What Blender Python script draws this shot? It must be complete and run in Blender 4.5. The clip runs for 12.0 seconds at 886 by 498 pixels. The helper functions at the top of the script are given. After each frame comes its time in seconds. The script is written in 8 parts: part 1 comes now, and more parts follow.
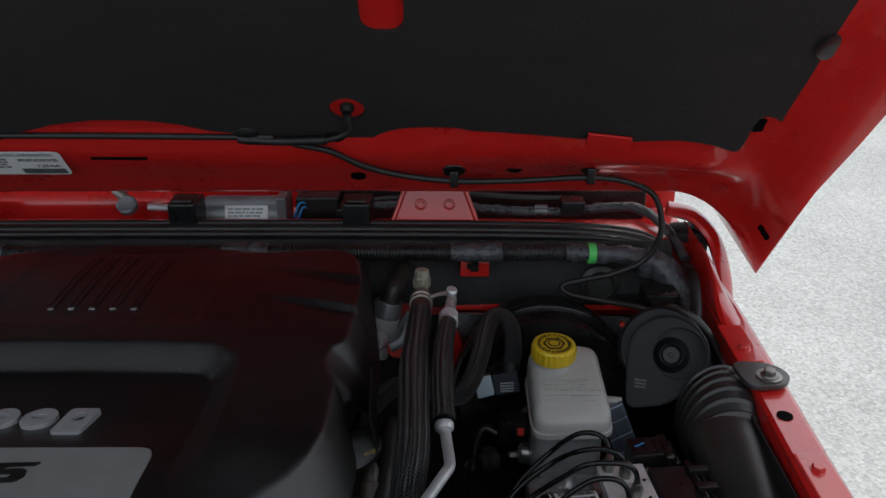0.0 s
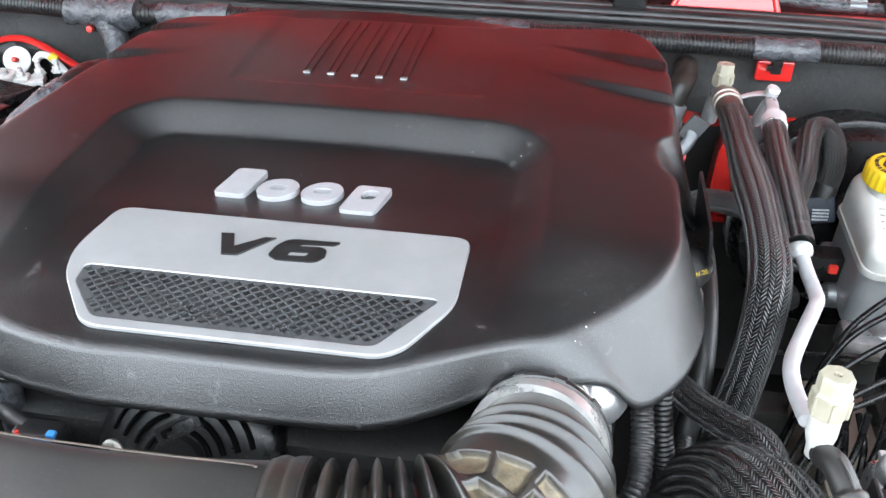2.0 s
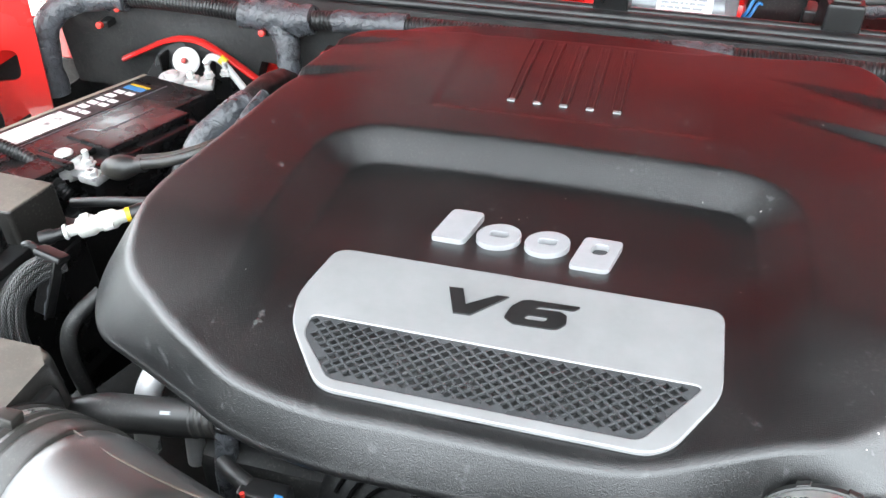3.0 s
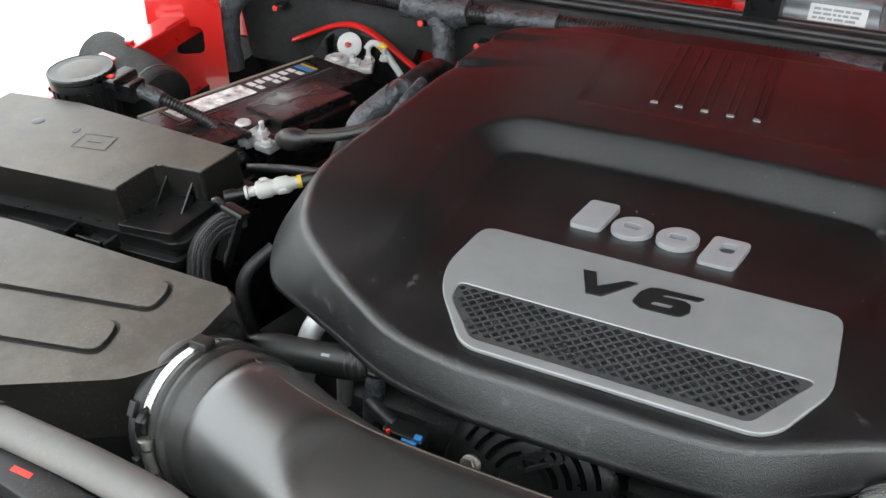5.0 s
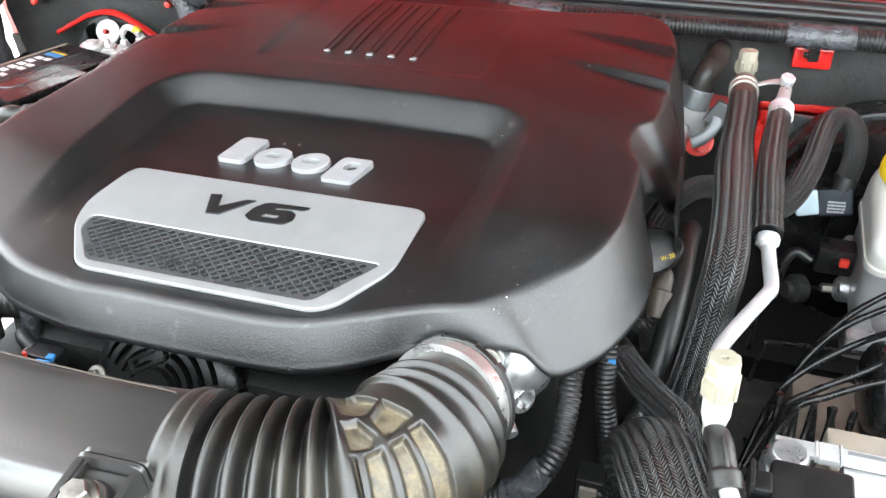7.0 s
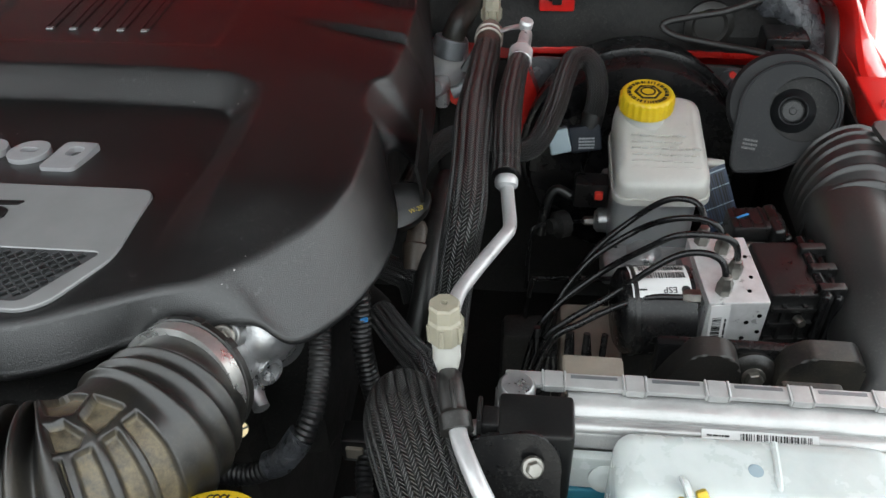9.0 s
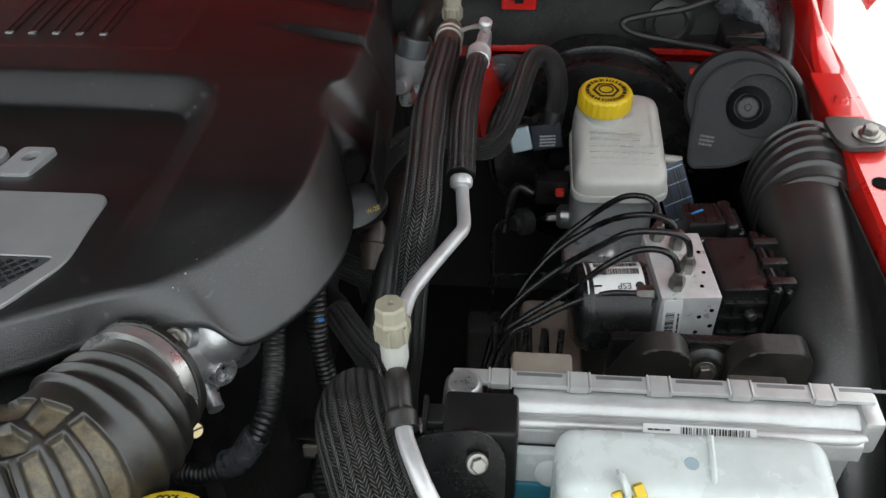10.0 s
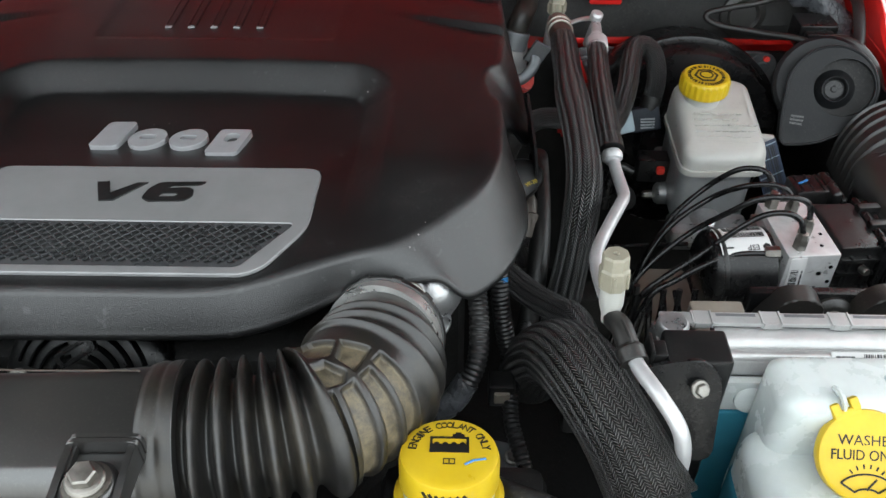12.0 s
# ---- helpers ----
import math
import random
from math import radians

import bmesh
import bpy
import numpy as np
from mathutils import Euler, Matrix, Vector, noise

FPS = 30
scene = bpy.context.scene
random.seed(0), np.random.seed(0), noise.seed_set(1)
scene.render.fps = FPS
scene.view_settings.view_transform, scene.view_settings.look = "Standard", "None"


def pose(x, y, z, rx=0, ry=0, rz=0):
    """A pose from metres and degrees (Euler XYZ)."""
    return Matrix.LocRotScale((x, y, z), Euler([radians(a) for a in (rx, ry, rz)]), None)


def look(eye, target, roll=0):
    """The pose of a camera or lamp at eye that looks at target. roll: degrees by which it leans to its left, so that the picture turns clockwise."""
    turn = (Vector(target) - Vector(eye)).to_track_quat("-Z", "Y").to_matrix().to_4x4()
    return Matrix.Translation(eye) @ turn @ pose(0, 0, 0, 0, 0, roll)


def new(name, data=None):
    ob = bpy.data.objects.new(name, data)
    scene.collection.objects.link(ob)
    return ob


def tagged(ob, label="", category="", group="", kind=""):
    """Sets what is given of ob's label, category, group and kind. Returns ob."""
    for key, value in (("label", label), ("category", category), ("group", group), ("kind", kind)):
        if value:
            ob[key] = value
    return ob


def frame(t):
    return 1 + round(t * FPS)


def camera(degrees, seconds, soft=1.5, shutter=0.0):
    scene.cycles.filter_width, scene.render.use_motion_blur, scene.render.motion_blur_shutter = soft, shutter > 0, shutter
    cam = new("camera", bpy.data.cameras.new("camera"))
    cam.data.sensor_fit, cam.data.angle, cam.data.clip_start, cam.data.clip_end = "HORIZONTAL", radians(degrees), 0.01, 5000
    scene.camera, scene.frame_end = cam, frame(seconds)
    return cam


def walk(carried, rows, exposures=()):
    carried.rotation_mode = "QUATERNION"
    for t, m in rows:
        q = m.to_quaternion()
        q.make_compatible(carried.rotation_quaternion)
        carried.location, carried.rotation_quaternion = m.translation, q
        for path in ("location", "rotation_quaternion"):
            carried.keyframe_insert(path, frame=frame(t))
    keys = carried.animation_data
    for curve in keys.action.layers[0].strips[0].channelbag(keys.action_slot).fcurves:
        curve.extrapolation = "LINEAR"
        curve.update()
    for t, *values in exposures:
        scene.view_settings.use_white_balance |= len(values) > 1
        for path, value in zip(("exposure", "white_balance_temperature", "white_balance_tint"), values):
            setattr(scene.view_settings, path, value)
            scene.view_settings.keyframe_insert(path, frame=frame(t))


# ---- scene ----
cam = camera(56.0, 12.0)
METRES, EYE, TILT, LEAN, TURN = 1.2, 1.6, -25.0, 0.0, 0.0
ROWS = [
    (0.0, 0.0, 0.0, 0.0, 0.0, 0.0, -0.0),
    (0.5, -0.0273, 0.0673, -0.0431, 1.39, 0.41, -0.82),
    (1.0, -0.0881, 0.1064, -0.0713, 2.76, -1.32, -2.34),
    (1.5, -0.1287, 0.12, -0.0653, 6.59, -8.84, -3.24),
    (2.0, -0.174, 0.1305, -0.0553, 7.9, -11.58, -4.04),
    (2.5, -0.2314, 0.1424, -0.0368, 10.11, -12.55, -5.22),
    (3.0, -0.2785, 0.162, -0.0277, 13.94, -13.32, -6.2),
    (3.5, -0.3157, 0.1681, -0.0146, 17.1, -14.22, -7.1),
    (5.5, -0.2263, 0.0942, -0.0258, 23.72, -15.46, -9.22),
    (6.0, -0.1574, 0.0992, -0.0337, 23.2, -15.44, -8.27),
    (6.5, -0.1058, 0.1065, -0.0387, 22.68, -15.08, -6.33),
    (7.0, -0.0565, 0.1138, -0.0395, 17.45, -14.13, -5.23),
    (7.5, -0.0155, 0.121, -0.046, 13.79, -14.49, -3.62),
    (9.5, 0.0218, 0.1342, -0.0339, 4.72, -16.18, -1.11),
    (10.0, 0.0357, 0.129, -0.0306, 4.78, -16.33, -0.9),
    (10.5, 0.0183, 0.1232, -0.0355, 4.64, -16.33, -1.03),
    (11.0, -0.0206, 0.1085, -0.0444, 3.94, -16.29, -1.2),
    (11.5, -0.0774, 0.0857, -0.0439, 2.94, -16.25, -0.98),
    (12.0, -0.1209, 0.053, -0.0421, 1.36, -15.99, -0.48),
]
EXPOSURES = [(0.0, -0.35, 6200, 8), (0.5, 1.52, 6100, 8), (1.0, 2.25, 6100, 8), (1.5, 2.75, 6200, 6), (2.0, 2.8, 6200, 6), (3.0, 2.95, 6400, 5), (3.5, 2.8, 6500, 5), (5.5, 1.56, 6600, 4), (6.5, 2.75, 6500, 4), (7.0, 2.9, 6500, 4), (7.5, 2.7, 6500, 4), (9.5, 1.08, 6600, 4), (10.5, 1.04, 6600, 4), (11.5, 1.2, 6550, 4), (12.0, 1.4, 6500, 4)]
walk(cam, [(t, pose(0, 0, EYE, TILT, LEAN, TURN) @ pose(METRES * x, METRES * y, METRES * z, 90 + pitch, roll, yaw))
           for t, x, y, z, yaw, pitch, roll in ROWS], EXPOSURES)

# ---- daylight: bright overcast sky, weak wide sun from behind the car ----
world = bpy.data.worlds.new("sky")
scene.world = world
world.use_nodes = True
wn, wl = world.node_tree.nodes, world.node_tree.links
sky = wn.new("ShaderNodeTexSky")
sky.sky_type = "NISHITA"
sky.sun_disc = False
sky.sun_elevation, sky.sun_rotation = radians(54), radians(13)
sky.dust_density, sky.ozone_density, sky.air_density = 6.0, 0.6, 1.0
pale = wn.new("ShaderNodeHueSaturation")
pale.inputs["Saturation"].default_value = 0.35
wl.new(sky.outputs[0], pale.inputs["Color"])
cloud = wn.new("ShaderNodeMix")
cloud.data_type = "RGBA"
cloud.inputs["Factor"].default_value = 0.75
cloud.inputs["B"].default_value = (9.9, 10.4, 11.1, 1)
wl.new(pale.outputs[0], cloud.inputs["A"])
wl.new(cloud.outputs["Result"], wn["Background"].inputs["Color"])
wn["Background"].inputs["Strength"].default_value = 0.15
sun_data = bpy.data.lights.new("sun", "SUN")
sun_data.energy, sun_data.angle, sun_data.color = 1.5, radians(25), (1.0, 0.94, 0.84)
sun = new("sun", sun_data)
sun.matrix_world = look((0.5, 3.0, 4.2), (0, 0.8, 1.0))


# ---- materials ----
def mat_nodes(name):
    m = bpy.data.materials.new(name)
    m.use_nodes = True
    return m, m.node_tree.nodes, m.node_tree.links, m.node_tree.nodes["Principled BSDF"]


def surface(name, base, rough=0.5, metal=0.0, var=0.2, vscale=25.0, rvar=0.12, bump=0.1, bscale=400.0, bdist=0.0006,
            coat=0.0, dust=0.0, dust_colour=(0.22, 0.21, 0.195), trans=0.0, sss=0.0, specks=0.0, island=0.0, spec=0.45, dust_sheen=False, film=0.0, grit=0.18, ior=1.5):
    """One procedural surface: colour drift, gloss drift, fine grain, optional dust film and specks."""
    m, n, l, b = mat_nodes(name)
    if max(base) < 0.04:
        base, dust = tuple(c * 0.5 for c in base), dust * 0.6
    b.inputs["Specular IOR Level"].default_value, b.inputs["IOR"].default_value = spec, ior
    b.inputs["Roughness"].default_value, b.inputs["Metallic"].default_value = rough, metal
    b.inputs["Coat Weight"].default_value, b.inputs["Coat Roughness"].default_value = coat, 0.06
    b.inputs["Transmission Weight"].default_value = trans
    if sss:
        b.inputs["Subsurface Weight"].default_value = sss
        b.inputs["Subsurface Radius"].default_value = (0.012, 0.011, 0.009)
    tc = n.new("ShaderNodeTexCoord")
    big = n.new("ShaderNodeTexNoise")
    big.inputs["Scale"].default_value, big.inputs["Detail"].default_value, big.inputs["Roughness"].default_value = vscale, 6, 0.62
    l.new(tc.outputs["Object"], big.inputs["Vector"])
    ramp = n.new("ShaderNodeMapRange")
    ramp.inputs[1].default_value, ramp.inputs[2].default_value = 0.3, 0.7
    ramp.inputs[3].default_value, ramp.inputs[4].default_value = 1 - var, 1 + var
    l.new(big.outputs["Fac"], ramp.inputs[0])
    col = n.new("ShaderNodeMix")
    col.data_type, col.blend_type = "RGBA", "MULTIPLY"
    col.inputs["Factor"].default_value = 1.0
    col.inputs["A"].default_value = (*base, 1)
    l.new(ramp.outputs[0], col.inputs["B"])
    out = col.outputs["Result"]
    if island:
        oi = n.new("ShaderNodeObjectInfo")
        mr = n.new("ShaderNodeMapRange")
        mr.inputs[3].default_value, mr.inputs[4].default_value = 1 - island, 1 + island
        l.new(oi.outputs["Random"], mr.inputs[0])
        c2 = n.new("ShaderNodeMix")
        c2.data_type, c2.blend_type = "RGBA", "MULTIPLY"
        c2.inputs["Factor"].default_value = 1.0
        l.new(out, c2.inputs["A"])
        l.new(mr.outputs[0], c2.inputs["B"])
        out = c2.outputs["Result"]
    fine = n.new("ShaderNodeTexNoise")
    fine.inputs["Scale"].default_value, fine.inputs["Detail"].default_value = bscale, 3
    l.new(tc.outputs["Object"], fine.inputs["Vector"])
    rr = n.new("ShaderNodeMapRange")
    rr.inputs[1].default_value, rr.inputs[2].default_value = 0.3, 0.7
    rr.inputs[3].default_value, rr.inputs[4].default_value = max(0.02, rough - rvar), min(1.0, rough + rvar)
    l.new(big.outputs["Fac"], rr.inputs[0])
    rough_out = rr.outputs[0]
    if dust:
        dn = n.new("ShaderNodeTexNoise")
        dn.inputs["Scale"].default_value, dn.inputs["Detail"].default_value, dn.inputs["Roughness"].default_value = vscale * 0.6, 9, 0.75
        l.new(tc.outputs["Object"], dn.inputs["Vector"])
        dm = n.new("ShaderNodeMapRange")
        dm.inputs[1].default_value, dm.inputs[2].default_value = 0.45, 0.75
        dm.inputs[3].default_value, dm.inputs[4].default_value = film, dust
        l.new(dn.outputs["Fac"], dm.inputs[0])
        dusty = dm.outputs[0]
        if dust_sheen:
            # dust only on faces that look up; its paleness also paints their sky sheen
            ge = n.new("ShaderNodeNewGeometry")
            sx = n.new("ShaderNodeSeparateXYZ")
            l.new(ge.outputs["Normal"], sx.inputs[0])
            up_ = n.new("ShaderNodeMapRange")
            up_.inputs[1].default_value, up_.inputs[2].default_value = 0.6, 0.97
            l.new(sx.outputs["Z"], up_.inputs[0])
            mu = n.new("ShaderNodeMath")
            mu.operation = "MULTIPLY"
            l.new(dm.outputs[0], mu.inputs[0])
            l.new(up_.outputs[0], mu.inputs[1])
            dusty = mu.outputs[0]
        mx = n.new("ShaderNodeMix")
        mx.data_type = "RGBA"
        l.new(dusty, mx.inputs["Factor"])
        l.new(out, mx.inputs["A"])
        mx.inputs["B"].default_value = (*dust_colour, 1)
        out = mx.outputs["Result"]
        ra = n.new("ShaderNodeMath")
        ra.operation, ra.use_clamp = "ADD", True
        l.new(rough_out, ra.inputs[0])
        dk = n.new("ShaderNodeMath")
        dk.operation = "MULTIPLY"
        dk.inputs[1].default_value = 0.45
        l.new(dusty, dk.inputs[0])
        l.new(dk.outputs[0], ra.inputs[1])
        rough_out = ra.outputs[0]
    if grit and bump:
        # fine grit: grains of a millimetre or less, in loose drifts
        gn = n.new("ShaderNodeTexNoise")
        gn.inputs["Scale"].default_value, gn.inputs["Detail"].default_value, gn.inputs["Roughness"].default_value = 430, 5, 0.8
        l.new(tc.outputs["Object"], gn.inputs["Vector"])
        g1 = n.new("ShaderNodeMapRange")
        g1.inputs[1].default_value, g1.inputs[2].default_value = 0.55, 0.64
        l.new(gn.outputs["Fac"], g1.inputs[0])
        gd = n.new("ShaderNodeTexNoise")
        gd.inputs["Scale"].default_value, gd.inputs["Detail"].default_value = 14, 4
        l.new(tc.outputs["Object"], gd.inputs["Vector"])
        g2 = n.new("ShaderNodeMapRange")
        g2.inputs[1].default_value, g2.inputs[2].default_value, g2.inputs[3].default_value, g2.inputs[4].default_value = 0.40, 0.66, 0.1 * grit, grit
        l.new(gd.outputs["Fac"], g2.inputs[0])
        g3 = n.new("ShaderNodeMath")
        g3.operation = "MULTIPLY"
        l.new(g1.outputs[0], g3.inputs[0])
        l.new(g2.outputs[0], g3.inputs[1])
        mx = n.new("ShaderNodeMix")
        mx.data_type = "RGBA"
        l.new(g3.outputs[0], mx.inputs["Factor"])
        l.new(out, mx.inputs["A"])
        mx.inputs["B"].default_value = (0.30, 0.285, 0.255, 1)
        out = mx.outputs["Result"]
    if specks:
        vo = n.new("ShaderNodeTexVoronoi")
        vo.inputs["Scale"].default_value = 75
        l.new(tc.outputs["Object"], vo.inputs["Vector"])
        lt = n.new("ShaderNodeMath")
        lt.operation = "LESS_THAN"
        l.new(vo.outputs["Distance"], lt.inputs[0])
        sn = n.new("ShaderNodeTexNoise")
        sn.inputs["Scale"].default_value = 18
        l.new(tc.outputs["Object"], sn.inputs["Vector"])
        sm = n.new("ShaderNodeMapRange")
        sm.inputs[1].default_value, sm.inputs[2].default_value = 0.44, 0.72
        sm.inputs[3].default_value, sm.inputs[4].default_value = 0.0, specks
        l.new(sn.outputs["Fac"], sm.inputs[0])
        l.new(sm.outputs[0], lt.inputs[1])
        mx = n.new("ShaderNodeMix")
        mx.data_type = "RGBA"
        l.new(lt.outputs[0], mx.inputs["Factor"])
        l.new(out, mx.inputs["A"])
        mx.inputs["B"].default_value = (0.33, 0.32, 0.30, 1)
        out = mx.outputs["Result"]
        # pale rubbed scuffs, a centimetre or so across, in loose groups
        sc = n.new("ShaderNodeTexNoise")
        sc.inputs["Scale"].default_value, sc.inputs["Detail"].default_value, sc.inputs["Distortion"].default_value = 85, 3, 0.2
        l.new(tc.outputs["Object"], sc.inputs["Vector"])
        s1 = n.new("ShaderNodeMapRange")
        s1.inputs[1].default_value, s1.inputs[2].default_value = 0.66, 0.71
        l.new(sc.outputs["Fac"], s1.inputs[0])
        gr = n.new("ShaderNodeTexNoise")
        gr.inputs["Scale"].default_value = 7
        l.new(tc.outputs["Object"], gr.inputs["Vector"])
        s2 = n.new("ShaderNodeMapRange")
        s2.inputs[1].default_value, s2.inputs[2].default_value, s2.inputs[4].default_value = 0.44, 0.60, 0.5
        l.new(gr.outputs["Fac"], s2.inputs[0])
        sm2 = n.new("ShaderNodeMath")
        sm2.operation = "MULTIPLY"
        l.new(s1.outputs[0], sm2.inputs[0])
        l.new(s2.outputs[0], sm2.inputs[1])
        mx = n.new("ShaderNodeMix")
        mx.data_type = "RGBA"
        l.new(sm2.outputs[0], mx.inputs["Factor"])
        l.new(out, mx.inputs["A"])
        mx.inputs["B"].default_value = (0.085, 0.085, 0.085, 1)
        out = mx.outputs["Result"]
    l.new(out, b.inputs["Base Color"])
    l.new(rough_out, b.inputs["Roughness"])
    if bump:
        bp = n.new("ShaderNodeBump")
        bp.inputs["Strength"].default_value, bp.inputs["Distance"].default_value = bump, bdist
        l.new(fine.outputs["Fac"], bp.inputs["Height"])
        l.new(bp.outputs[0], b.inputs["Normal"])
    return m


def braid(name, base, glint, columns=20, pitch=330.0, slant=1.6, rough=0.30):
    """Braided sleeve: chevron strands that run round and along a hose (UV: round 0..1, length in metres). Crest glints
    and shaded gaps are painted in by strand height.
    """
    m, n, l, b = mat_nodes(name)
    uv = n.new("ShaderNodeUVMap")
    sep = n.new("ShaderNodeSeparateXYZ")
    l.new(uv.outputs[0], sep.inputs[0])

    def op(kind, a, c=None, v=None):
        q = n.new("ShaderNodeMath")
        q.operation = kind
        l.new(a, q.inputs[0])
        if c is not None:
            l.new(c, q.inputs[1])
        elif v is not None:
            q.inputs[1].default_value = v
        return q.outputs[0]
    around = op("MULTIPLY", sep.outputs[0], v=columns)
    zig = op("PINGPONG", around, v=1.0)
    along = op("MULTIPLY", sep.outputs[1], v=pitch)
    phase = op("ADD", along, op("MULTIPLY", zig, v=slant))
    strand = op("SINE", op("MULTIPLY", phase, v=math.pi * 2))
    seam = op("ABSOLUTE", op("SUBTRACT", zig, v=0.5))
    seam = op("POWER", op("MULTIPLY", seam, v=2.0), v=5.0)
    noi = n.new("ShaderNodeTexNoise")
    noi.inputs["Scale"].default_value, noi.inputs["Detail"].default_value = 60, 6
    tc = n.new("ShaderNodeTexCoord")
    l.new(tc.outputs["Object"], noi.inputs["Vector"])
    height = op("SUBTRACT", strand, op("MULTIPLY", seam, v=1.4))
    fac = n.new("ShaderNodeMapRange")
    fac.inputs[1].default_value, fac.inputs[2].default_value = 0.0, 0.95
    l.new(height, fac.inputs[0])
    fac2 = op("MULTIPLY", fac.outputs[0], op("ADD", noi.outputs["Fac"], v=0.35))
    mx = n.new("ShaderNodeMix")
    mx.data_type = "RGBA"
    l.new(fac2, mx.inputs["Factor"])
    mx.inputs["A"].default_value, mx.inputs["B"].default_value = (*base, 1), (*glint, 1)
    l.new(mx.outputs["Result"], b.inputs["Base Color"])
    b.inputs["Roughness"].default_value = rough
    bp = n.new("ShaderNodeBump")
    bp.inputs["Strength"].default_value, bp.inputs["Distance"].default_value = 1.0, 0.0016
    l.new(height, bp.inputs["Height"])
    l.new(bp.outputs[0], b.inputs["Normal"])
    return m


def settled_dust(m, colour):
    """Dust lying on the floors of pressed cells, where the mesh says "dust"."""
    n, l = m.node_tree.nodes, m.node_tree.links
    b = n["Principled BSDF"]
    at = n.new("ShaderNodeAttribute")
    at.attribute_name = "dust"
    tc = n.new("ShaderNodeTexCoord")
    no = n.new("ShaderNodeTexNoise")
    no.inputs["Scale"].default_value, no.inputs["Detail"].default_value, no.inputs["Roughness"].default_value = 95, 8, 0.75
    l.new(tc.outputs["Object"], no.inputs["Vector"])
    mr = n.new("ShaderNodeMapRange")
    mr.inputs[1].default_value, mr.inputs[2].default_value, mr.inputs[3].default_value, mr.inputs[4].default_value = 0.36, 0.66, 0.12, 1.0
    l.new(no.outputs["Fac"], mr.inputs[0])
    mu = n.new("ShaderNodeMath")
    mu.operation = "MULTIPLY"
    l.new(at.outputs["Fac"], mu.inputs[0])
    l.new(mr.outputs[0], mu.inputs[1])
    mx = n.new("ShaderNodeMix")
    mx.data_type = "RGBA"
    l.new(mu.outputs[0], mx.inputs["Factor"])
    l.new(b.inputs["Base Color"].links[0].from_socket, mx.inputs["A"])
    mx.inputs["B"].default_value = (*colour, 1)
    l.new(mx.outputs["Result"], b.inputs["Base Color"])
    ro = n.new("ShaderNodeMath")
    ro.operation, ro.use_clamp = "MULTIPLY_ADD", True
    l.new(mu.outputs[0], ro.inputs[0])
    ro.inputs[1].default_value = 0.4
    l.new(b.inputs["Roughness"].links[0].from_socket, ro.inputs[2])
    l.new(ro.outputs[0], b.inputs["Roughness"])
    return m


def tape_surface(name):
    """Shiny wrinkled loom tape."""
    m = surface(name, (0.045, 0.047, 0.052), 0.30, var=0.5, vscale=60, rvar=0.1, bump=0.0)
    n, l = m.node_tree.nodes, m.node_tree.links
    tc = n.new("ShaderNodeTexCoord")
    wv = n.new("ShaderNodeTexNoise")
    wv.inputs["Scale"].default_value, wv.inputs["Detail"].default_value, wv.inputs["Distortion"].default_value = 90, 4, 1.5
    l.new(tc.outputs["Object"], wv.inputs["Vector"])
    bp = n.new("ShaderNodeBump")
    bp.inputs["Strength"].default_value, bp.inputs["Distance"].default_value = 0.9, 0.003
    l.new(wv.outputs["Fac"], bp.inputs["Height"])
    l.new(bp.outputs[0], n["Principled BSDF"].inputs["Normal"])
    return m


def asphalt_surface():
    m = surface("asphalt", (0.50, 0.485, 0.46), 0.9, var=0.14, vscale=1.2, bump=0.0)
    n, l = m.node_tree.nodes, m.node_tree.links
    b = n["Principled BSDF"]
    old = b.inputs["Base Color"].links[0].from_socket
    tc = n.new("ShaderNodeTexCoord")
    vo = n.new("ShaderNodeTexVoronoi")
    vo.inputs["Scale"].default_value = 90
    l.new(tc.outputs["Object"], vo.inputs["Vector"])
    mr = n.new("ShaderNodeMapRange")
    mr.inputs[3].default_value, mr.inputs[4].default_value = 0.72, 1.2
    l.new(vo.outputs["Color"], mr.inputs[0])
    mx = n.new("ShaderNodeMix")
    mx.data_type, mx.blend_type = "RGBA", "MULTIPLY"
    mx.inputs["Factor"].default_value = 1.0
    l.new(old, mx.inputs["A"])
    l.new(mr.outputs[0], mx.inputs["B"])
    l.new(mx.outputs["Result"], b.inputs["Base Color"])
    bp = n.new("ShaderNodeBump")
    bp.inputs["Strength"].default_value, bp.inputs["Distance"].default_value = 0.6, 0.006
    l.new(vo.outputs["Distance"], bp.inputs["Height"])
    l.new(bp.outputs[0], b.inputs["Normal"])
    return m


RED = surface("red_paint", (0.48, 0.012, 0.010), 0.30, var=0.10, vscale=8, rvar=0.06, bump=0.04, bscale=900, coat=0.9, grit=0.06)
COVER = surface("grained_black_plastic", (0.0085, 0.0085, 0.0090), 0.325, var=0.25, vscale=14, rvar=0.04, bump=0.75, bscale=1250, bdist=0.0005, specks=0.070, dust=0.07, dust_colour=(0.12, 0.12, 0.12), spec=0.76, grit=0.11)
PLASTIC = surface("black_plastic", (0.010, 0.010, 0.0105), 0.32, var=0.25, vscale=20, bump=0.15, bscale=500, dust=0.05, spec=0.42, grit=0.12)
# dust colour on the tops also carries the pale sheen of the lids
PLASTIC_DUST_SHEEN = surface("dust_and_sheen_black_plastic", (0.020, 0.0185, 0.017), 0.30, var=0.10, vscale=9, rvar=0.05, bump=0.06, bscale=600, dust=1.1, dust_colour=(0.22, 0.19, 0.155), spec=0.40, dust_sheen=True, film=0.22, grit=0.22)
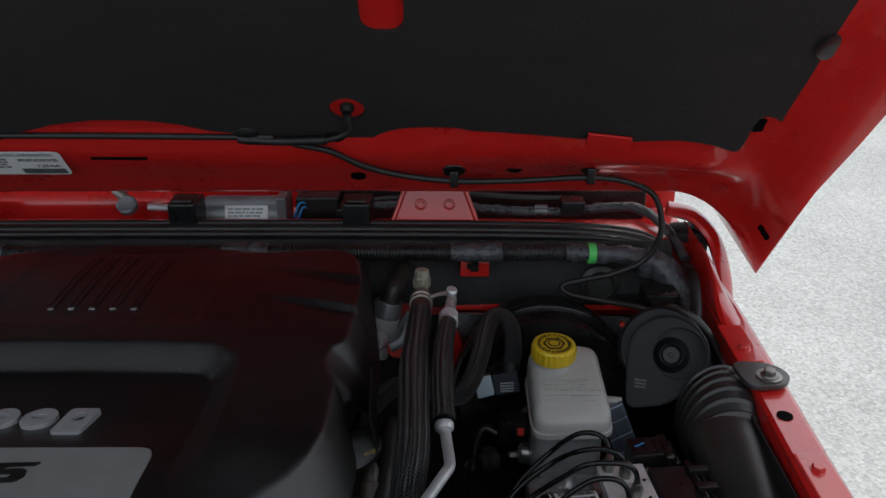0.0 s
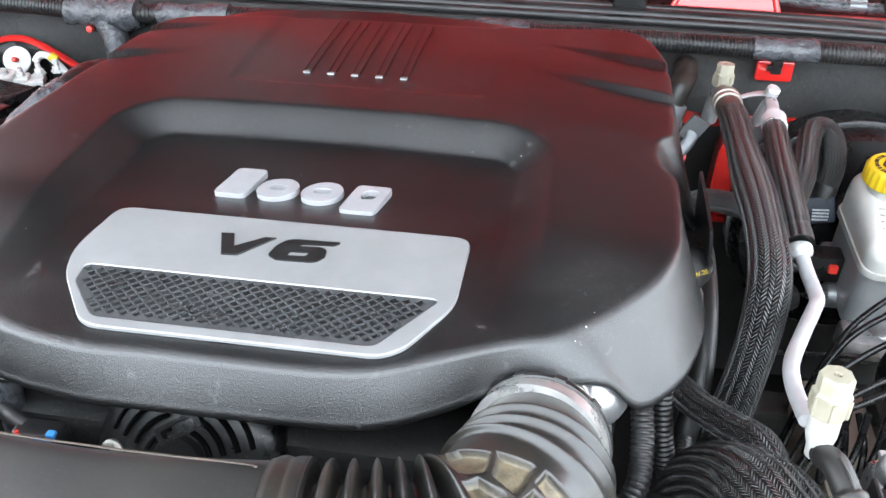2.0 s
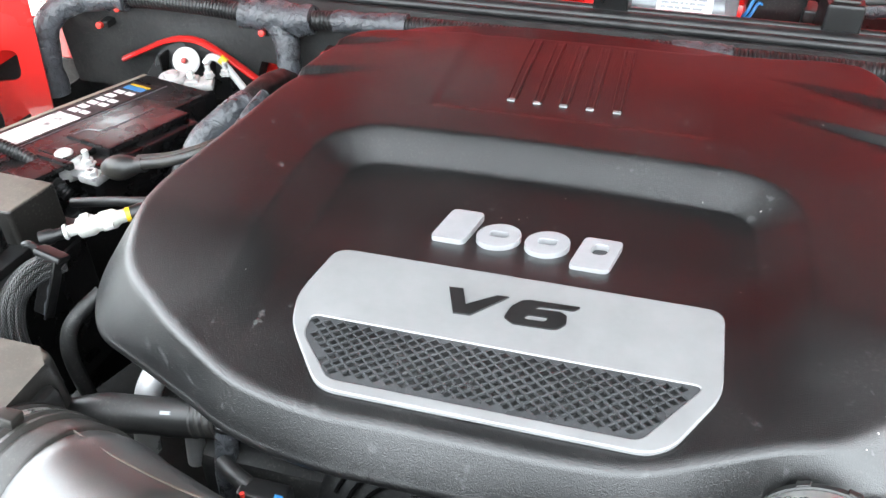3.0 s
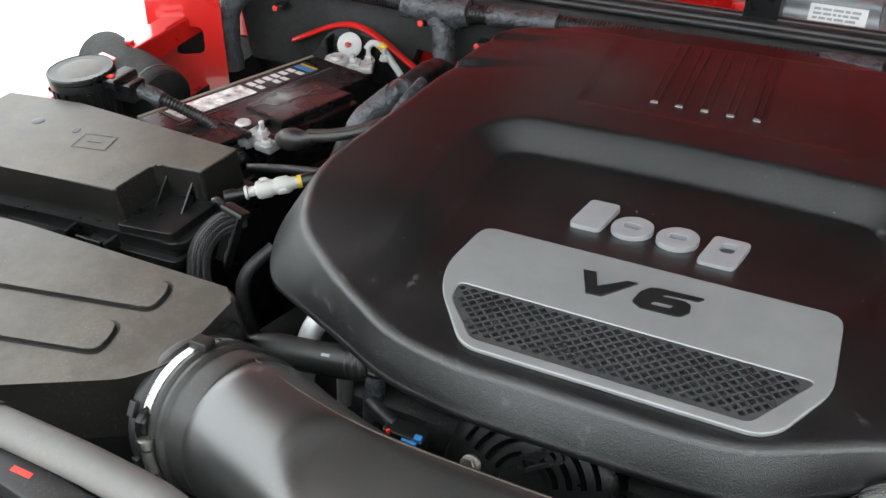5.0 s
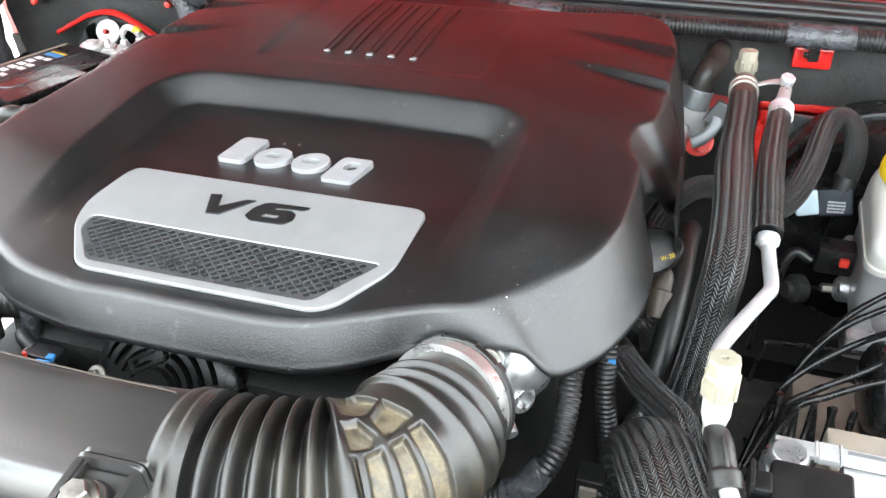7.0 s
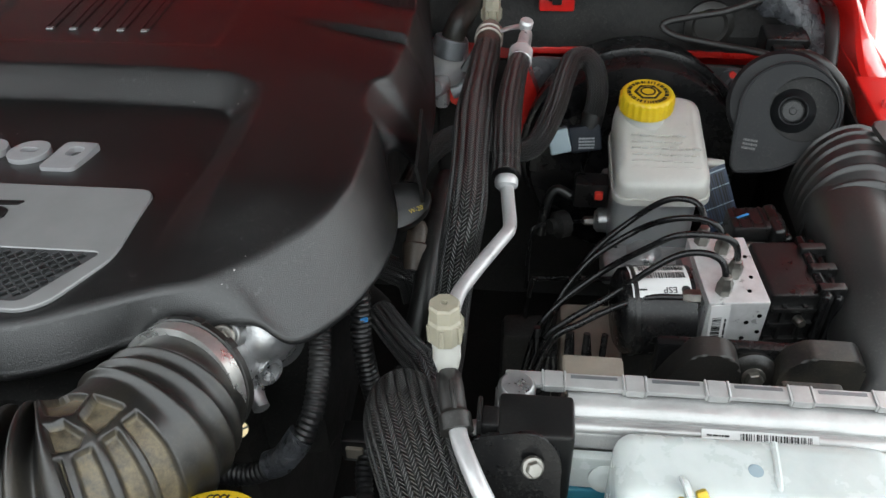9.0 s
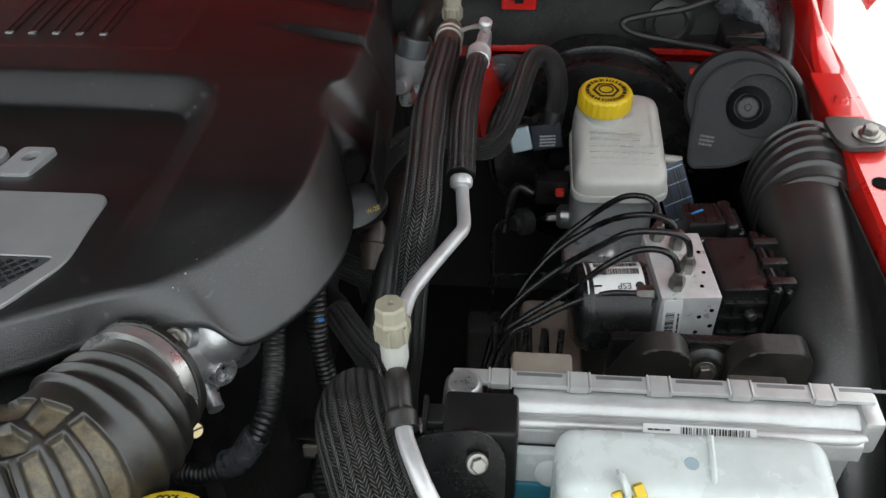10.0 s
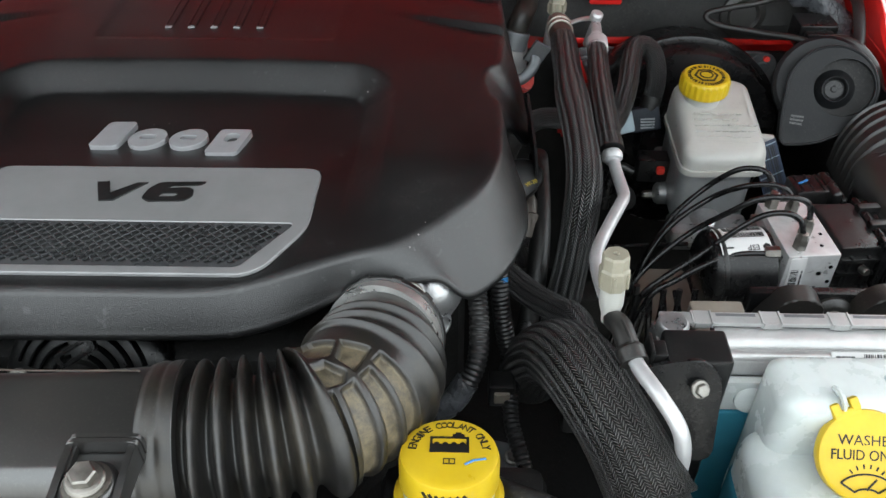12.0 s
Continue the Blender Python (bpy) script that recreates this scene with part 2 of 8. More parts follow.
DUCT = surface("satin_black_plastic", (0.018, 0.0175, 0.017), 0.35, var=0.2, vscale=10, rvar=0.04, bump=0.10, bscale=700, dust=0.15, dust_colour=(0.17, 0.14, 0.105), spec=1.0, grit=0.10, ior=1.61)
RUBBER = surface("black_rubber", (0.018, 0.017, 0.016), 0.44, var=0.25, vscale=22, bump=0.12, bscale=350, dust=0.2, dust_colour=(0.10, 0.085, 0.06), spec=0.6)
RUBBER_DUSTY = surface("dusty_rubber", (0.022, 0.021, 0.020), 0.42, var=0.3, vscale=22, bump=0.2, bscale=350, dust=0.6, dust_colour=(0.15, 0.125, 0.085), spec=0.5)
HOSE = surface("hose_rubber", (0.013, 0.013, 0.013), 0.46, var=0.2, vscale=25, bump=0.1, bscale=400, dust=0.06)
LOOM = surface("corrugated_loom", (0.016, 0.016, 0.017), 0.38, var=0.2, vscale=25, bump=0.05, dust=0.12)
TAPE = tape_surface("loom_tape")
# second colour is the painted glint on the strands, first the shade between
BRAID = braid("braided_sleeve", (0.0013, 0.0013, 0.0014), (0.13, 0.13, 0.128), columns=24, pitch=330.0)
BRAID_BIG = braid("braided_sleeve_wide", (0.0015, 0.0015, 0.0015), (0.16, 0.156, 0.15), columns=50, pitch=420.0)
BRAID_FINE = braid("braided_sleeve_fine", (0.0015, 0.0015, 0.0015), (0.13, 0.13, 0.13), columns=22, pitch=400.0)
ALU = surface("aluminium", (0.47, 0.47, 0.475), 0.36, 0.5, var=0.18, vscale=30, rvar=0.12, bump=0.18, bscale=300, dust=0.08)
BAND = surface("bright_clamp_band", (0.58, 0.575, 0.56), 0.30, 0.85, var=0.2, vscale=60, bump=0.1, dust=0.10)
CAST = surface("cast_aluminium", (0.44, 0.44, 0.445), 0.32, 0.85, var=0.3, vscale=45, bump=0.45, bscale=420, dust=0.18)
STEEL = surface("zinc_steel", (0.25, 0.24, 0.22), 0.40, 1.0, var=0.3, vscale=90, bump=0.2, bscale=500, dust=0.2, dust_colour=(0.2, 0.18, 0.15))
LEAD = surface("lead_terminal", (0.50, 0.50, 0.49), 0.5, 0.35, var=0.3, vscale=80, bump=0.6, bscale=250, dust=0.25, dust_colour=(0.5, 0.5, 0.48))
PLATE = surface("satin_silver", (0.235, 0.234, 0.236), 0.46, 0.35, var=0.08, vscale=30, rvar=0.05, bump=0.10, bscale=900, grit=0.08)
BADGE = surface("satin_chrome", (0.40, 0.40, 0.41), 0.34, 0.5, var=0.06, vscale=60, rvar=0.04, bump=0.0)
WEB = surface("grey_grille_plastic", (0.042, 0.043, 0.045), 0.34, var=0.15, vscale=40, bump=0.1, spec=0.5)
HORNFACE = surface("horn_moulding", (0.014, 0.015, 0.017), 0.42, var=0.2, vscale=25, bump=0.15, dust=0.05, spec=0.20, grit=0.04)
ELBOW = surface("dust_rubbed_rubber", (0.016, 0.015, 0.014), 0.38, var=0.3, vscale=30, bump=0.2, bscale=350, dust=0.36, dust_colour=(0.12, 0.098, 0.062), spec=0.66, grit=0.08)
ELBOW_CELLED = settled_dust(surface("rubber_with_dusted_cells", (0.016, 0.015, 0.014), 0.38, var=0.3, vscale=30, bump=0.25, bscale=300, dust=0.40, dust_colour=(0.12, 0.098, 0.062), spec=0.66, grit=0.08), (0.160, 0.128, 0.076))
INK = surface("black_ink", (0.012, 0.012, 0.012), 0.5, var=0.1, bump=0)
# near-black that stands in for shade inside holes, slots and seams
HOLLOW_SHADE = surface("painted_hollow_shade", (0.004, 0.004, 0.004), 0.9, var=0.1, bump=0, spec=0.05, grit=0)
YELLOW = surface("yellow_plastic", (0.50, 0.345, 0.010), 0.38, var=0.08, vscale=40, bump=0.1, bscale=500, sss=0.1, dust=0.06, grit=0.05)
MILK = surface("milky_plastic", (0.39, 0.385, 0.36), 0.38, var=0.08, vscale=25, bump=0.08, sss=0.25, dust=0.08, grit=0.12)
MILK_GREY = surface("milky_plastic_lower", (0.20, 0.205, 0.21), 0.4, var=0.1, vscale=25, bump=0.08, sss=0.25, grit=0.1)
BOTTLE = surface("clear_poly_bottle", (0.42, 0.45, 0.44), 0.26, var=0.16, vscale=14, bump=0.12, bscale=90, sss=0.3, grit=0.03)
FLUID = surface("blue_washer_fluid", (0.04, 0.20, 0.27), 0.25, var=0.1, vscale=10, bump=0.0, sss=0.2)
PORTCAP = surface("ivory_cap_plastic", (0.24, 0.222, 0.170), 0.42, var=0.14, vscale=60, bump=0.15, sss=0.2, dust=0.15)
WHITE = surface("white_plastic", (0.40, 0.40, 0.39), 0.4, var=0.08, vscale=40, bump=0.05, grit=0.08)
FELT = surface("firewall_mat", (0.018, 0.018, 0.018), 0.75, var=0.5, vscale=12, bump=0.7, bscale=140, bdist=0.002, dust=0.5, dust_colour=(0.10, 0.097, 0.093))
LINER = surface("hood_liner_felt", (0.0190, 0.0165, 0.0165), 0.9, var=0.2, vscale=6, bump=0.5, bscale=300, bdist=0.001, grit=0.1)
SEAL = surface("weatherstrip_rubber", (0.020, 0.020, 0.021), 0.38, var=0.15, vscale=20, bump=0.1, dust=0.1, grit=0.12)
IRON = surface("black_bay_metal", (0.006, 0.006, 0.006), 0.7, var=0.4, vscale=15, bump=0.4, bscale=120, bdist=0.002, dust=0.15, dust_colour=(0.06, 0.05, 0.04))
BLACKPAINT = surface("black_paint", (0.010, 0.010, 0.011), 0.26, var=0.15, vscale=25, bump=0.1, dust=0.04, spec=0.35, grit=0.14)
PAPER = surface("white_label", (0.58, 0.58, 0.575), 0.45, var=0.05, bump=0)
WORN = surface("worn_label", (0.60, 0.59, 0.57), 0.5, var=0.9, vscale=60, bump=0.05)
GREYBOX = surface("grey_steel", (0.17, 0.18, 0.19), 0.38, 0.6, var=0.15, vscale=30, bump=0.1, dust=0.1)
BRASS = surface("brassy_zinc", (0.42, 0.33, 0.19), 0.30, 0.9, var=0.2, vscale=90, bump=0.1)
GREEN = surface("green_tape", (0.08, 0.50, 0.10), 0.5, var=0.1, bump=0.1)
BLUE = surface("blue_plastic", (0.03, 0.16, 0.38), 0.4, var=0.1, bump=0.05)
BLUEGREY = surface("grey_blue_connector", (0.22, 0.28, 0.31), 0.4, var=0.1, bump=0.05)
REDPLASTIC = surface("red_plastic", (0.55, 0.03, 0.02), 0.4, var=0.1, bump=0.05)
TAN = surface("dusty_tan_plastic", (0.18, 0.155, 0.125), 0.6, var=0.2, vscale=40, bump=0.2, dust=0.3)
BROWN = surface("brown_rubber", (0.045, 0.034, 0.026), 0.45, var=0.4, vscale=60, bump=0.2)
BROWNALU = surface("tarnished_aluminium", (0.30, 0.27, 0.24), 0.38, 0.6, var=0.25, vscale=60, bump=0.15, dust=0.1)
GREYHOSE = surface("dusty_grey_hose", (0.085, 0.08, 0.075), 0.5, var=0.15, vscale=25, bump=0.1, dust=0.2, spec=0.7)
BATTERY = surface("battery_case_plastic", (0.012, 0.0115, 0.0115), 0.46, var=0.3, vscale=18, bump=0.2, bscale=400, dust=0.12, dust_colour=(0.12, 0.105, 0.09), spec=0.22, grit=0.12)
SNORKEL = surface("weathered_black_plastic", (0.022, 0.022, 0.022), 0.38, var=0.3, vscale=12, bump=0.12, dust=0.26, dust_colour=(0.13, 0.125, 0.115), spec=0.7)
BLOCKALU = surface("machined_aluminium", (0.52, 0.52, 0.52), 0.32, 0.35, var=0.15, vscale=60, rvar=0.08, bump=0.08, bscale=700, dust=0.06, grit=0.05)
ECUALU = surface("bead_blasted_aluminium", (0.42, 0.42, 0.415), 0.34, 0.5, var=0.14, vscale=40, rvar=0.06, bump=0.25, bscale=500, dust=0.06)
ASPHALT = asphalt_surface()


# ---- building helpers ----
def thing(name, label, category, base=(0, 0, 0), group="", kind=""):
    ob = new(name)
    ob.location = base
    ob.empty_display_size = 0.02
    return tagged(ob, label, category, group, kind)


def part(name, bm, material, parent=None, label="", sharp=40):
    me = bpy.data.meshes.new(name)
    bmesh.ops.recalc_face_normals(bm, faces=bm.faces)
    for f in bm.faces:
        f.smooth = True
    bm.to_mesh(me)
    bm.free()
    me.set_sharp_from_angle(angle=radians(sharp))
    me.materials.append(material)
    ob = new(name, me)
    if parent is not None:
        ob.parent = parent
        if parent.type == "EMPTY":
            ob.matrix_parent_inverse = Matrix.Translation(-parent.location)
    fair = ob.modifiers.new("fair_normals", "WEIGHTED_NORMAL")
    fair.keep_sharp = True
    if label:
        tagged(ob, label)
    return ob


def join(*bms):
    out = bmesh.new()
    for b in bms:
        me = bpy.data.meshes.new("tmp")
        b.to_mesh(me)
        b.free()
        out.from_mesh(me)
        bpy.data.meshes.remove(me)
    return out


def place(bm, m):
    bmesh.ops.transform(bm, matrix=m, verts=bm.verts)
    return bm


def rbox(x0, x1, y0, y1, z0, z1, r=0.004, seg=2, m=None):
    """A box between bounds with rounded edges."""
    bm = bmesh.new()
    bmesh.ops.create_cube(bm, size=1)
    for v in bm.verts:
        v.co = Vector((x0 if v.co.x < 0 else x1, y0 if v.co.y < 0 else y1, z0 if v.co.z < 0 else z1))
    if r:
        bmesh.ops.bevel(bm, geom=list(bm.edges), offset=r, segments=seg, profile=0.5, affect="EDGES")
    return place(bm, m) if m else bm


def prism(poly, z0, z1, r=0.0, seg=2, m=None, taper=0.0):
    """An upright prism over a polygon, its top edge rounded; taper draws the top inwards."""
    bm = bmesh.new()
    cx, cy = sum(p[0] for p in poly) / len(poly), sum(p[1] for p in poly) / len(poly)
    low = [bm.verts.new((x, y, z0)) for x, y in poly]
    k = 1 - taper
    top = [bm.verts.new((cx + (x - cx) * k, cy + (y - cy) * k, z1)) for x, y in poly]
    n = len(poly)
    bm.faces.new(low[::-1])
    cap = bm.faces.new(top)
    for i in range(n):
        bm.faces.new((low[i], low[(i + 1) % n], top[(i + 1) % n], top[i]))
    if r:
        bmesh.ops.bevel(bm, geom=list(cap.edges), offset=r, segments=seg, profile=0.5, affect="EDGES")
    return place(bm, m) if m else bm


def rounded(poly, r, seg=4):
    """A polygon with rounded corners."""
    out = []
    n = len(poly)
    for i in range(n):
        a, b, c = (Vector(poly[(i + k) % n]) for k in (-1, 0, 1))
        u, w = (a - b), (c - b)
        d = min(r, u.length * 0.45, w.length * 0.45)
        p, q = b + u.normalized() * d, b + w.normalized() * d
        for k in range(seg + 1):
            t = k / seg
            out.append(tuple(p * (1 - t) ** 2 + b * 2 * t * (1 - t) + q * t * t))
    return out


def circle(cx, cy, r, n=24, ry=None):
    return [(cx + r * math.cos(2 * math.pi * i / n), cy + (ry or r) * math.sin(2 * math.pi * i / n)) for i in range(n)]


import mathutils


def sheet(outer, holes, z0, z1, m=None):
    """A flat plate with holes through it."""
    from_loops = [outer] + list(holes)
    co, edges = [], []
    for lp in from_loops:
        s = len(co)
        co += [Vector(p) for p in lp]
        edges += [(s + i, s + (i + 1) % len(lp)) for i in range(len(lp))]
    vs, _, fs, _, _, _ = mathutils.geometry.delaunay_2d_cdt(co, edges, [], 1, 1e-6)

    def within(p, lp):
        odd = False
        for i in range(len(lp)):
            (ax, ay), (bx, by) = lp[i - 1][:2], lp[i][:2]
            if (ay > p.y) != (by > p.y) and p.x < (bx - ax) * (p.y - ay) / (by - ay) + ax:
                odd = not odd
        return odd
    bm = bmesh.new()
    bv = [bm.verts.new((v.x, v.y, z0)) for v in vs]
    for f in fs:
        mid = sum((vs[i] for i in f), Vector((0, 0))) / len(f)
        if within(mid, outer) and not any(within(mid, h) for h in holes):
            bm.faces.new([bv[i] for i in f])
    bmesh.ops.recalc_face_normals(bm, faces=bm.faces)
    ex = bmesh.ops.extrude_face_region(bm, geom=list(bm.faces))
    for v in (g for g in ex["geom"] if isinstance(g, bmesh.types.BMVert)):
        v.co.z = z1
    return place(bm, m) if m else bm


def lathe(profile, seg=32, m=None, ribs=0, rib_depth=0.0, rib_rows=()):
    """A turned body: (radius, height) rows round z; chosen rows may carry grip ribs."""
    bm = bmesh.new()
    rings = []
    for k, (r, z) in enumerate(profile):
        ring = []
        for i in range(seg):
            a = 2 * math.pi * i / seg
            q = r + (rib_depth * math.cos(a * ribs) if ribs and k in rib_rows else 0)
            ring.append(bm.verts.new((q * math.cos(a), q * math.sin(a), z)))
        rings.append(ring)
    for a, b in zip(rings, rings[1:]):
        for i in range(seg):
            j = (i + 1) % seg
            bm.faces.new((a[i], a[j], b[j], b[i]))
    bm.faces.new(rings[0][::-1])
    bm.faces.new(rings[-1])
    return place(bm, m) if m else bm


def spline(pts, n):
    """Catmull-Rom through the points, n samples evenly by length."""
    p = [Vector(q) for q in pts]
    p = [p[0] * 2 - p[1]] + p + [p[-1] * 2 - p[-2]]
    fine = []
    for i in range(1, len(p) - 2):
        for k in range(24):
            t = k / 24
            a, b, c, d = p[i - 1], p[i], p[i + 1], p[i + 2]
            fine.append(0.5 * (2 * b + (c - a) * t + (2 * a - 5 * b + 4 * c - d) * t * t + (3 * b - a - 3 * c + d) * t ** 3))
    fine.append(p[-2])
    acc = [0.0]
    for a, b in zip(fine, fine[1:]):
        acc.append(acc[-1] + (b - a).length)
    out, j = [], 0
    for i in range(n):
        s = acc[-1] * i / (n - 1)
        while j < len(acc) - 2 and acc[j + 1] < s:
            j += 1
        f = (s - acc[j]) / max(1e-9, acc[j + 1] - acc[j])
        out.append(fine[j].lerp(fine[j + 1], min(1, max(0, f))))
    return out, acc[-1]


def sweep(pts, radius, n=48, seg=16, flat=1.0, cap=True, up=(0, 0, 1)):
    """A tube along a smooth line; radius is a number or a function of (share, metres). flat squashes it along its own up axis."""
    line, length = spline(pts, n)
    bm = bmesh.new()
    uv = bm.loops.layers.uv.new("UVMap")
    rings, nrm = [], None
    for i, c in enumerate(line):
        t = (line[min(i + 1, n - 1)] - line[max(i - 1, 0)]).normalized()
        if nrm is None:
            u = Vector(up)
            nrm = (u - t * u.dot(t)).normalized()
        nrm = (nrm - t * nrm.dot(t)).normalized()
        side = t.cross(nrm)
        s = i / (n - 1)
        r = radius(s, s * length) if callable(radius) else radius
        rings.append([bm.verts.new(c + side * (math.cos(2 * math.pi * k / seg) * r) + nrm * (math.sin(2 * math.pi * k / seg) * r * flat)) for k in range(seg)])
    for i in range(n - 1):
        for k in range(seg):
            j = (k + 1) % seg
            f = bm.faces.new((rings[i][k], rings[i][j], rings[i + 1][j], rings[i + 1][k]))
            for lp, (a, b) in zip(f.loops, ((k, i), (k + 1, i), (k + 1, i + 1), (k, i + 1))):
                lp[uv].uv = (a / seg, length * b / (n - 1))
    if cap:
        bm.faces.new(rings[0][::-1])
        bm.faces.new(rings[-1])
    return bm


def loom(pts, r, pitch=0.0042, depth=0.0011, seg=14):
    """Corrugated conduit: real ribs along the line."""
    _, length = spline(pts, 40)
    rows = max(12, int(length / pitch * 4))
    return sweep(pts, lambda s, d: r + depth * (0.5 + 0.5 * math.copysign(abs(math.sin(2 * math.pi * d / pitch)) ** 0.5, math.sin(2 * math.pi * d / pitch))) - depth, rows, seg)


def lumpy(pts, r, amount=0.12, n=60, seg=18, seed=0.0):
    """A taped bundle: uneven thickness."""
    bm = sweep(pts, r, n, seg)
    for v in bm.verts:
        q = noise.noise(v.co * 70 + Vector((seed, 0, 0))) * amount * r + noise.noise(v.co * 220) * 0.05 * r
        v.co += Vector((q * 0.6, q * 0.4, q))
    return bm


def axis(loc, way, roll=0.0):
    """A pose at loc whose z axis points along way."""
    q = Vector(way).to_track_quat("Z", "Y").to_matrix().to_4x4()
    return Matrix.Translation(loc) @ q @ Matrix.Rotation(radians(roll), 4, "Z")


def bolt(parent, loc, way, size=0.010, material=None, roll=0.0, name="bolt", flange=True):
    """A hex flange bolt head; size is the width across flats."""
    r = size / 2 / math.cos(math.pi / 6)
    h = size * 0.62
    hexa = lathe([(r, 0.0), (r, h * 0.86), (r * 0.86, h), (r * 0.3, h * 1.02), (r * 0.05, h * 1.0)], 6)
    bms = [hexa]
    if flange:
        bms.append(lathe([(size * 0.80, -0.002), (size * 0.82, 0.0), (size * 0.74, size * 0.12), (size * 0.5, size * 0.2)], 24))
    return part(name, place(join(*bms), axis(loc, way, roll)), material or STEEL, parent, sharp=30)


def written(text, width, height, depth=0.0006, shear=0.0, bold=0.0):
    """Raised writing laid flat, centred, fitted to a box."""
    cu = bpy.data.curves.new("text", "FONT")
    cu.body, cu.extrude, cu.shear, cu.resolution_u, cu.offset = text, 0.05, shear, 3, bold
    ob = bpy.data.objects.new("text", cu)
    scene.collection.objects.link(ob)
    me = bpy.data.meshes.new_from_object(ob.evaluated_get(bpy.context.evaluated_depsgraph_get()))
    bpy.data.objects.remove(ob)
    bpy.data.curves.remove(cu)
    bm = bmesh.new()
    bm.from_mesh(me)
    bpy.data.meshes.remove(me)
    lo = [min(v.co[i] for v in bm.verts) for i in range(3)]
    hi = [max(v.co[i] for v in bm.verts) for i in range(3)]
    for v in bm.verts:
        v.co.x = ((v.co.x - lo[0]) / (hi[0] - lo[0]) - 0.5) * width
        v.co.y = ((v.co.y - lo[1]) / (hi[1] - lo[1]) - 0.5) * height
        v.co.z = (v.co.z - lo[2]) / (hi[2] - lo[2]) * depth
    return bm


def bars(rows, width, height, m, lift=0.0004, seed=1, fill=0.8):
    """Rows of plain bars in place of writing that cannot be read."""
    rnd = random.Random(seed)
    out = []
    for k in range(rows):
        y = height * (0.5 - (k + 0.5) / rows)
        x = -width / 2
        while x < width / 2 * fill:
            w = min(rnd.uniform(0.06, 0.22) * width, width / 2 - x)
            out.append(rbox(x, x + w, y - height / rows * 0.28, y + height / rows * 0.28, 0, lift, 0))
            x += w + width * 0.03
    return place(join(*out), m)


def barcode(width, height, m, lift=0.0004, seed=3, n=26):
    rnd = random.Random(seed)
    out, x = [], -width / 2
    while x < width / 2:
        w = rnd.choice((0.3, 0.5, 0.9)) * width / n
        out.append(rbox(x, min(x + w, width / 2), -height / 2, height / 2, 0, lift, 0))
        x += w + rnd.choice((0.4, 0.6, 1.0)) * width / n
    return place(join(*out), m)


def smooth01(t):
    t = min(1.0, max(0.0, t))
    return t * t * (3 - 2 * t)

# ---- setting: ground, body shell, cowl, firewall ----
bm = bmesh.new()
bmesh.ops.create_grid(bm, x_segments=8, y_segments=8, size=400)
tagged(part("ground", bm, ASPHALT), "pale worn asphalt parking ground round the vehicle", "ground", kind="structure")

XC = -0.405          # centre line of the vehicle


def strip(rows):
    """A sheet through rows of points, all rows alike in length."""
    b = bmesh.new()
    v = [[b.verts.new(p) for p in r] for r in rows]
    for a, c in zip(v, v[1:]):
        for i in range(len(a) - 1):
            b.faces.new((a[i], a[i + 1], c[i + 1], c[i]))
    return b


def thick(b, t):
    """Gives a sheet thickness."""
    bmesh.ops.recalc_face_normals(b, faces=b.faces)
    bmesh.ops.solidify(b, geom=list(b.faces), thickness=t)
    return b


def fender(side, name, label):
    """Front fender: bolted inner flange, rounded crown, outer skin and inner apron. side is +1 or -1."""
    f = thing(name, label, "fender", (XC + side * 0.80, 0.7, 0.0))
    rows = []
    for k in range(25):
        y = -0.10 + 1.20 * k / 24
        bulge = 0.004 * math.sin(k * 0.9)
        x = XC + side * (0.764 + 0.012 * smooth01((y - 0.55) / 0.5))
        rows.append([(x, y, 1.005), (x + side * 0.001, y, 1.033), (x + side * 0.005, y, 1.037), (x + side * 0.036, y, 1.037),
                     (x + side * 0.044, y, 1.032), (x + side * 0.049, y, 1.018), (x + side * 0.052, y, 0.97), (x + side * (0.056 + bulge), y, 0.80),
                     (x + side * 0.056, y, 0.62)])
    part("fender_skin", thick(strip(rows), 0.0015), RED, f)
    apron = [[(XC + side * 0.762, -0.1 + 0.1 * k, z) for z in ((1.02, 0.9, 0.75, 0.55) if side > 0 else (0.93, 0.85, 0.75, 0.55))] for k in range(14)]
    part("inner_apron", thick(strip(apron), 0.002), IRON, f, "black inner wheel apron")
    flare = []
    for k in range(15):
        y = -0.25 + 1.01 * k / 14
        z = 0.998 - 0.10 * max(0.0, (y - 0.62) / 0.14) ** 3
        flare.append([(XC + side * 0.822, y, z - 0.01), (XC + side * 0.84, y, z), (XC + side * 0.94, y - 0.03 * k / 14, z - 0.004), (XC + side * 1.05, y - 0.06 * k / 14, z - 0.02), (XC + side * 1.075, y - 0.06 * k / 14, z - 0.05), (XC + side * 1.08, y - 0.06 * k / 14, z - 0.16)])
    part("wheel_flare", thick(strip(flare), 0.003), RED, f)
    for y in (0.672, 0.903):
        x = XC + side * 0.786
        bolt(f, (x, y, 1.038), (0, 0, 1), 0.012, RED, 20)
    # no hole is cut: a black disc paints its shade
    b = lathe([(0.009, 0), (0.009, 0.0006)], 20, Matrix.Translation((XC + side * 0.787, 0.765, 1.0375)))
    part("flange_hole", b, HOLLOW_SHADE, f, "black disc painted as shade of a punched flange hole")
    # raised pressed pad and its edge groove
    part("flange_pad", rbox(XC + side * 0.787 - 0.017, XC + side * 0.787 + 0.017, 0.60, 0.70, 1.0335, 1.0395, 0.003), RED, f)
    part("flange_pad", rbox(XC + side * 0.787 - 0.017, XC + side * 0.787 + 0.017, 0.875, 0.965, 1.0335, 1.0395, 0.003), RED, f)
    return f


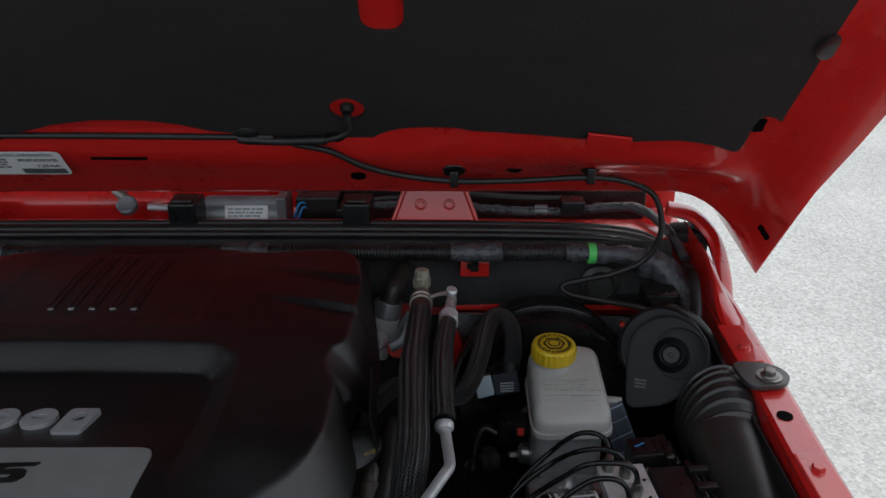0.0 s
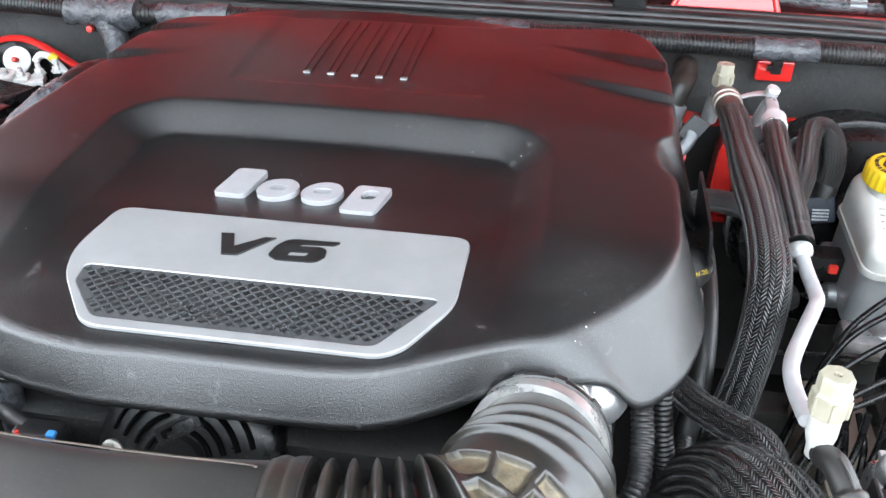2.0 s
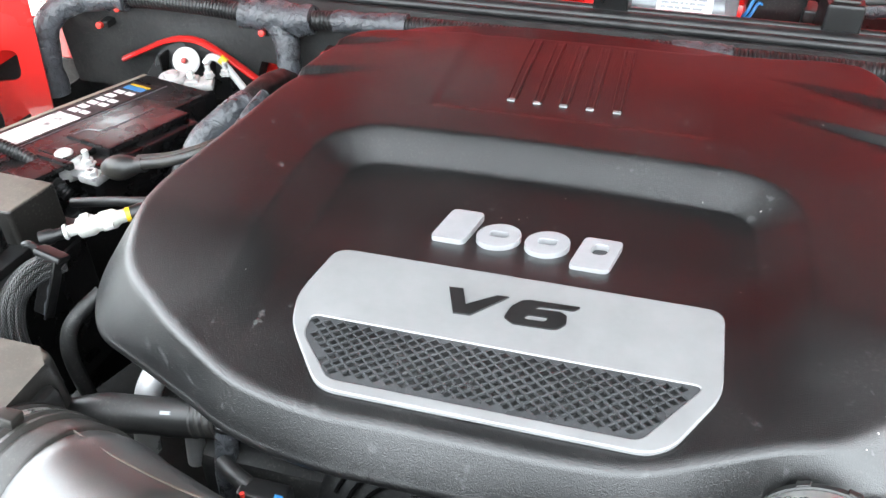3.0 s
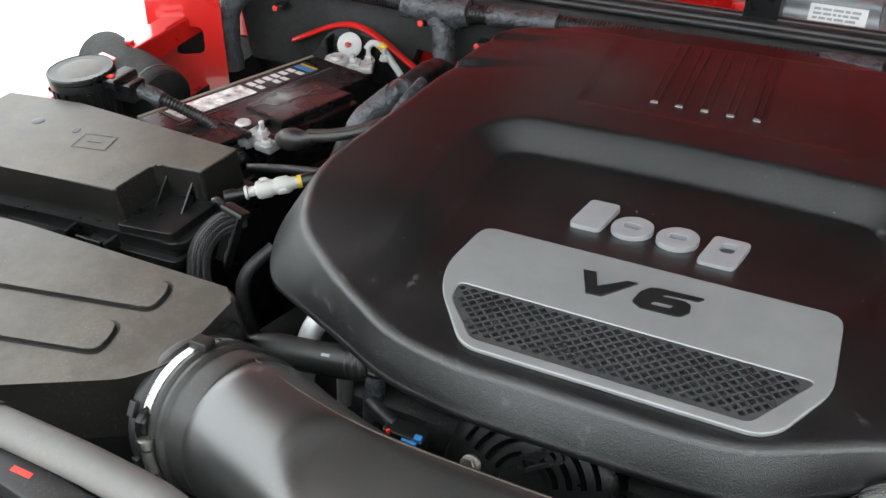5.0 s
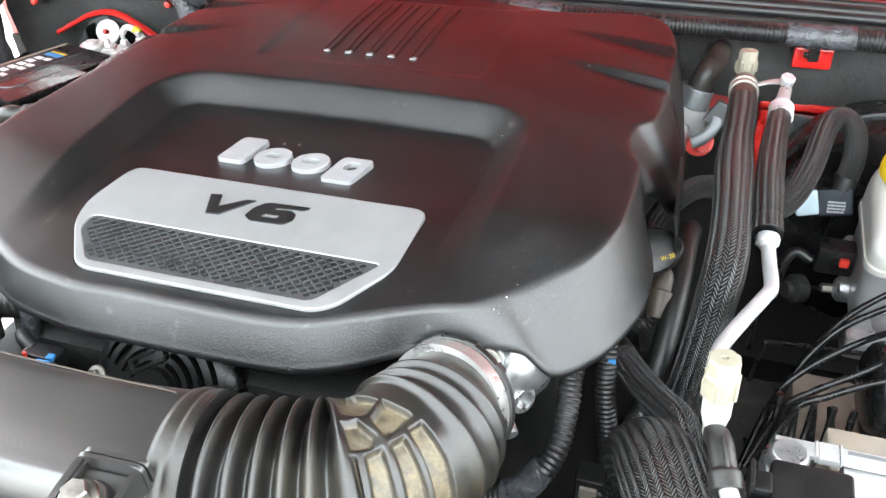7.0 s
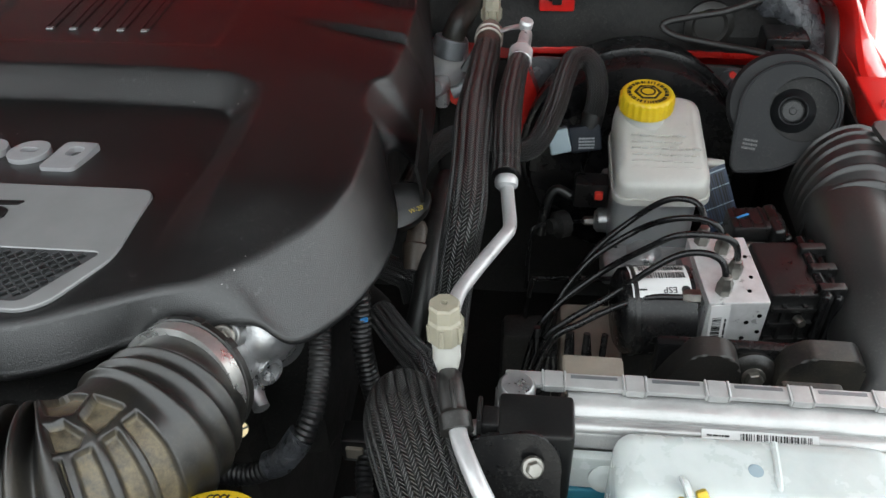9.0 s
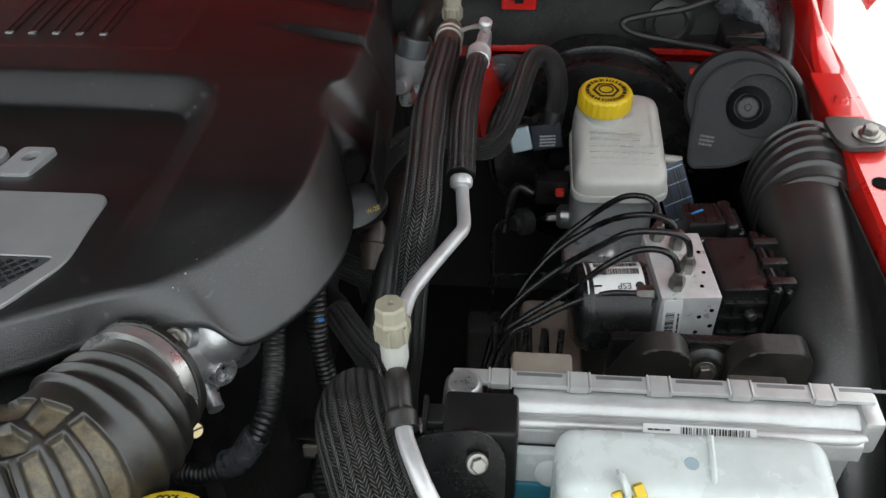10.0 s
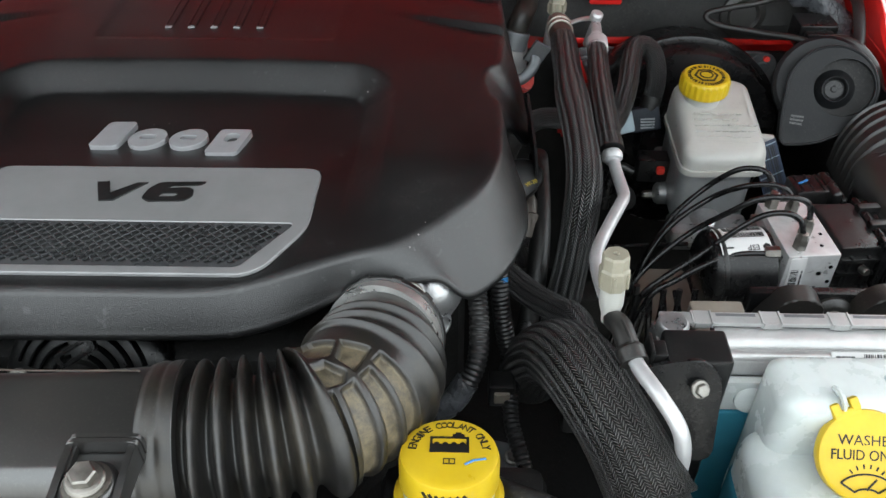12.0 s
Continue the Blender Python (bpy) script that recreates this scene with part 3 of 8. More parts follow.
fender(1, "front_fender", "glossy red front fender with bolted flange beside the brake parts")
fender(-1, "front_fender", "glossy red front fender with bolted flange beside the battery")

# bay floor and frame below everything
tagged(part("bay_floor", rbox(XC - 0.77, XC + 0.77, -0.1, 1.2, 0.50, 0.52, 0), IRON), "near-black mottled underside of the engine bay", "floor", kind="structure")

# front panel that carries the radiator, below the view of the camera
fp = thing("radiator_support", "black radiator support across the front of the bay", "panel", (XC, 0.25, 0.52))
part("core", rbox(XC - 0.55, XC + 0.20, 0.22, 0.30, 0.52, 1.02, 0.01), IRON, fp)
part("upper_rail", rbox(XC - 0.76, XC + 0.76, 0.20, 0.27, 1.02, 1.06, 0.008), BLACKPAINT, fp)

# firewall: steel behind, moulded mat in front
fw = thing("firewall", "black moulded insulation mat on the firewall below the cowl", "wall", (XC, 1.14, 0.52), kind="structure")
part("steel_wall", rbox(XC - 0.80, XC + 0.80, 1.150, 1.165, 0.95, 1.070, 0), RED, fw)
part("lower_wall", rbox(XC - 0.80, XC + 0.80, 1.146, 1.165, 0.5, 0.949, 0), IRON, fw)
rows = []
for k in range(60):
    x = XC - 0.755 + 1.50 * k / 59
    dx = x - XC
    wav = 0.006 * math.sin(dx * 21) + 0.004 * math.sin(dx * 47 + 1)
    low = 0.985 + 0.015 * math.sin(dx * 9)
    if x < -0.86:
        low = 0.93
    if 0.02 < x < 0.40:
        low = 0.975
    rows.append([(x, 1.148, 1.080), (x, 1.135, 1.084), (x, 1.124 + wav, 1.075), (x, 1.120 + wav, 1.04), (x, 1.116 - wav, 1.01), (x, 1.122, low), (x, 1.147, low - 0.006)])
part("insulation_mat", strip(rows), FELT, fw, "dark grey felted insulation mat")
# lower bulkhead
part("lower_mat", rbox(XC - 0.45, XC + 0.30, 1.125, 1.148, 0.55, 0.97, 0.01), IRON, fw)

# red pressed arch behind the battery
arch = [(-1.060, 1.106, 0.984), (-1.042, 1.104, 0.993), (-1.015, 1.102, 1.006), (-0.990, 1.101, 1.018), (-0.960, 1.100, 1.027), (-0.931, 1.100, 1.026), (-0.900, 1.101, 1.010), (-0.872, 1.103, 0.990), (-0.85, 1.106, 0.972)]
part("pressed_arch", sweep(arch, 0.0042, 60, 10, 1.6, up=(0, -1, 0)), RED, fw, "red pressed body edge")

# cowl: red plenum behind the rubber seal
cw = thing("cowl", "red painted cowl trough with bare plenum behind the seal", "cowl", (XC, 1.25, 1.05), kind="structure")
rows = []
for k in range(33):
    x = XC - 0.80 + 1.60 * k / 32
    e = smooth01((abs(x - XC) - 0.70) / 0.1)
    rows.append([(x, 1.150 - 0.02 * e, 1.070 - 0.03 * e), (x, 1.168, 1.085 - 0.03 * e), (x, 1.196, 1.090 - 0.03 * e), (x, 1.212, 1.086 - 0.03 * e), (x, 1.222, 1.070 - 0.03 * e),
                 (x, 1.235, 1.055), (x, 1.31, 1.050), (x, 1.325, 1.060), (x, 1.33, 1.12), (x, 1.335, 1.22), (x, 1.36, 1.26)])
part("trough", thick(strip(rows), 0.0015), RED, cw)
# black panel added to darken the trough like shade
part("plenum_shadow_panel", rbox(-0.20, 0.34, 1.295, 1.322, 1.05, 1.105, 0.006), PLASTIC, cw, "black panel added as the shade behind the hinge")
part("plenum_step", rbox(-1.10, -0.44, 1.265, 1.322, 1.048, 1.098, 0.012), RED, cw)
# windscreen base that closes the place behind the hood
tagged(part("windscreen_panel", rbox(XC - 0.72, XC + 0.72, 1.37, 1.40, 1.2, 2.0, 0.01, m=None), BLACKPAINT), "dark windscreen and body behind the raised hood", "windscreen", kind="structure")

# weatherstrip: bulb, lip and carrier
ws = thing("weatherstrip", "black ribbed rubber hood seal along the cowl", "seal", (XC, 1.17, 1.08))
line = [(-1.155, 1.135, 1.045), (-1.10, 1.158, 1.072), (-0.9, 1.166, 1.087), (-0.4, 1.168, 1.090), (0.1, 1.166, 1.089), (0.28, 1.158, 1.083), (0.345, 1.135, 1.062)]
part("bulb", sweep(line, 0.0085, 90, 14, 0.8), SEAL, ws)
for dy, dz, r in ((-0.0135, -0.004, 0.0062), (-0.024, -0.011, 0.0052), (0.0125, 0.0035, 0.005)):
    part("lip", sweep([(x, y + dy, z + dz) for x, y, z in line], r, 90, 12), SEAL, ws)

# body side corner pieces of the cowl
def corner_post(side, label):
    c = thing("cowl_corner", label, "body panel", (XC + side * 0.78, 1.05, 0.9))
    if side < 0:
        m = axis((-1.185, 1.012, 0.985), (0.42, -0.90, 0.1))
        outer = rounded([(-0.070, -0.16), (0.046, -0.16), (0.058, 0.16), (-0.062, 0.115), (-0.055, 0.085)], 0.008)
        b = sheet(outer, [rounded([(-0.026, -0.006), (0.022, -0.006), (0.024, 0.036), (-0.004, 0.036)], 0.014, 6), circle(-0.022, 0.085, 0.005, 12)], -0.002, 0.002, m)
        part("pressed_panel", b, RED, c)
        # black plate behind the opening paints the shade inside it
        part("hollow", rbox(-0.05, 0.04, -0.04, 0.06, -0.035, -0.030, 0.004, m=m), IRON, c, "black plate painted as the shade behind the slotted opening")
    else:
        rows = []
        for k in range(12):
            y = 0.955 + 0.245 * k / 11
            lift = 0.052 * smooth01((y - 0.955) / 0.13)
            rows.append([(0.372, y, 0.97), (0.373, y, 1.034 + lift * 0.9), (0.378, y, 1.038 + lift), (0.388, y, 1.038 + lift * 0.75), (0.402, y, 1.036 + lift * 0.2), (0.408, y, 1.028), (0.412, y, 0.95)])
        part("pressed_panel", thick(strip(rows), 0.002), RED, c)
        arc = [(0.345, 1.19, 1.115), (0.385, 1.18, 1.105), (0.413, 1.155, 1.075), (0.423, 1.125, 1.035), (0.424, 1.10, 1.0)]
        part("body_edge", sweep(arc, 0.010, 40, 10, 2.2, up=(0, 1, 0)), RED, c)
        # solid black box fills the gap in place of its shade
        part("gap_shade", rbox(0.352, 0.41, 1.16, 1.21, 1.0, 1.088, 0.012), IRON, c, "black box painted as the shade behind the corner")
    return c


corner_post(1, "red cowl corner where the body meets the fender")
corner_post(-1, "red body corner panel with a slotted opening beside the battery")

# ---- the raised hood ----
hood = thing("hood", "raised red hood with bare painted inner frame and felt liner", "hood", (XC, 1.206, 1.1185))
ANG = radians(54)
ALONG, DOWN = Vector((0, -math.cos(ANG), math.sin(ANG))), Vector((0, -math.sin(ANG), -math.cos(ANG)))
RAIL = [(1.195, 1.168), (1.165, 1.167), (1.137, 1.168), (1.130, 1.173), (1.118, 1.190), (1.104, 1.206), (1.090, 1.220), (1.077, 1.233), (1.065, 1.248), (1.059, 1.260),
        (1.053, 1.274), (1.047, 1.290), (1.040, 1.305)]
FOOT = Vector((0, 1.040, 1.305))      # where the liner's slope begins
SWAY = radians(2.0)                   # the lid hangs this much below its stop
PROFILE = [Vector((0, y, z)) for y, z in RAIL] + [FOOT + ALONG * d for d in (0.1, 0.25, 0.4, 0.6, 0.8, 1.0, 1.15)]


TIP, KNEE = Vector((0, 1.079, 1.062)), Vector((0, 0.955, 1.243))


def dome(x):
    """How far the lid curves down from its middle."""
    return 0.05 * max(0.0, (abs(x - XC) - 0.30) / 0.47) ** 2


def hood_row(x):
    row, d = [], abs(x - XC)
    low, fall = min(1.0, max(0.0, (d - 0.735) / 0.125)) ** 2.0, smooth01((d - 0.775) / 0.085) ** 1.1
    for k, p in enumerate(PROFILE):
        mix = smooth01((k - 5) / 6)
        q = p + DOWN * (dome(x) * mix * (1 - fall))
        if k <= 12:
            # the side edge runs straight down to a pointed corner
            w = low + (fall - low) * mix
            e = TIP.lerp(KNEE, (k / 12) ** 1.3)
            wy = w ** (6 - 5 * mix)
            q = Vector((0, q.y + (e.y - q.y) * wy, q.z + (e.z - q.z) * w))
        else:
            q = q + DOWN * 0.105 * fall
        row.append((x + (0.076 * max(0.0, k - 12) * 0.10 * fall if x > XC else 0.0), q.y, q.z))
    return row


xs = [XC - 0.86 + 1.72 * k / 96 for k in range(97)]
part("inner_panel", thick(strip([hood_row(x) for x in xs]), 0.002), RED, hood)
skin = [[tuple(Vector(p) - DOWN * 0.03 + Vector((0.0, 0.0, 0.0))) for p in hood_row(x)] for x in xs]
part("outer_skin", strip(skin), RED, hood)


def on_hood(x, d, lift=0.0):
    """A place on the liner, d metres up the slope from the rail."""
    return Vector((x, FOOT.y, FOOT.z)) + ALONG * d + DOWN * (lift + dome(x))


def swung(p):
    """A place on the lid, swung with it about the hinge."""
    v = Vector(p) - Vector((0, 1.206, 1.1185))
    return Vector((v.x, 1.206 + v.y * math.cos(SWAY) - v.z * math.sin(SWAY), 1.1185 + v.y * math.sin(SWAY) + v.z * math.cos(SWAY)))


lm = Matrix(((1, 0, 0, 0), (0, ALONG.y, DOWN.y, FOOT.y), (0, ALONG.z, DOWN.z, FOOT.z), (0, 0, 0, 1)))


def domed(b):
    """Bends a flat piece on the liner plane along the curve of the lid."""
    for k in range(14):
        bmesh.ops.bisect_plane(b, geom=list(b.verts) + list(b.edges) + list(b.faces), plane_co=(-0.15 + 0.045 * k, 0, 0), plane_no=(1, 0, 0))
    for k in range(10):
        bmesh.ops.bisect_plane(b, geom=list(b.verts) + list(b.edges) + list(b.faces), plane_co=(-0.66 - 0.06 * k, 0, 0), plane_no=(1, 0, 0))
    for v in b.verts:
        v.co.z += dome(v.co.x)
    return place(b, lm)


edge = [(-1.21, 0.06), (-1.16, 0.0), (-0.95, -0.015), (-0.60, -0.020), (-0.549, -0.016), (-0.493, 0.003), (-0.441, 0.012), (-0.373, 0.011), (-0.335, 0.002), (-0.297, -0.013), (-0.229, -0.023), (-0.191, -0.026), (-0.168, -0.037), (-0.147, -0.044), (-0.112, -0.042),
        (-0.097, -0.035), (-0.083, -0.018), (-0.055, -0.005), (-0.021, -0.001), (0.020, 0.0), (0.034, -0.005), (0.168, -0.004), (0.239, 0.003), (0.292, 0.019), (0.329, 0.020), (0.363, 0.011), (0.365, 0.040), (0.364, 0.070), (0.368, 0.089), (0.381, 0.091), (0.398, 0.079),
        (0.412, 0.067), (0.413, 0.095), (0.416, 0.120), (0.433, 0.122), (0.430, 0.158), (0.425, 0.257), (0.430, 1.05), (-1.21, 1.05)]
holes = [rounded([(-0.089, 0.172), (-0.043, 0.172), (-0.040, 0.236), (-0.090, 0.236)], 0.022, 6), circle(-0.119, 0.033, 0.0225, 24, 0.023)]
part("liner", domed(sheet(rounded(edge, 0.010, 3), holes, 0.002, 0.008)), LINER, hood, "black felt sound liner")
for x_, d_, r_ in ((-0.139, -0.024, 0.013), (-0.096, 0.258, 0.017), (0.398, 0.215, 0.020)):
    part("liner_button", lathe([(r_, 0), (r_ * 0.8, 0.002), (r_ * 0.4, 0.003)], 20, axis(on_hood(x_, d_, 0.008), DOWN)), PLASTIC, hood)


def rail_point(x, y):
    for (y1, z1), (y0, z0) in zip(RAIL, RAIL[1:]):
        if y0 <= y <= y1:
            t = (y - y0) / (y1 - y0)
            return Vector((x, y, z0 + (z1 - z0) * t))
    return Vector((x, y, 1.25))


RAILN = Vector((0, -0.76, -0.64))
# rail holes and slots are black pieces laid on, painting the shade inside
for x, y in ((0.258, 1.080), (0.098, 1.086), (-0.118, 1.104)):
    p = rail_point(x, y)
    part("rail_hole", lathe([(0.011, 0), (0.011, 0.0012)], 20, axis(p + RAILN * 0.0022, RAILN)), HOLLOW_SHADE, hood, "black disc painted as shade of a rail hole")
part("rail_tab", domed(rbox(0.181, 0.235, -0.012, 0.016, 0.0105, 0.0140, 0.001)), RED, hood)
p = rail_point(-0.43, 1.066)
part("rail_slot", rbox(-0.470, -0.395, -0.003, 0.003, 0.0, 0.001, 0, m=Matrix.Translation((0, p.y - 0.002, p.z - 0.002)) @ Matrix.Rotation(radians(130), 4, "X")), HOLLOW_SHADE, hood, "black strip painted as shade of a slit")
part("skirt_slot", rbox(-0.003, 0.003, -0.011, 0.011, -0.002, 0.002, 0, m=axis((0.4345, 1.034, 1.149), (-0.85, -0.45, 0.25)) @ Matrix.Rotation(radians(60), 4, "Z")), HOLLOW_SHADE, hood, "black strip painted as shade of a slot")
part("frame_hole", lathe([(0.013, 0), (0.013, 0.001)], 20, axis(on_hood(0.372, 0.068, 0.004), DOWN)), HOLLOW_SHADE, hood, "black disc painted as shade of a frame hole")
for x_, d_ in ((0.452, 0.105), (0.463, 0.185)):
    part("side_bracket", rbox(-0.018, 0.014, -0.020, 0.024, 0.0, 0.016, 0.006, 3, m=Matrix.Translation(on_hood(x_ - 0.02, d_, -0.012)) @ Matrix((Vector((1, 0, 0)), ALONG, DOWN)).transposed().to_4x4()), RED, hood, "red pressed bracket beside the liner")

# emission label on the rail
lab = thing("emission_label", "white printed label on the painted hood rail", "label", (-0.59, 1.206, 1.1185))
p0, p1 = Vector((-0.589, 1.0875, 1.2185)), Vector((-0.589, 1.0560, 1.2620))
wy = (p1 - p0).normalized()
wx = Vector((1, 0, 0))
wz = wx.cross(wy)
LM = Matrix.Translation((p0 + p1) / 2 + Vector(wz) * 0.006) @ Matrix((wx, wy, wz)).transposed().to_4x4() @ Matrix.Diagonal((1.33, 0.93, 1, 1))
part("paper", prism(rounded([(-0.066, -0.029), (0.062, -0.029), (0.062, 0.029), (-0.066, 0.029)], 0.006), 0, 0.0008, m=LM), PAPER, lab)
part("heading", place(written("VEHICLE EMISSION CONTROL INFORMATION", 0.104, 0.0065, 0.0003), LM @ Matrix.Translation((0.002, 0.0215, 0.0009))), GREYBOX, lab, "grey printed heading")
part("code", place(written("125AA", 0.022, 0.007, 0.0003), LM @ Matrix.Translation((0.044, -0.006, 0.0009))), INK, lab, "black printed code")
part("print", bars(4, 0.062, 0.026, LM @ Matrix.Translation((-0.026, 0.001, 0.0009)) @ Matrix.Diagonal((1, 1, 1, 1)), seed=5, fill=0.9), GREYBOX, lab, "rows of fine grey print")
part("print", bars(2, 0.04, 0.008, LM @ Matrix.Translation((0.036, 0.009, 0.0009)), seed=6, fill=0.9), GREYBOX, lab)
part("print_block", rbox(0.014, 0.058, -0.026, -0.013, 0.0009, 0.0013, 0, m=LM), GREYBOX, lab)

# ---- engine cover ----
cover = thing("engine_cover", "large black grained plastic engine cover with silver plate", "engine cover", (-0.40, 0.74, 1.06))
# rim of the cover, anticlockwise from the front middle: x, y, height of the lower edge
RIM = [(-0.40, 0.447, 1.083), (-0.33, 0.449, 1.083), (-0.295, 0.456, 1.083), (-0.262, 0.474, 1.083), (-0.228, 0.4945, 1.0855), (-0.190, 0.502, 1.0895), (-0.161, 0.507, 1.0885), (-0.137, 0.509, 1.070),
       (-0.110, 0.538, 1.068), (-0.093, 0.580, 1.066), (-0.087, 0.615, 1.064), (-0.0875, 0.655, 1.062), (-0.0950, 0.690, 1.062), (-0.1035, 0.711, 1.078), (-0.1045, 0.728, 1.082), (-0.0960, 0.740, 1.076), (-0.080, 0.752, 1.052), (-0.0765, 0.785, 1.046), (-0.079, 0.86, 1.045), (-0.090, 0.95, 1.055), (-0.104, 1.04, 1.070), (-0.112, 1.076, 1.076),
       (-0.150, 1.062, 1.085), (-0.20, 1.046, 1.098), (-0.285, 1.036, 1.113), (-0.405, 1.034, 1.119), (-0.495, 1.028, 1.119), (-0.58, 1.016, 1.116),
       (-0.640, 1.012, 1.100), (-0.685, 0.985, 1.088), (-0.690, 0.92, 1.085), (-0.699, 0.86, 1.085), (-0.705, 0.80, 1.085), (-0.712, 0.745, 1.082), (-0.722, 0.69, 1.080), (-0.731, 0.64, 1.078), (-0.730, 0.60, 1.075), (-0.718, 0.56, 1.070),
       (-0.697, 0.531, 1.065), (-0.652, 0.509, 1.067), (-0.60, 0.484, 1.072), (-0.555, 0.461, 1.078), (-0.50, 0.448, 1.082), (-0.45, 0.446, 1.083)]
# soft crease where the skirt turns into the top, same way round
CREASE = [(-0.40, 0.4575), (-0.344, 0.4580), (-0.305, 0.4640), (-0.270, 0.4800), (-0.228, 0.5000), (-0.196, 0.5110), (-0.172, 0.5260), (-0.151, 0.5460), (-0.124, 0.583), (-0.112, 0.620), (-0.1095, 0.655), (-0.1085, 0.690), (-0.1105, 0.7115), (-0.1180, 0.7250), (-0.1225, 0.745), (-0.1195, 0.767), (-0.1080, 0.783), (-0.1035, 0.812),
          (-0.102, 0.86), (-0.104, 0.95), (-0.124, 1.020), (-0.165, 1.030), (-0.22, 1.020), (-0.30, 1.014), (-0.405, 1.013), (-0.495, 1.008), (-0.575, 0.996), (-0.635, 0.985), (-0.662, 0.955),
          (-0.670, 0.90), (-0.678, 0.84), (-0.686, 0.77), (-0.696, 0.70), (-0.703, 0.645), (-0.698, 0.60), (-0.679, 0.552), (-0.645, 0.521), (-0.602, 0.493), (-0.555, 0.468), (-0.50, 0.4570), (-0.45, 0.4575)]


def closed_spline(pts, per):
    p = [Vector(q) for q in pts]
    n, out = len(p), []
    for i in range(n):
        a, b, c, d = p[i - 1], p[i], p[(i + 1) % n], p[(i + 2) % n]
        for k in range(per):
            t = k / per
            out.append(0.5 * (2 * b + (c - a) * t + (2 * a - 5 * b + 4 * c - d) * t * t + (3 * b - a - 3 * c + d) * t ** 3))
    return out


def sstep(a, lo, hi):
    t = np.clip((a - lo) / (hi - lo), 0, 1)
    return t * t * (3 - 2 * t)


def cover_mesh():
    rim = np.array([tuple(v) for v in closed_spline(RIM, 22)])
    cx, cy = -0.405, 0.69
    ang = np.unwrap(np.arctan2(rim[:, 1] - cy, rim[:, 0] - cx))
    start = ang[0]
    grid = np.linspace(0, 2 * math.pi, 1000, endpoint=False)
    # closer columns towards the slots at the back
    w = 1 + 4.0 * np.exp(-((np.mod(grid + start, 2 * math.pi) - math.pi / 2) / 0.36) ** 2)
    g = np.cumsum(w)
    g = start + (g - g[0]) / g[-1] * 2 * math.pi * (1 - 1 / 1000)
    aa = np.concatenate([ang, [ang[0] + 2 * math.pi]])
    rr = np.concatenate([rim, rim[:1]])
    bx, by, bz = (np.interp(g, aa, rr[:, i]) for i in range(3))
    na = len(g)
    crease = np.array([tuple(v) for v in closed_spline([(x, y, 0) for x, y in CREASE], 22)])
    ca = np.unwrap(np.arctan2(crease[:, 1] - cy, crease[:, 0] - cx))
    ca += 2 * math.pi * np.round((start - ca[0]) / (2 * math.pi))
    cd = np.hypot(crease[:, 0] - cx, crease[:, 1] - cy)
    ca3, cd3 = np.concatenate([ca - 2 * math.pi, ca, ca + 2 * math.pi]), np.tile(cd, 3)
    reach = np.hypot(bx - cx, by - cy)
    kc = np.maximum(0.005, reach - np.interp(g, ca3, cd3)) / reach
    # the front of the skirt leans back a little more
    kc = kc + 0.0038 * sstep(0.56 - by, 0, 0.05) / reach
    skirt = np.linspace(0, 1, 12, endpoint=False)
    inner = np.concatenate([np.linspace(0, 0.12, 16, endpoint=False), np.linspace(0.12, 1, 112)])
    levels = [(True, q) for q in skirt] + [(False, q) for q in inner]
    verts = []
    # lip below the rim, turned under
    tx_, ty_ = np.roll(bx, -2) - np.roll(bx, 2), np.roll(by, -2) - np.roll(by, 2)
    ln = np.hypot(tx_, ty_)
    nx, ny = ty_ / ln, -tx_ / ln
    lip = [(-0.006, -0.0045), (0.0008, -0.0052), (0.0020, -0.0030), (0.0016, -0.0002), (0.0004, 0.0018)]
    for o, dz in lip:
        verts.append(np.stack([bx + nx * o, by + ny * o, bz + dz], 1))
    for on_skirt, q in levels:
        k = kc * q if on_skirt else kc + (0.97 - kc) * q
        x, y = bx + (cx - bx) * k, by + (cy - by) * k
        if on_skirt:
            mx, my = bx + (cx - bx) * kc, by + (cy - by) * kc
            sk, sx_, sy_ = q, x, y
            x, y = mx, my
        past = np.maximum(0, k - kc) * reach
        u = (x + 0.405) / 0.30
        top = 1.1285 - 0.0035 * np.clip(np.abs(u), 0, 1.2) ** 3 - 0.006 * sstep(y, 0.90, 1.04) - 0.006 * sstep(0.62 - y, 0, 0.14)
        # pressed recess that carries the plate, open to the front
        hw = 0.192 - 0.004 * sstep(0.7 - y, 0, 0.2)
        yb = 0.774 - 0.006 * (np.abs(x + 0.405) / 0.19) ** 2
        corner = 0.052
        ax, ay = np.abs(x + 0.405) - (hw + 0.002 - corner), y - (yb - corner)
        ins = corner - np.hypot(np.maximum(ax, 0), np.maximum(ay, 0)) - np.minimum(np.maximum(ax, ay), 0)
        wall = 0.7 * np.clip((ins + 0.003) / 0.030, 0, 1) + 0.3 * sstep(ins, -0.008, 0.034)
        top = top - 0.0215 * wall * (1 - sstep(0.67 - y, 0, 0.17)) - 0.0100 * sstep(0.63 - y, 0, 0.13)
        # shallow panel round the slots
        pin = np.minimum(np.minimum(x + 0.530, -0.275 - x), y - 0.818)
        top = top - 0.0022 * sstep(pin, 0.0, 0.010)
        # two creases on each rear flank
        for y0, amp in ((0.868, 0.0075), (0.945, 0.0075)):
            for sgn in (-1, 1):
                q = sgn * (x + 0.405)
                yy = y - (y0 - 0.22 * (q - 0.26))
                top = top - amp * np.exp(-np.clip(-yy, 0, 1) / 0.020) * sstep(-yy, -0.0008, 0.0022) * sstep(q, 0.16, 0.29)
        drop = 0.0026
        z = top - drop * (1 - np.clip(past / 0.008, 0, 1)) ** 2
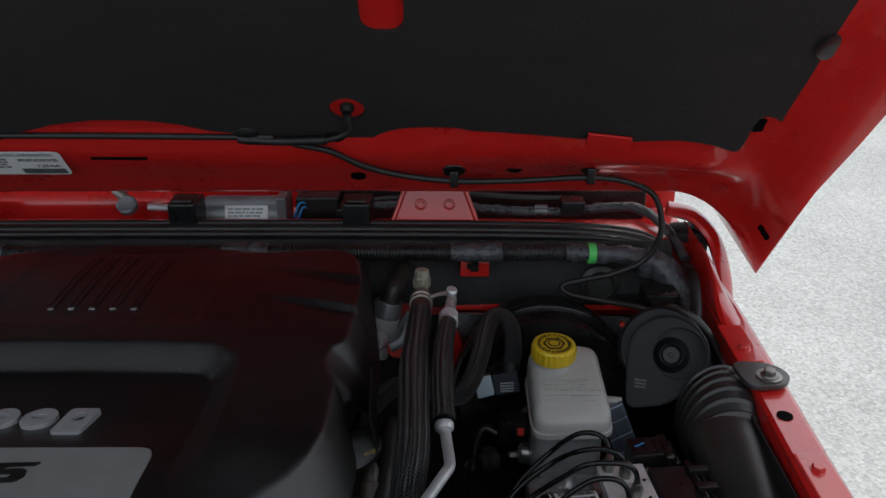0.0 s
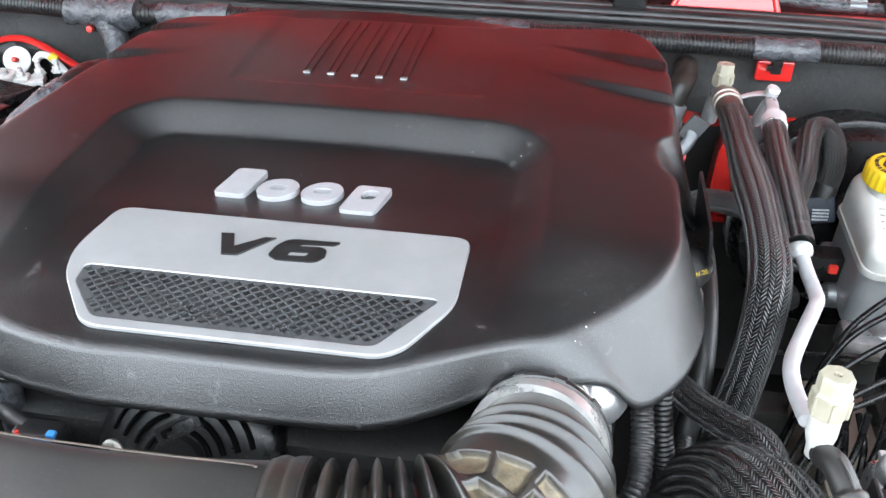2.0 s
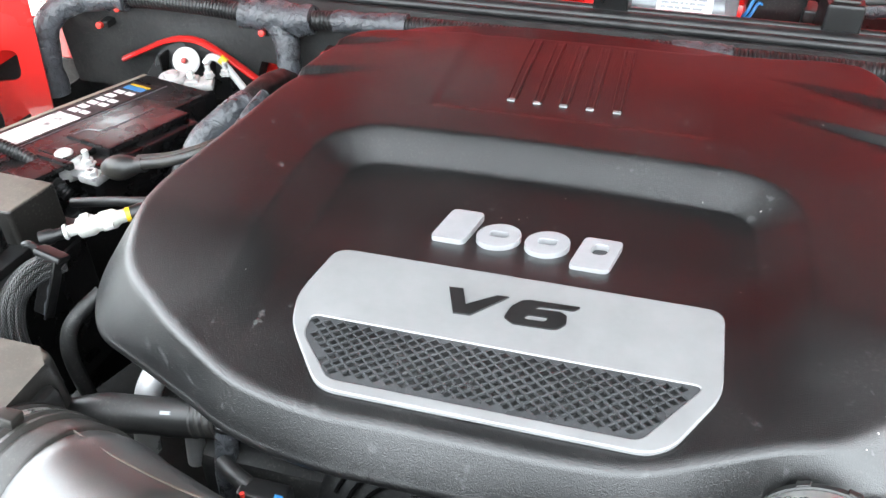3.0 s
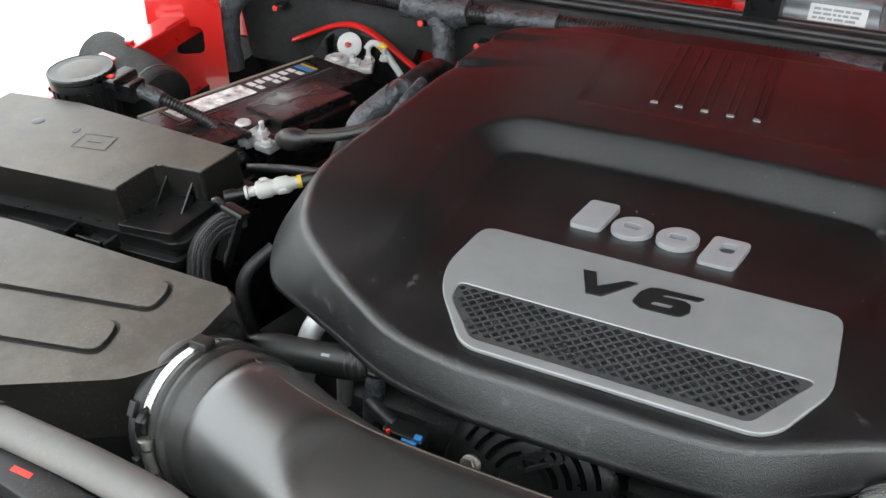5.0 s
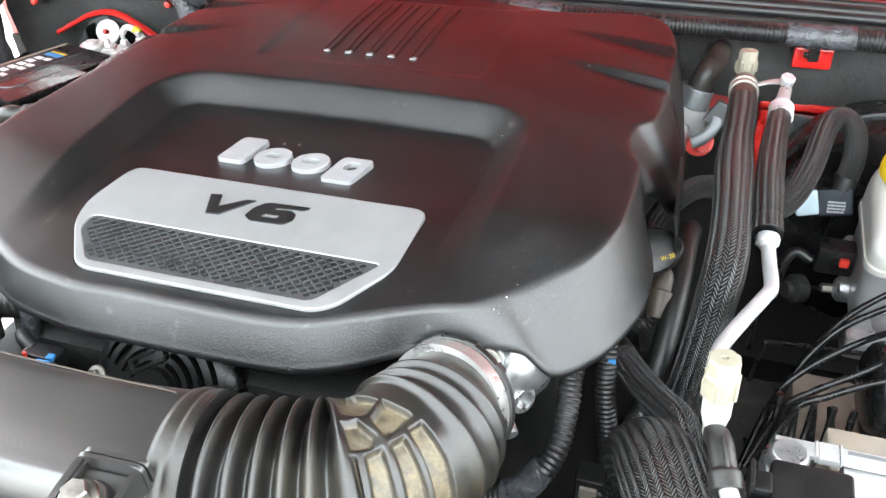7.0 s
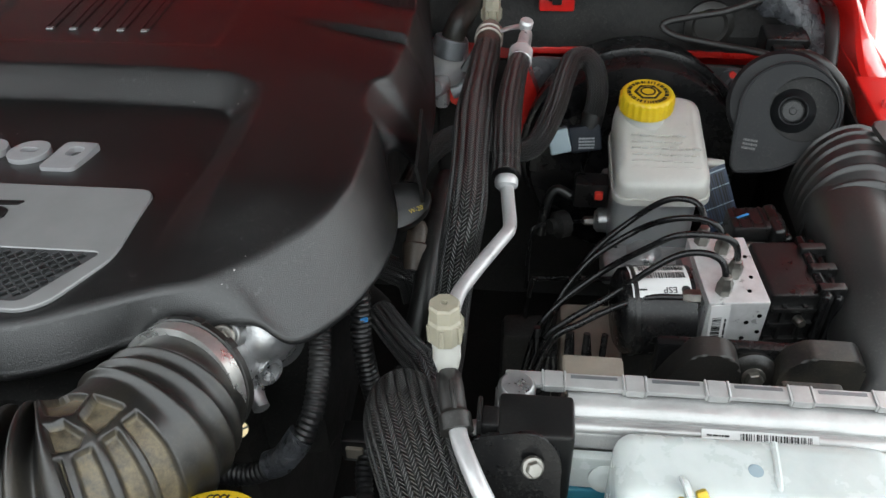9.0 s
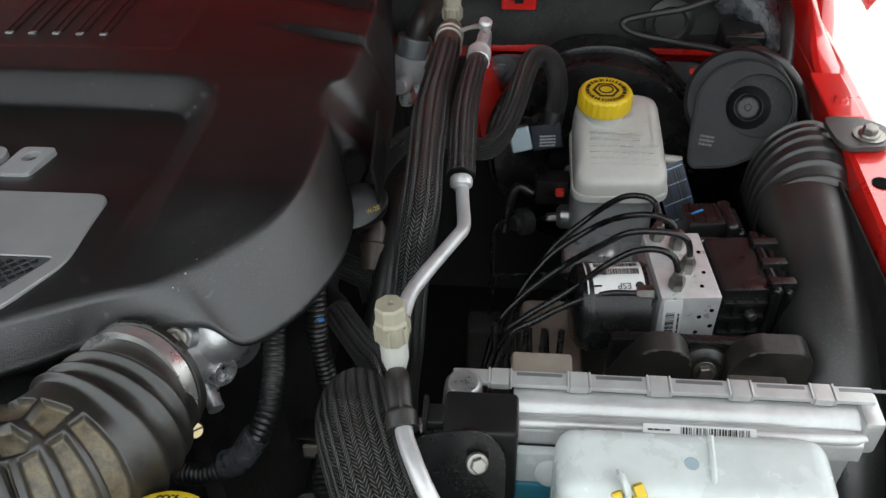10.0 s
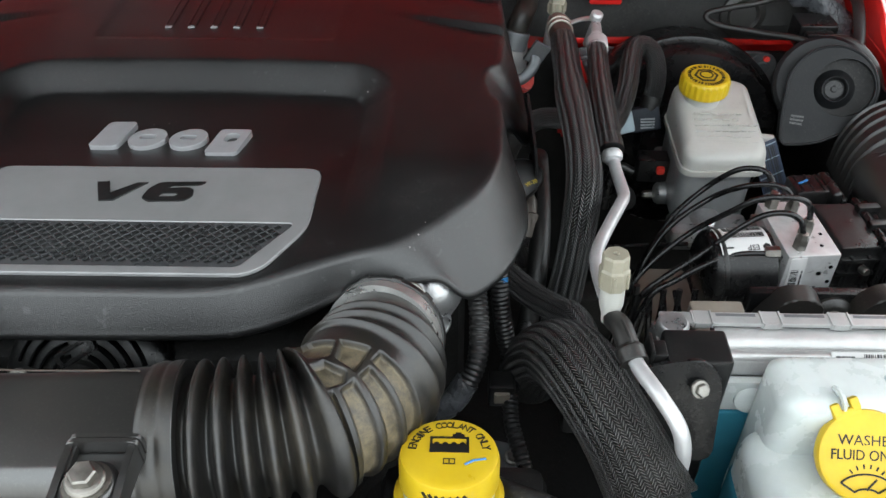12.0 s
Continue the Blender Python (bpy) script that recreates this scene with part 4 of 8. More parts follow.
        if on_skirt:
            # slightly bowed face from the rim up to the crease
            z = bz + 0.0022 + (z - bz - 0.0022) * (sk + 0.015 * np.sin(math.pi * sk))
            x, y = sx_, sy_
        verts.append(np.stack([x, y, z], 1))
    allv = np.concatenate(verts)
    rows = len(verts)
    b = bmesh.new()
    bv = [b.verts.new(p) for p in allv.tolist()]
    for r in range(rows - 1):
        o = r * na
        for i in range(na):
            j = (i + 1) % na
            b.faces.new((bv[o + i], bv[o + j], bv[o + na + j], bv[o + na + i]))
    b.faces.new([bv[(rows - 1) * na + i] for i in range(na)])
    return b


part("moulded_shell", cover_mesh(), COVER, cover, sharp=100)
FLOOR = 1.1090
# silver plate with a window for the grille
outer = rounded([(-0.538, 0.6115), (-0.5465, 0.556), (-0.5385, 0.527), (-0.501, 0.4775), (-0.304, 0.4785), (-0.290, 0.4875), (-0.2635, 0.534), (-0.2625, 0.6125)], 0.013, 5)
window = rounded([(-0.5285, 0.5385), (-0.5265, 0.5200), (-0.497, 0.4865), (-0.309, 0.4870), (-0.2745, 0.5385)], 0.006, 4)
pb = sheet(outer, [window], 1.104, FLOOR + 0.0066)
bmesh.ops.bevel(pb, geom=[e for e in pb.edges if all(abs(v.co.z - FLOOR - 0.0066) < 1e-6 for v in e.verts) and any(abs(f.normal.z) < 0.5 for f in e.link_faces)], offset=0.0013, segments=3, profile=0.5, affect="EDGES")
plate = part("plate", pb, PLATE, cover, "satin silver plate")
# ink-black frame paints the shadow at the plate's edge
part("plate_shadow", sheet([(x + (x + 0.403) * 0.010, y + (y - 0.54) * 0.02) for x, y in outer], [outer], 1.104, FLOOR + 0.0035), INK, cover, "thin black frame painted as the shadow gap round the plate")
# black sheet paints the deep shade seen through the lattice
part("grille_shade", prism(window, 1.1005, 1.1015), HOLLOW_SHADE, cover, "black sheet painted as the shade behind the grille")
# diamond lattice of the grille: one web with staggered holes
def inside(px, py, poly):
    return all((poly[(i + 1) % len(poly)][0] - x0) * (py - y0) - (poly[(i + 1) % len(poly)][1] - y0) * (px - x0) > 0 for i, (x0, y0) in enumerate(poly))


field = [(-0.5283, 0.5383), (-0.5262, 0.5202), (-0.4970, 0.4867), (-0.3090, 0.4872), (-0.2747, 0.5383)]
diamonds = []
SX, SY, HX, HY = 0.0091, 0.0081, 0.0037, 0.0032
for row in range(16):
    for col in range(32):
        cx, cy = -0.5285 + SX * (col + 0.5 * (row % 2)), 0.4895 + SY * 0.5 * row
        d = [(cx - HX, cy), (cx, cy - HY), (cx + HX, cy), (cx, cy + HY)]
        if all(inside(x, y, field) for x, y in d):
            diamonds.append(d)
part("grille_lattice", sheet(window, diamonds, 1.1122, FLOOR + 0.0057), WEB, cover, "dark grey diamond lattice grille", sharp=25)
# readable marking, black, standing proud of the plate
zt_ = FLOOR + 0.0066
vee = [(-0.4470, 0.5880), (-0.4370, 0.5890), (-0.4318, 0.5725), (-0.4130, 0.5878), (-0.4045, 0.5880), (-0.4262, 0.5636), (-0.4378, 0.5628)]
six = [(-0.3560, 0.5898), (-0.3600, 0.5852), (-0.3830, 0.5838), (-0.3868, 0.5803), (-0.3690, 0.5817), (-0.3640, 0.5790), (-0.3632, 0.5712), (-0.3680, 0.5648), (-0.3720, 0.5636), (-0.3975, 0.5626), (-0.4042, 0.5672), (-0.4015, 0.5790), (-0.3955, 0.5868), (-0.3900, 0.5886)]
part("marking", join(prism(vee[::-1], zt_ - 0.001, zt_ + 0.0012, 0.0004), sheet(rounded(six, 0.0016, 3), [rounded([(-0.3915, 0.5688), (-0.3770, 0.5694), (-0.3755, 0.5742), (-0.3895, 0.5738)], 0.0022, 4)], zt_ - 0.001, zt_ + 0.0012)), INK, cover, "black raised V6 marking")
# plain maker's badge shapes in satin chrome
z = FLOOR + 0.0005
def badge(outer, holes):
    b = sheet(outer, holes, z - 0.003, z + 0.0030)
    rim = [e for e in b.edges if all(abs(v.co.z - z - 0.0030) < 1e-6 for v in e.verts) and any(abs(f.normal.z) < 0.5 for f in e.link_faces)]
    bmesh.ops.bevel(b, geom=rim, offset=0.0006, segments=2, profile=0.5, affect="EDGES")
    part("badge_shape", b, BADGE, cover, "plain satin chrome badge shape")


def slanted(cx, cy, w, h, lean=0.22, r=0.005):
    return rounded([(cx + u * w / 2 + lean * v * h / 2, cy + v * h / 2) for u, v in ((-1, -1), (1, -1), (1, 1), (-1, 1))], r, 4)


badge(slanted(-0.4605, 0.6665, 0.026, 0.040), [])
for bx_ in (-0.4275, -0.3905):
    badge([(x + 0.2 * (y - 0.661), y) for x, y in circle(bx_, 0.661, 0.0165, 32, 0.0150)], [slanted(bx_, 0.6620, 0.014, 0.007, 0.2, 0.003)])
badge(slanted(-0.3535, 0.6570, 0.029, 0.038), [slanted(-0.3515, 0.6625, 0.012, 0.013, 0.2, 0.005)])
# outer web of the rear flank, past the slot above the oil filler
web = [[(-0.0700 - 0.085 * max(0.0, y - 0.70) ** 1.2 - dx, y, z_) for dx, z_ in ((0.0, 1.046), (0.0012, 1.066), (0.0040, 1.083 + 0.16 * (y - 0.70)))] for y in (0.700, 0.715, 0.735, 0.755, 0.775)]
part("flank_web", thick(strip(web), 0.0025), COVER, cover)
# bright chip at the foot of each slot
for i in range(5):
    x = -0.4575 + 0.0243 * i
    part("slot_chip", rbox(x - 0.0036, x + 0.0036, 0.8482, 0.8528, 1.1215, 1.1277, 0.0007), PLATE, cover, "small bright chip")

# five slim louvre strips run back from the chips
for i in range(5):
    x = -0.4575 + 0.0243 * i
    rows = []
    for k in range(25):
        y = 0.8535 + 0.150 * k / 24
        zt = 1.1263 - 0.006 * float(sstep(y, 0.90, 1.04)) - 0.0035 * abs((x + 0.405) / 0.30) ** 3 + 0.0016
        if y > 0.994:
            zt -= 0.004 * ((y - 0.994) / 0.012) ** 2
        hw_ = 0.0046 + 0.0008 * k / 24
        rows.append([(x - hw_ - 0.0012, y, zt - 0.0035), (x - hw_, y, zt), (x - hw_ + 0.0016, y, zt + 0.0002), (x - hw_ + 0.0026, y, zt - 0.0010), (x + hw_ - 0.0026, y, zt - 0.0010), (x + hw_ - 0.0016, y, zt + 0.0002), (x + hw_, y, zt), (x + hw_ + 0.0012, y, zt - 0.0035)])
    part("louvre_strip", strip(rows), COVER, cover, sharp=30)

# ---- engine below the cover ----
eng = thing("engine_block", "near-black mottled engine block and manifold below the cover", "engine", (-0.40, 0.75, 0.55))
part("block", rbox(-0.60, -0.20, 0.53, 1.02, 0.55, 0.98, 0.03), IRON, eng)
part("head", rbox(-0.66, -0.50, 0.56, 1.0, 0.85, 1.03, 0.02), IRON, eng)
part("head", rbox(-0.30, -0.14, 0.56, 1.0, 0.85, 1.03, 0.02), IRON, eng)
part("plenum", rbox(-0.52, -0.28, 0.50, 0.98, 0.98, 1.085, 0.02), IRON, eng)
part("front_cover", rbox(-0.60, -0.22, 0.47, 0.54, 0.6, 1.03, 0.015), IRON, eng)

# ---- intake: air cleaner box, duct, bellows, throttle body ----
box = thing("air_cleaner_box", "dusty black plastic air cleaner box with two raised pads", "air box", (-0.88, 0.42, 0.85))
lid = rounded([(-1.13, 0.24), (-0.82, 0.318), (-0.712, 0.374), (-0.692, 0.40), (-0.692, 0.486), (-0.93, 0.486), (-1.13, 0.47)], 0.014, 4)
part("lid", prism(lid, 1.030, 1.0905, 0.005, 3, taper=0.012), PLASTIC_DUST_SHEEN, box)
part("lower_shell", prism([(x * 0.985 - 0.012, y * 0.985 + 0.006) for x, y in lid], 0.80, 1.028), PLASTIC, box)
for (ax, ay), (bx, by) in (((-0.7460, 0.4545), (-1.02, 0.403)), ((-0.7530, 0.4015), (-1.02, 0.345))):
    d = Vector((bx - ax, by - ay)).normalized()
    s = Vector((-d.y, d.x)) * 0.0165
    a, b = Vector((ax, ay)), Vector((bx, by))
    part("raised_pad", prism(rounded([tuple(a - s), tuple(b - s), tuple(b + s), tuple(a + s)], 0.012, 6), 1.085, 1.0940, 0.0016), PLASTIC_DUST_SHEEN, box)
    # no groove is cut: a black sheet paints its shade
    part("pad_groove_shade", prism(rounded([tuple(a - s * 1.13 + d * -0.0022), tuple(b - s * 1.13), tuple(b + s * 1.13), tuple(a + s * 1.13 + d * -0.0022)], 0.013, 6), 1.085, 1.0908, 0.0), INK, box, "black sheet painted as shade in the pad groove")
part("outlet_shoulder", rbox(-0.700, -0.684, 0.352, 0.470, 0.95, 1.078, 0.010), PLASTIC, box)

duct = thing("intake_duct", "satin black moulded intake duct with ribbed rubber bellows", "intake duct", (-0.45, 0.36, 1.0))
PATH = [(-0.690, 0.409, 1.034), (-0.640, 0.398, 1.047), (-0.585, 0.376, 1.062), (-0.520, 0.356, 1.073), (-0.430, 0.352, 1.076), (-0.345, 0.357, 1.075), (-0.318, 0.360, 1.075)]


def duct_radius(s, d):
    return 0.0522 + 0.0026 * smooth01((s - 0.155) / 0.05) - 0.004 * smooth01((s - 0.12) / 0.2) + 0.0022 * math.sin(s * 7) + 0.002 * smooth01((s - 0.93) / 0.07)


tube = sweep(PATH, duct_radius, 90, 48, 1.0)
# flattened facet on the upper front of the duct
for v in tube.verts:
    # its left end is round, its edges soft
    run = math.hypot(max(0.0, -0.515 - v.co.x), 0.9 * (v.co.y - 0.358)) if v.co.x < -0.515 else 0.9 * abs(v.co.y - 0.358)
    q = smooth01((0.052 - run) / 0.020) * smooth01((-0.322 - v.co.x) / 0.020)
    n = Vector((0, -0.10, 0.995))
    h = (v.co - Vector((v.co.x, 0.354, 1.075))).dot(n)
    if h > 0.034:
        v.co -= n * (h - 0.034) * 0.88 * q
part("duct_tube", tube, DUCT, duct)
seam = [(-0.640, 0.424, 1.0955), (-0.585, 0.402, 1.1085), (-0.52, 0.388, 1.1135), (-0.43, 0.385, 1.1150), (-0.36, 0.386, 1.1155), (-0.347, 0.379, 1.1235)]
part("mould_seam", sweep(seam, 0.0007, 60, 6), BROWN, duct, "thin reddish mould seam")
# collar with rings and a worm clamp at the air box
cax = (Vector(PATH[1]) - Vector(PATH[0])).normalized()
c0 = Vector(PATH[0]) + cax * 0.012
part("collar", lathe([(0.050, -0.014), (0.0592, -0.013), (0.0598, -0.010), (0.0590, -0.005), (0.0560, -0.003), (0.0560, 0.010), (0.0588, 0.0115), (0.0590, 0.0150), (0.0560, 0.0170), (0.0558, 0.0190), (0.0582, 0.0205), (0.0582, 0.0240), (0.0552, 0.0265), (0.0548, 0.0300), (0.0562, 0.0310), (0.0558, 0.0500), (0.0535, 0.0530), (0.050, 0.056)], 72, axis(c0, cax)), RUBBER, duct)
cl = part("hose_clamp", lathe([(0.0562, 0.0002), (0.0580, 0.0002), (0.0580, 0.0090), (0.0562, 0.0090)], 72, axis(c0, cax)), BAND, duct, "bright steel worm clamp")
sc = Vector((-0.6830, 0.3495, 1.0500))
out = sc - c0 - cax * (sc - c0).dot(cax)
sa = math.atan2((axis(c0, cax).to_3x3().inverted() @ out).y, (axis(c0, cax).to_3x3().inverted() @ out).x)
for k in range(9):
    part("worm_slot", rbox(-0.0005, 0.0005, -0.0001, 0.0004, 0.0018, 0.0074, 0, m=axis(c0, cax) @ Matrix.Rotation(sa - math.pi / 2 + 0.10 + k * 0.040, 4, "Z") @ Matrix.Translation((0, 0.0580, 0)) @ Matrix.Rotation(0.35, 4, "Y")), INK, cl)
tang = cax.cross(out).normalized()
part("clamp_screw", place(lathe([(0.0060, -0.012), (0.0060, 0.006), (0.0040, 0.006), (0.0040, 0.0085), (0.0066, 0.0085), (0.0066, 0.0145), (0.0050, 0.0155)], 14), axis(sc, -tang if tang.z < 0 else tang)), STEEL, cl)
for a_ in (20, 62, 104):
    part("collar_lug", rbox(-0.006, 0.006, -0.001, 0.0035, -0.012, -0.004, 0.001, m=axis(c0, cax) @ Matrix.Rotation(radians(a_ + 30), 4, "Z") @ Matrix.Translation((0, 0.0588, 0))), RUBBER, duct)
part("collar_tab", rbox(-0.008, 0.008, -0.006, 0.006, 0.0, 0.008, 0.002, m=axis(c0 - cax * 0.002 + Vector((0, 0.012, 0.0575)), (0, 0.2, 1))), RUBBER, duct)

# bellows: seven deep ribs
BEL = [(-0.322, 0.3595, 1.075), (-0.295, 0.363, 1.075), (-0.268, 0.369, 1.0745), (-0.246, 0.3765, 1.074), (-0.235, 0.3835, 1.0735)]
part("cuff", sweep([(-0.340, 0.3575, 1.075), (-0.330, 0.3585, 1.075), (-0.319, 0.360, 1.075)], lambda s, d: 0.0530 + 0.0016 * smooth01(s / 0.25) - 0.0012 * math.exp(-((s - 0.55) / 0.10) ** 2), 40, 56), ELBOW, duct, "rubber cuff at the end of the bellows")
part("bellows", sweep(BEL, lambda s, d: 0.0540 - 0.0145 * (0.5 - 0.5 * math.copysign(abs(math.cos(2 * math.pi * s * 6.5)) ** 0.75, math.cos(2 * math.pi * s * 6.5))), 190, 56), ELBOW, duct, "black rubber bellows with dust in the folds")
# elbow to the throttle body
ELB = [(-0.240, 0.380, 1.0738), (-0.224, 0.393, 1.073), (-0.210, 0.417, 1.070), (-0.203, 0.446, 1.066), (-0.199, 0.477, 1.0605)]


def elbow_radius(s, d):
    r = 0.0500 - 0.0070 * smooth01((s - 0.40) / 0.5)
    for c, w, a in ((0.0, 0.05, 0.003), (0.47, 0.030, 0.0048), (0.595, 0.028, 0.0050), (0.715, 0.028, 0.0050)):
        r += a * math.exp(-((s - c) / w) ** 2)
    return r


# pressed panels on the outer bend and cells on the crown: share along the elbow, degrees from straight up
CELLS = [[(0.03, -44), (0.10, -48), (0.21, -38), (0.255, -16), (0.15, -8), (0.04, -14)], [(0.17, 0), (0.28, -10), (0.325, 12), (0.185, 16)], [(0.015, -2), (0.10, -3), (0.145, 13), (0.12, 19), (0.015, 17)],
         [(0.012, 25), (0.06, 25), (0.045, 60), (0.035, 165), (0.008, 165)], [(0.10, 25), (0.147, 24), (0.142, 60), (0.12, 165), (0.080, 165)],
         [(0.185, 24), (0.237, 24), (0.232, 60), (0.20, 165), (0.160, 165)], [(0.28, 22), (0.345, 22), (0.352, 50), (0.338, 90), (0.30, 165), (0.255, 165)]]


def cell_depth(s, deg):
    """How far a place lies inside a pressed cell, 0 on the ribs to 1 on the floor."""
    best = 0.0
    for cell in CELLS:
        pts = [(x * 0.1156, a * 0.00087) for x, a in cell]
        px_, py_ = s * 0.1156, deg * 0.00087
        if not (min(p[0] for p in pts) - 0.0012 < px_ < max(p[0] for p in pts) + 0.0012):
            continue
        d = 1.0
        area = sum(pts[i - 1][0] * pts[i][1] - pts[i][0] * pts[i - 1][1] for i in range(len(pts)))
        for i in range(len(pts)):
            (ax, ay), (bx, by) = pts[i - 1], pts[i]
            ln = math.hypot(bx - ax, by - ay)
            e = ((bx - ax) * (py_ - ay) - (by - ay) * (px_ - ax)) / ln * (1 if area > 0 else -1)
            d = min(d, e)
        best = max(best, smooth01((d + 0.0014) / 0.0017))
    return best


def elbow_mesh():
    b = sweep(ELB, elbow_radius, 200, 220)
    line, _ = spline(ELB, 200)
    b.verts.ensure_lookup_table()
    b.verts.index_update()
    dusty = b.verts.layers.float.new("dust")
    b.verts.ensure_lookup_table()
    for i in range(200):
        s = i / 199
        if s > 0.36:
            break
        t = (line[min(i + 1, 199)] - line[max(i - 1, 0)]).normalized()
        up = (Vector((0, 0, 1)) - t * t.z).normalized()
        side = t.cross(up)
        for k in range(220):
            v = b.verts[i * 220 + k]
            o = v.co - line[i]
            q = cell_depth(s, math.degrees(math.atan2(o.dot(side), o.dot(up))))
            if q > 0:
                v.co -= o.normalized() * 0.0048 * q
                v[dusty] = q ** 3
    return b


part("elbow", elbow_mesh(), ELBOW_CELLED, duct, "dusty rubber elbow with pressed tan-dusted cells", sharp=75)

# bolted stays of the duct
for k, (p, yaw) in enumerate((((-0.5095, 0.284, 1.140), -82), ((-0.3475, 0.2935, 1.131), 2))):
    m = Matrix.Translation(p) @ Matrix.Rotation(radians(yaw), 4, "Z")
    st = part("stay", rbox(-0.017, 0.017, -0.014, 0.024, -0.013, -0.006, 0.003, m=m), DUCT, duct, "moulded black stay with bolt")
    for dx in (-0.0178, 0.0178):
        part("flank", prism(rounded([(-0.032, -0.012), (0.025, -0.018), (0.025, 0.001), (0.004, 0.001), (-0.032, -0.003)], 0.003, 3), -0.0022, 0.0022, 0.001, m=m @ Matrix.Translation((dx, 0, 0)) @ Matrix.Rotation(radians(90), 4, "Z") @ Matrix.Rotation(radians(90), 4, "X")), DUCT, st)
    for y_, h_ in ((0.025, 0.003), (0.0300, 0.001)):
        part("fin", prism(rounded([(-0.021, -0.021), (0.021, -0.021), (0.021, h_), (-0.021, h_)], 0.006, 4), -0.0015, 0.0015, 0.0006, m=m @ Matrix.Translation((0, y_, 0)) @ Matrix.Rotation(radians(90), 4, "X")), DUCT, st)
    part("boss", lathe([(0.0180, -0.014), (0.0165, -0.002), (0.0140, 0.0006)], 28, m @ Matrix.Translation((0, -0.002, 0))), DUCT, st)
    for dx in (-0.0165, 0.0165):
        part("rib", rbox(dx - 0.0025, dx + 0.0025, 0.004, 0.026, -0.008, -0.001, 0.0015, m=m), DUCT, st)
    bolt(st, m @ Vector((0, -0.002, 0.005)), (0.05, -0.1, 1), 0.0135, STEEL, 12 + 30 * k)
    part("washer", lathe([(0.0135, 0), (0.0135, 0.002), (0.006, 0.0024)], 28, axis(m @ Vector((0, -0.002, 0.0)), (0, 0, 1))), STEEL, st)

tb = thing("throttle_body", "cast aluminium throttle body with worm clamp", "throttle body", (-0.17, 0.51, 1.0))
ta = Vector((0.22, 0.90, -0.36)).normalized()
t0 = Vector((-0.199, 0.477, 1.0605))
part("casting", lathe([(0.0395, -0.006), (0.0405, 0.000), (0.0400, 0.0035), (0.0360, 0.0085), (0.0300, 0.0150), (0.0280, 0.0300), (0.0280, 0.055)], 56, axis(t0, ta)), CAST, tb)
tc_ = part("hose_clamp", lathe([(0.0430, -0.0195), (0.0446, -0.0195), (0.0446, -0.0080), (0.0430, -0.0080)], 64, axis(t0, ta)), BAND, tb, "bright steel worm clamp")
part("cuff_lip", lathe([(0.0430, -0.0075), (0.0455, -0.0060), (0.0455, -0.0010), (0.0430, 0.001), (0.040, 0.0015)], 64, axis(t0, ta)), RUBBER, tb, "black rubber lip past the clamp")
for a_ in (-62, -28, 6, 40):
    part("lip_lug", rbox(-0.0040, 0.0040, 0.0435, 0.0464, -0.0055, 0.001, 0.0008, m=axis(t0, ta) @ Matrix.Rotation(radians(a_), 4, "Z")), RUBBER, tb)
sm_ = axis((-0.1760, 0.4735, 1.0120), (0.45, -0.62, 0.64))
ts = part("clamp_screw", lathe([(0.0048, -0.014), (0.0048, -0.003), (0.0035, -0.002), (0.0035, 0.000), (0.0058, 0.000), (0.0062, 0.001), (0.0062, 0.0045), (0.0054, 0.0055)], 20, sm_), BRASS, tc_, "brassy clamp screw")
part("slot", rbox(-0.0055, 0.0055, -0.0007, 0.0007, 0.0052, 0.0058, 0, m=sm_), INK, ts)
for k in range(7):
    part("worm_slot", rbox(-0.0005, 0.0005, 0.0443, 0.0449, -0.0175, -0.0100, 0, m=axis(t0, ta) @ Matrix.Rotation(radians(-128 + 4 * k), 4, "Z")), INK, tc_)
# vacuum port with an open mouth
pm = axis((-0.1570, 0.5060, 1.0370), (0.80, -0.55, 0.12))
pt = part("port", lathe([(0.0190, -0.040), (0.0165, -0.026), (0.0125, -0.016), (0.0110, -0.010), (0.0108, -0.001), (0.0100, 0.0), (0.0074, 0.0), (0.0068, -0.001), (0.0066, -0.014)], 36, pm), CAST, tb)
part("bore", lathe([(0.0066, -0.0100), (0.001, -0.0100)], 24, pm), HOLLOW_SHADE, pt, "black disc painted as shade in the open bore")
part("shoulder", lathe([(0.002, 0.027), (0.012, 0.025), (0.020, 0.019), (0.025, 0.009), (0.026, 0.0), (0.026, -0.05)], 32, axis((-0.168, 0.528, 1.058), (0.1, -0.6, 0.8))), CAST, tb)
# flange bolt on its lug, webs between lug and port
lw = Vector((-0.05, -0.80, 0.60)).normalized()
part("lug", lathe([(0.0150, -0.030), (0.0120, -0.010), (0.0108, -0.002), (0.0095, 0.0)], 28, axis((-0.1810, 0.4990, 1.0800), lw)), CAST, tb)
bolt(tb, Vector((-0.1810, 0.4990, 1.0800)) + lw * 0.0035, lw, 0.0105, STEEL, 15)
for a_, b_ in (((-0.176, 0.508, 1.072), (-0.164, 0.516, 1.044)), ((-0.150, 0.530, 1.070), (-0.158, 0.520, 1.042)), ((-0.172, 0.505, 1.018), (-0.164, 0.514, 1.032))):
    part("web", sweep([a_, tuple((Vector(a_) + Vector(b_)) / 2), b_], 0.0065, 16, 12, 0.55), CAST, tb)
part("nipple", lathe([(0.0085, -0.022), (0.0070, -0.004), (0.0062, 0.000), (0.0062, 0.008), (0.0045, 0.009)], 20, axis((-0.1680, 0.4960, 1.0180), (0.5, -0.7, -0.3))), CAST, tb)
bolt(tb, (-0.128, 0.548, 1.055), (0.2, -0.9, 0.4), 0.009, STEEL, 15)

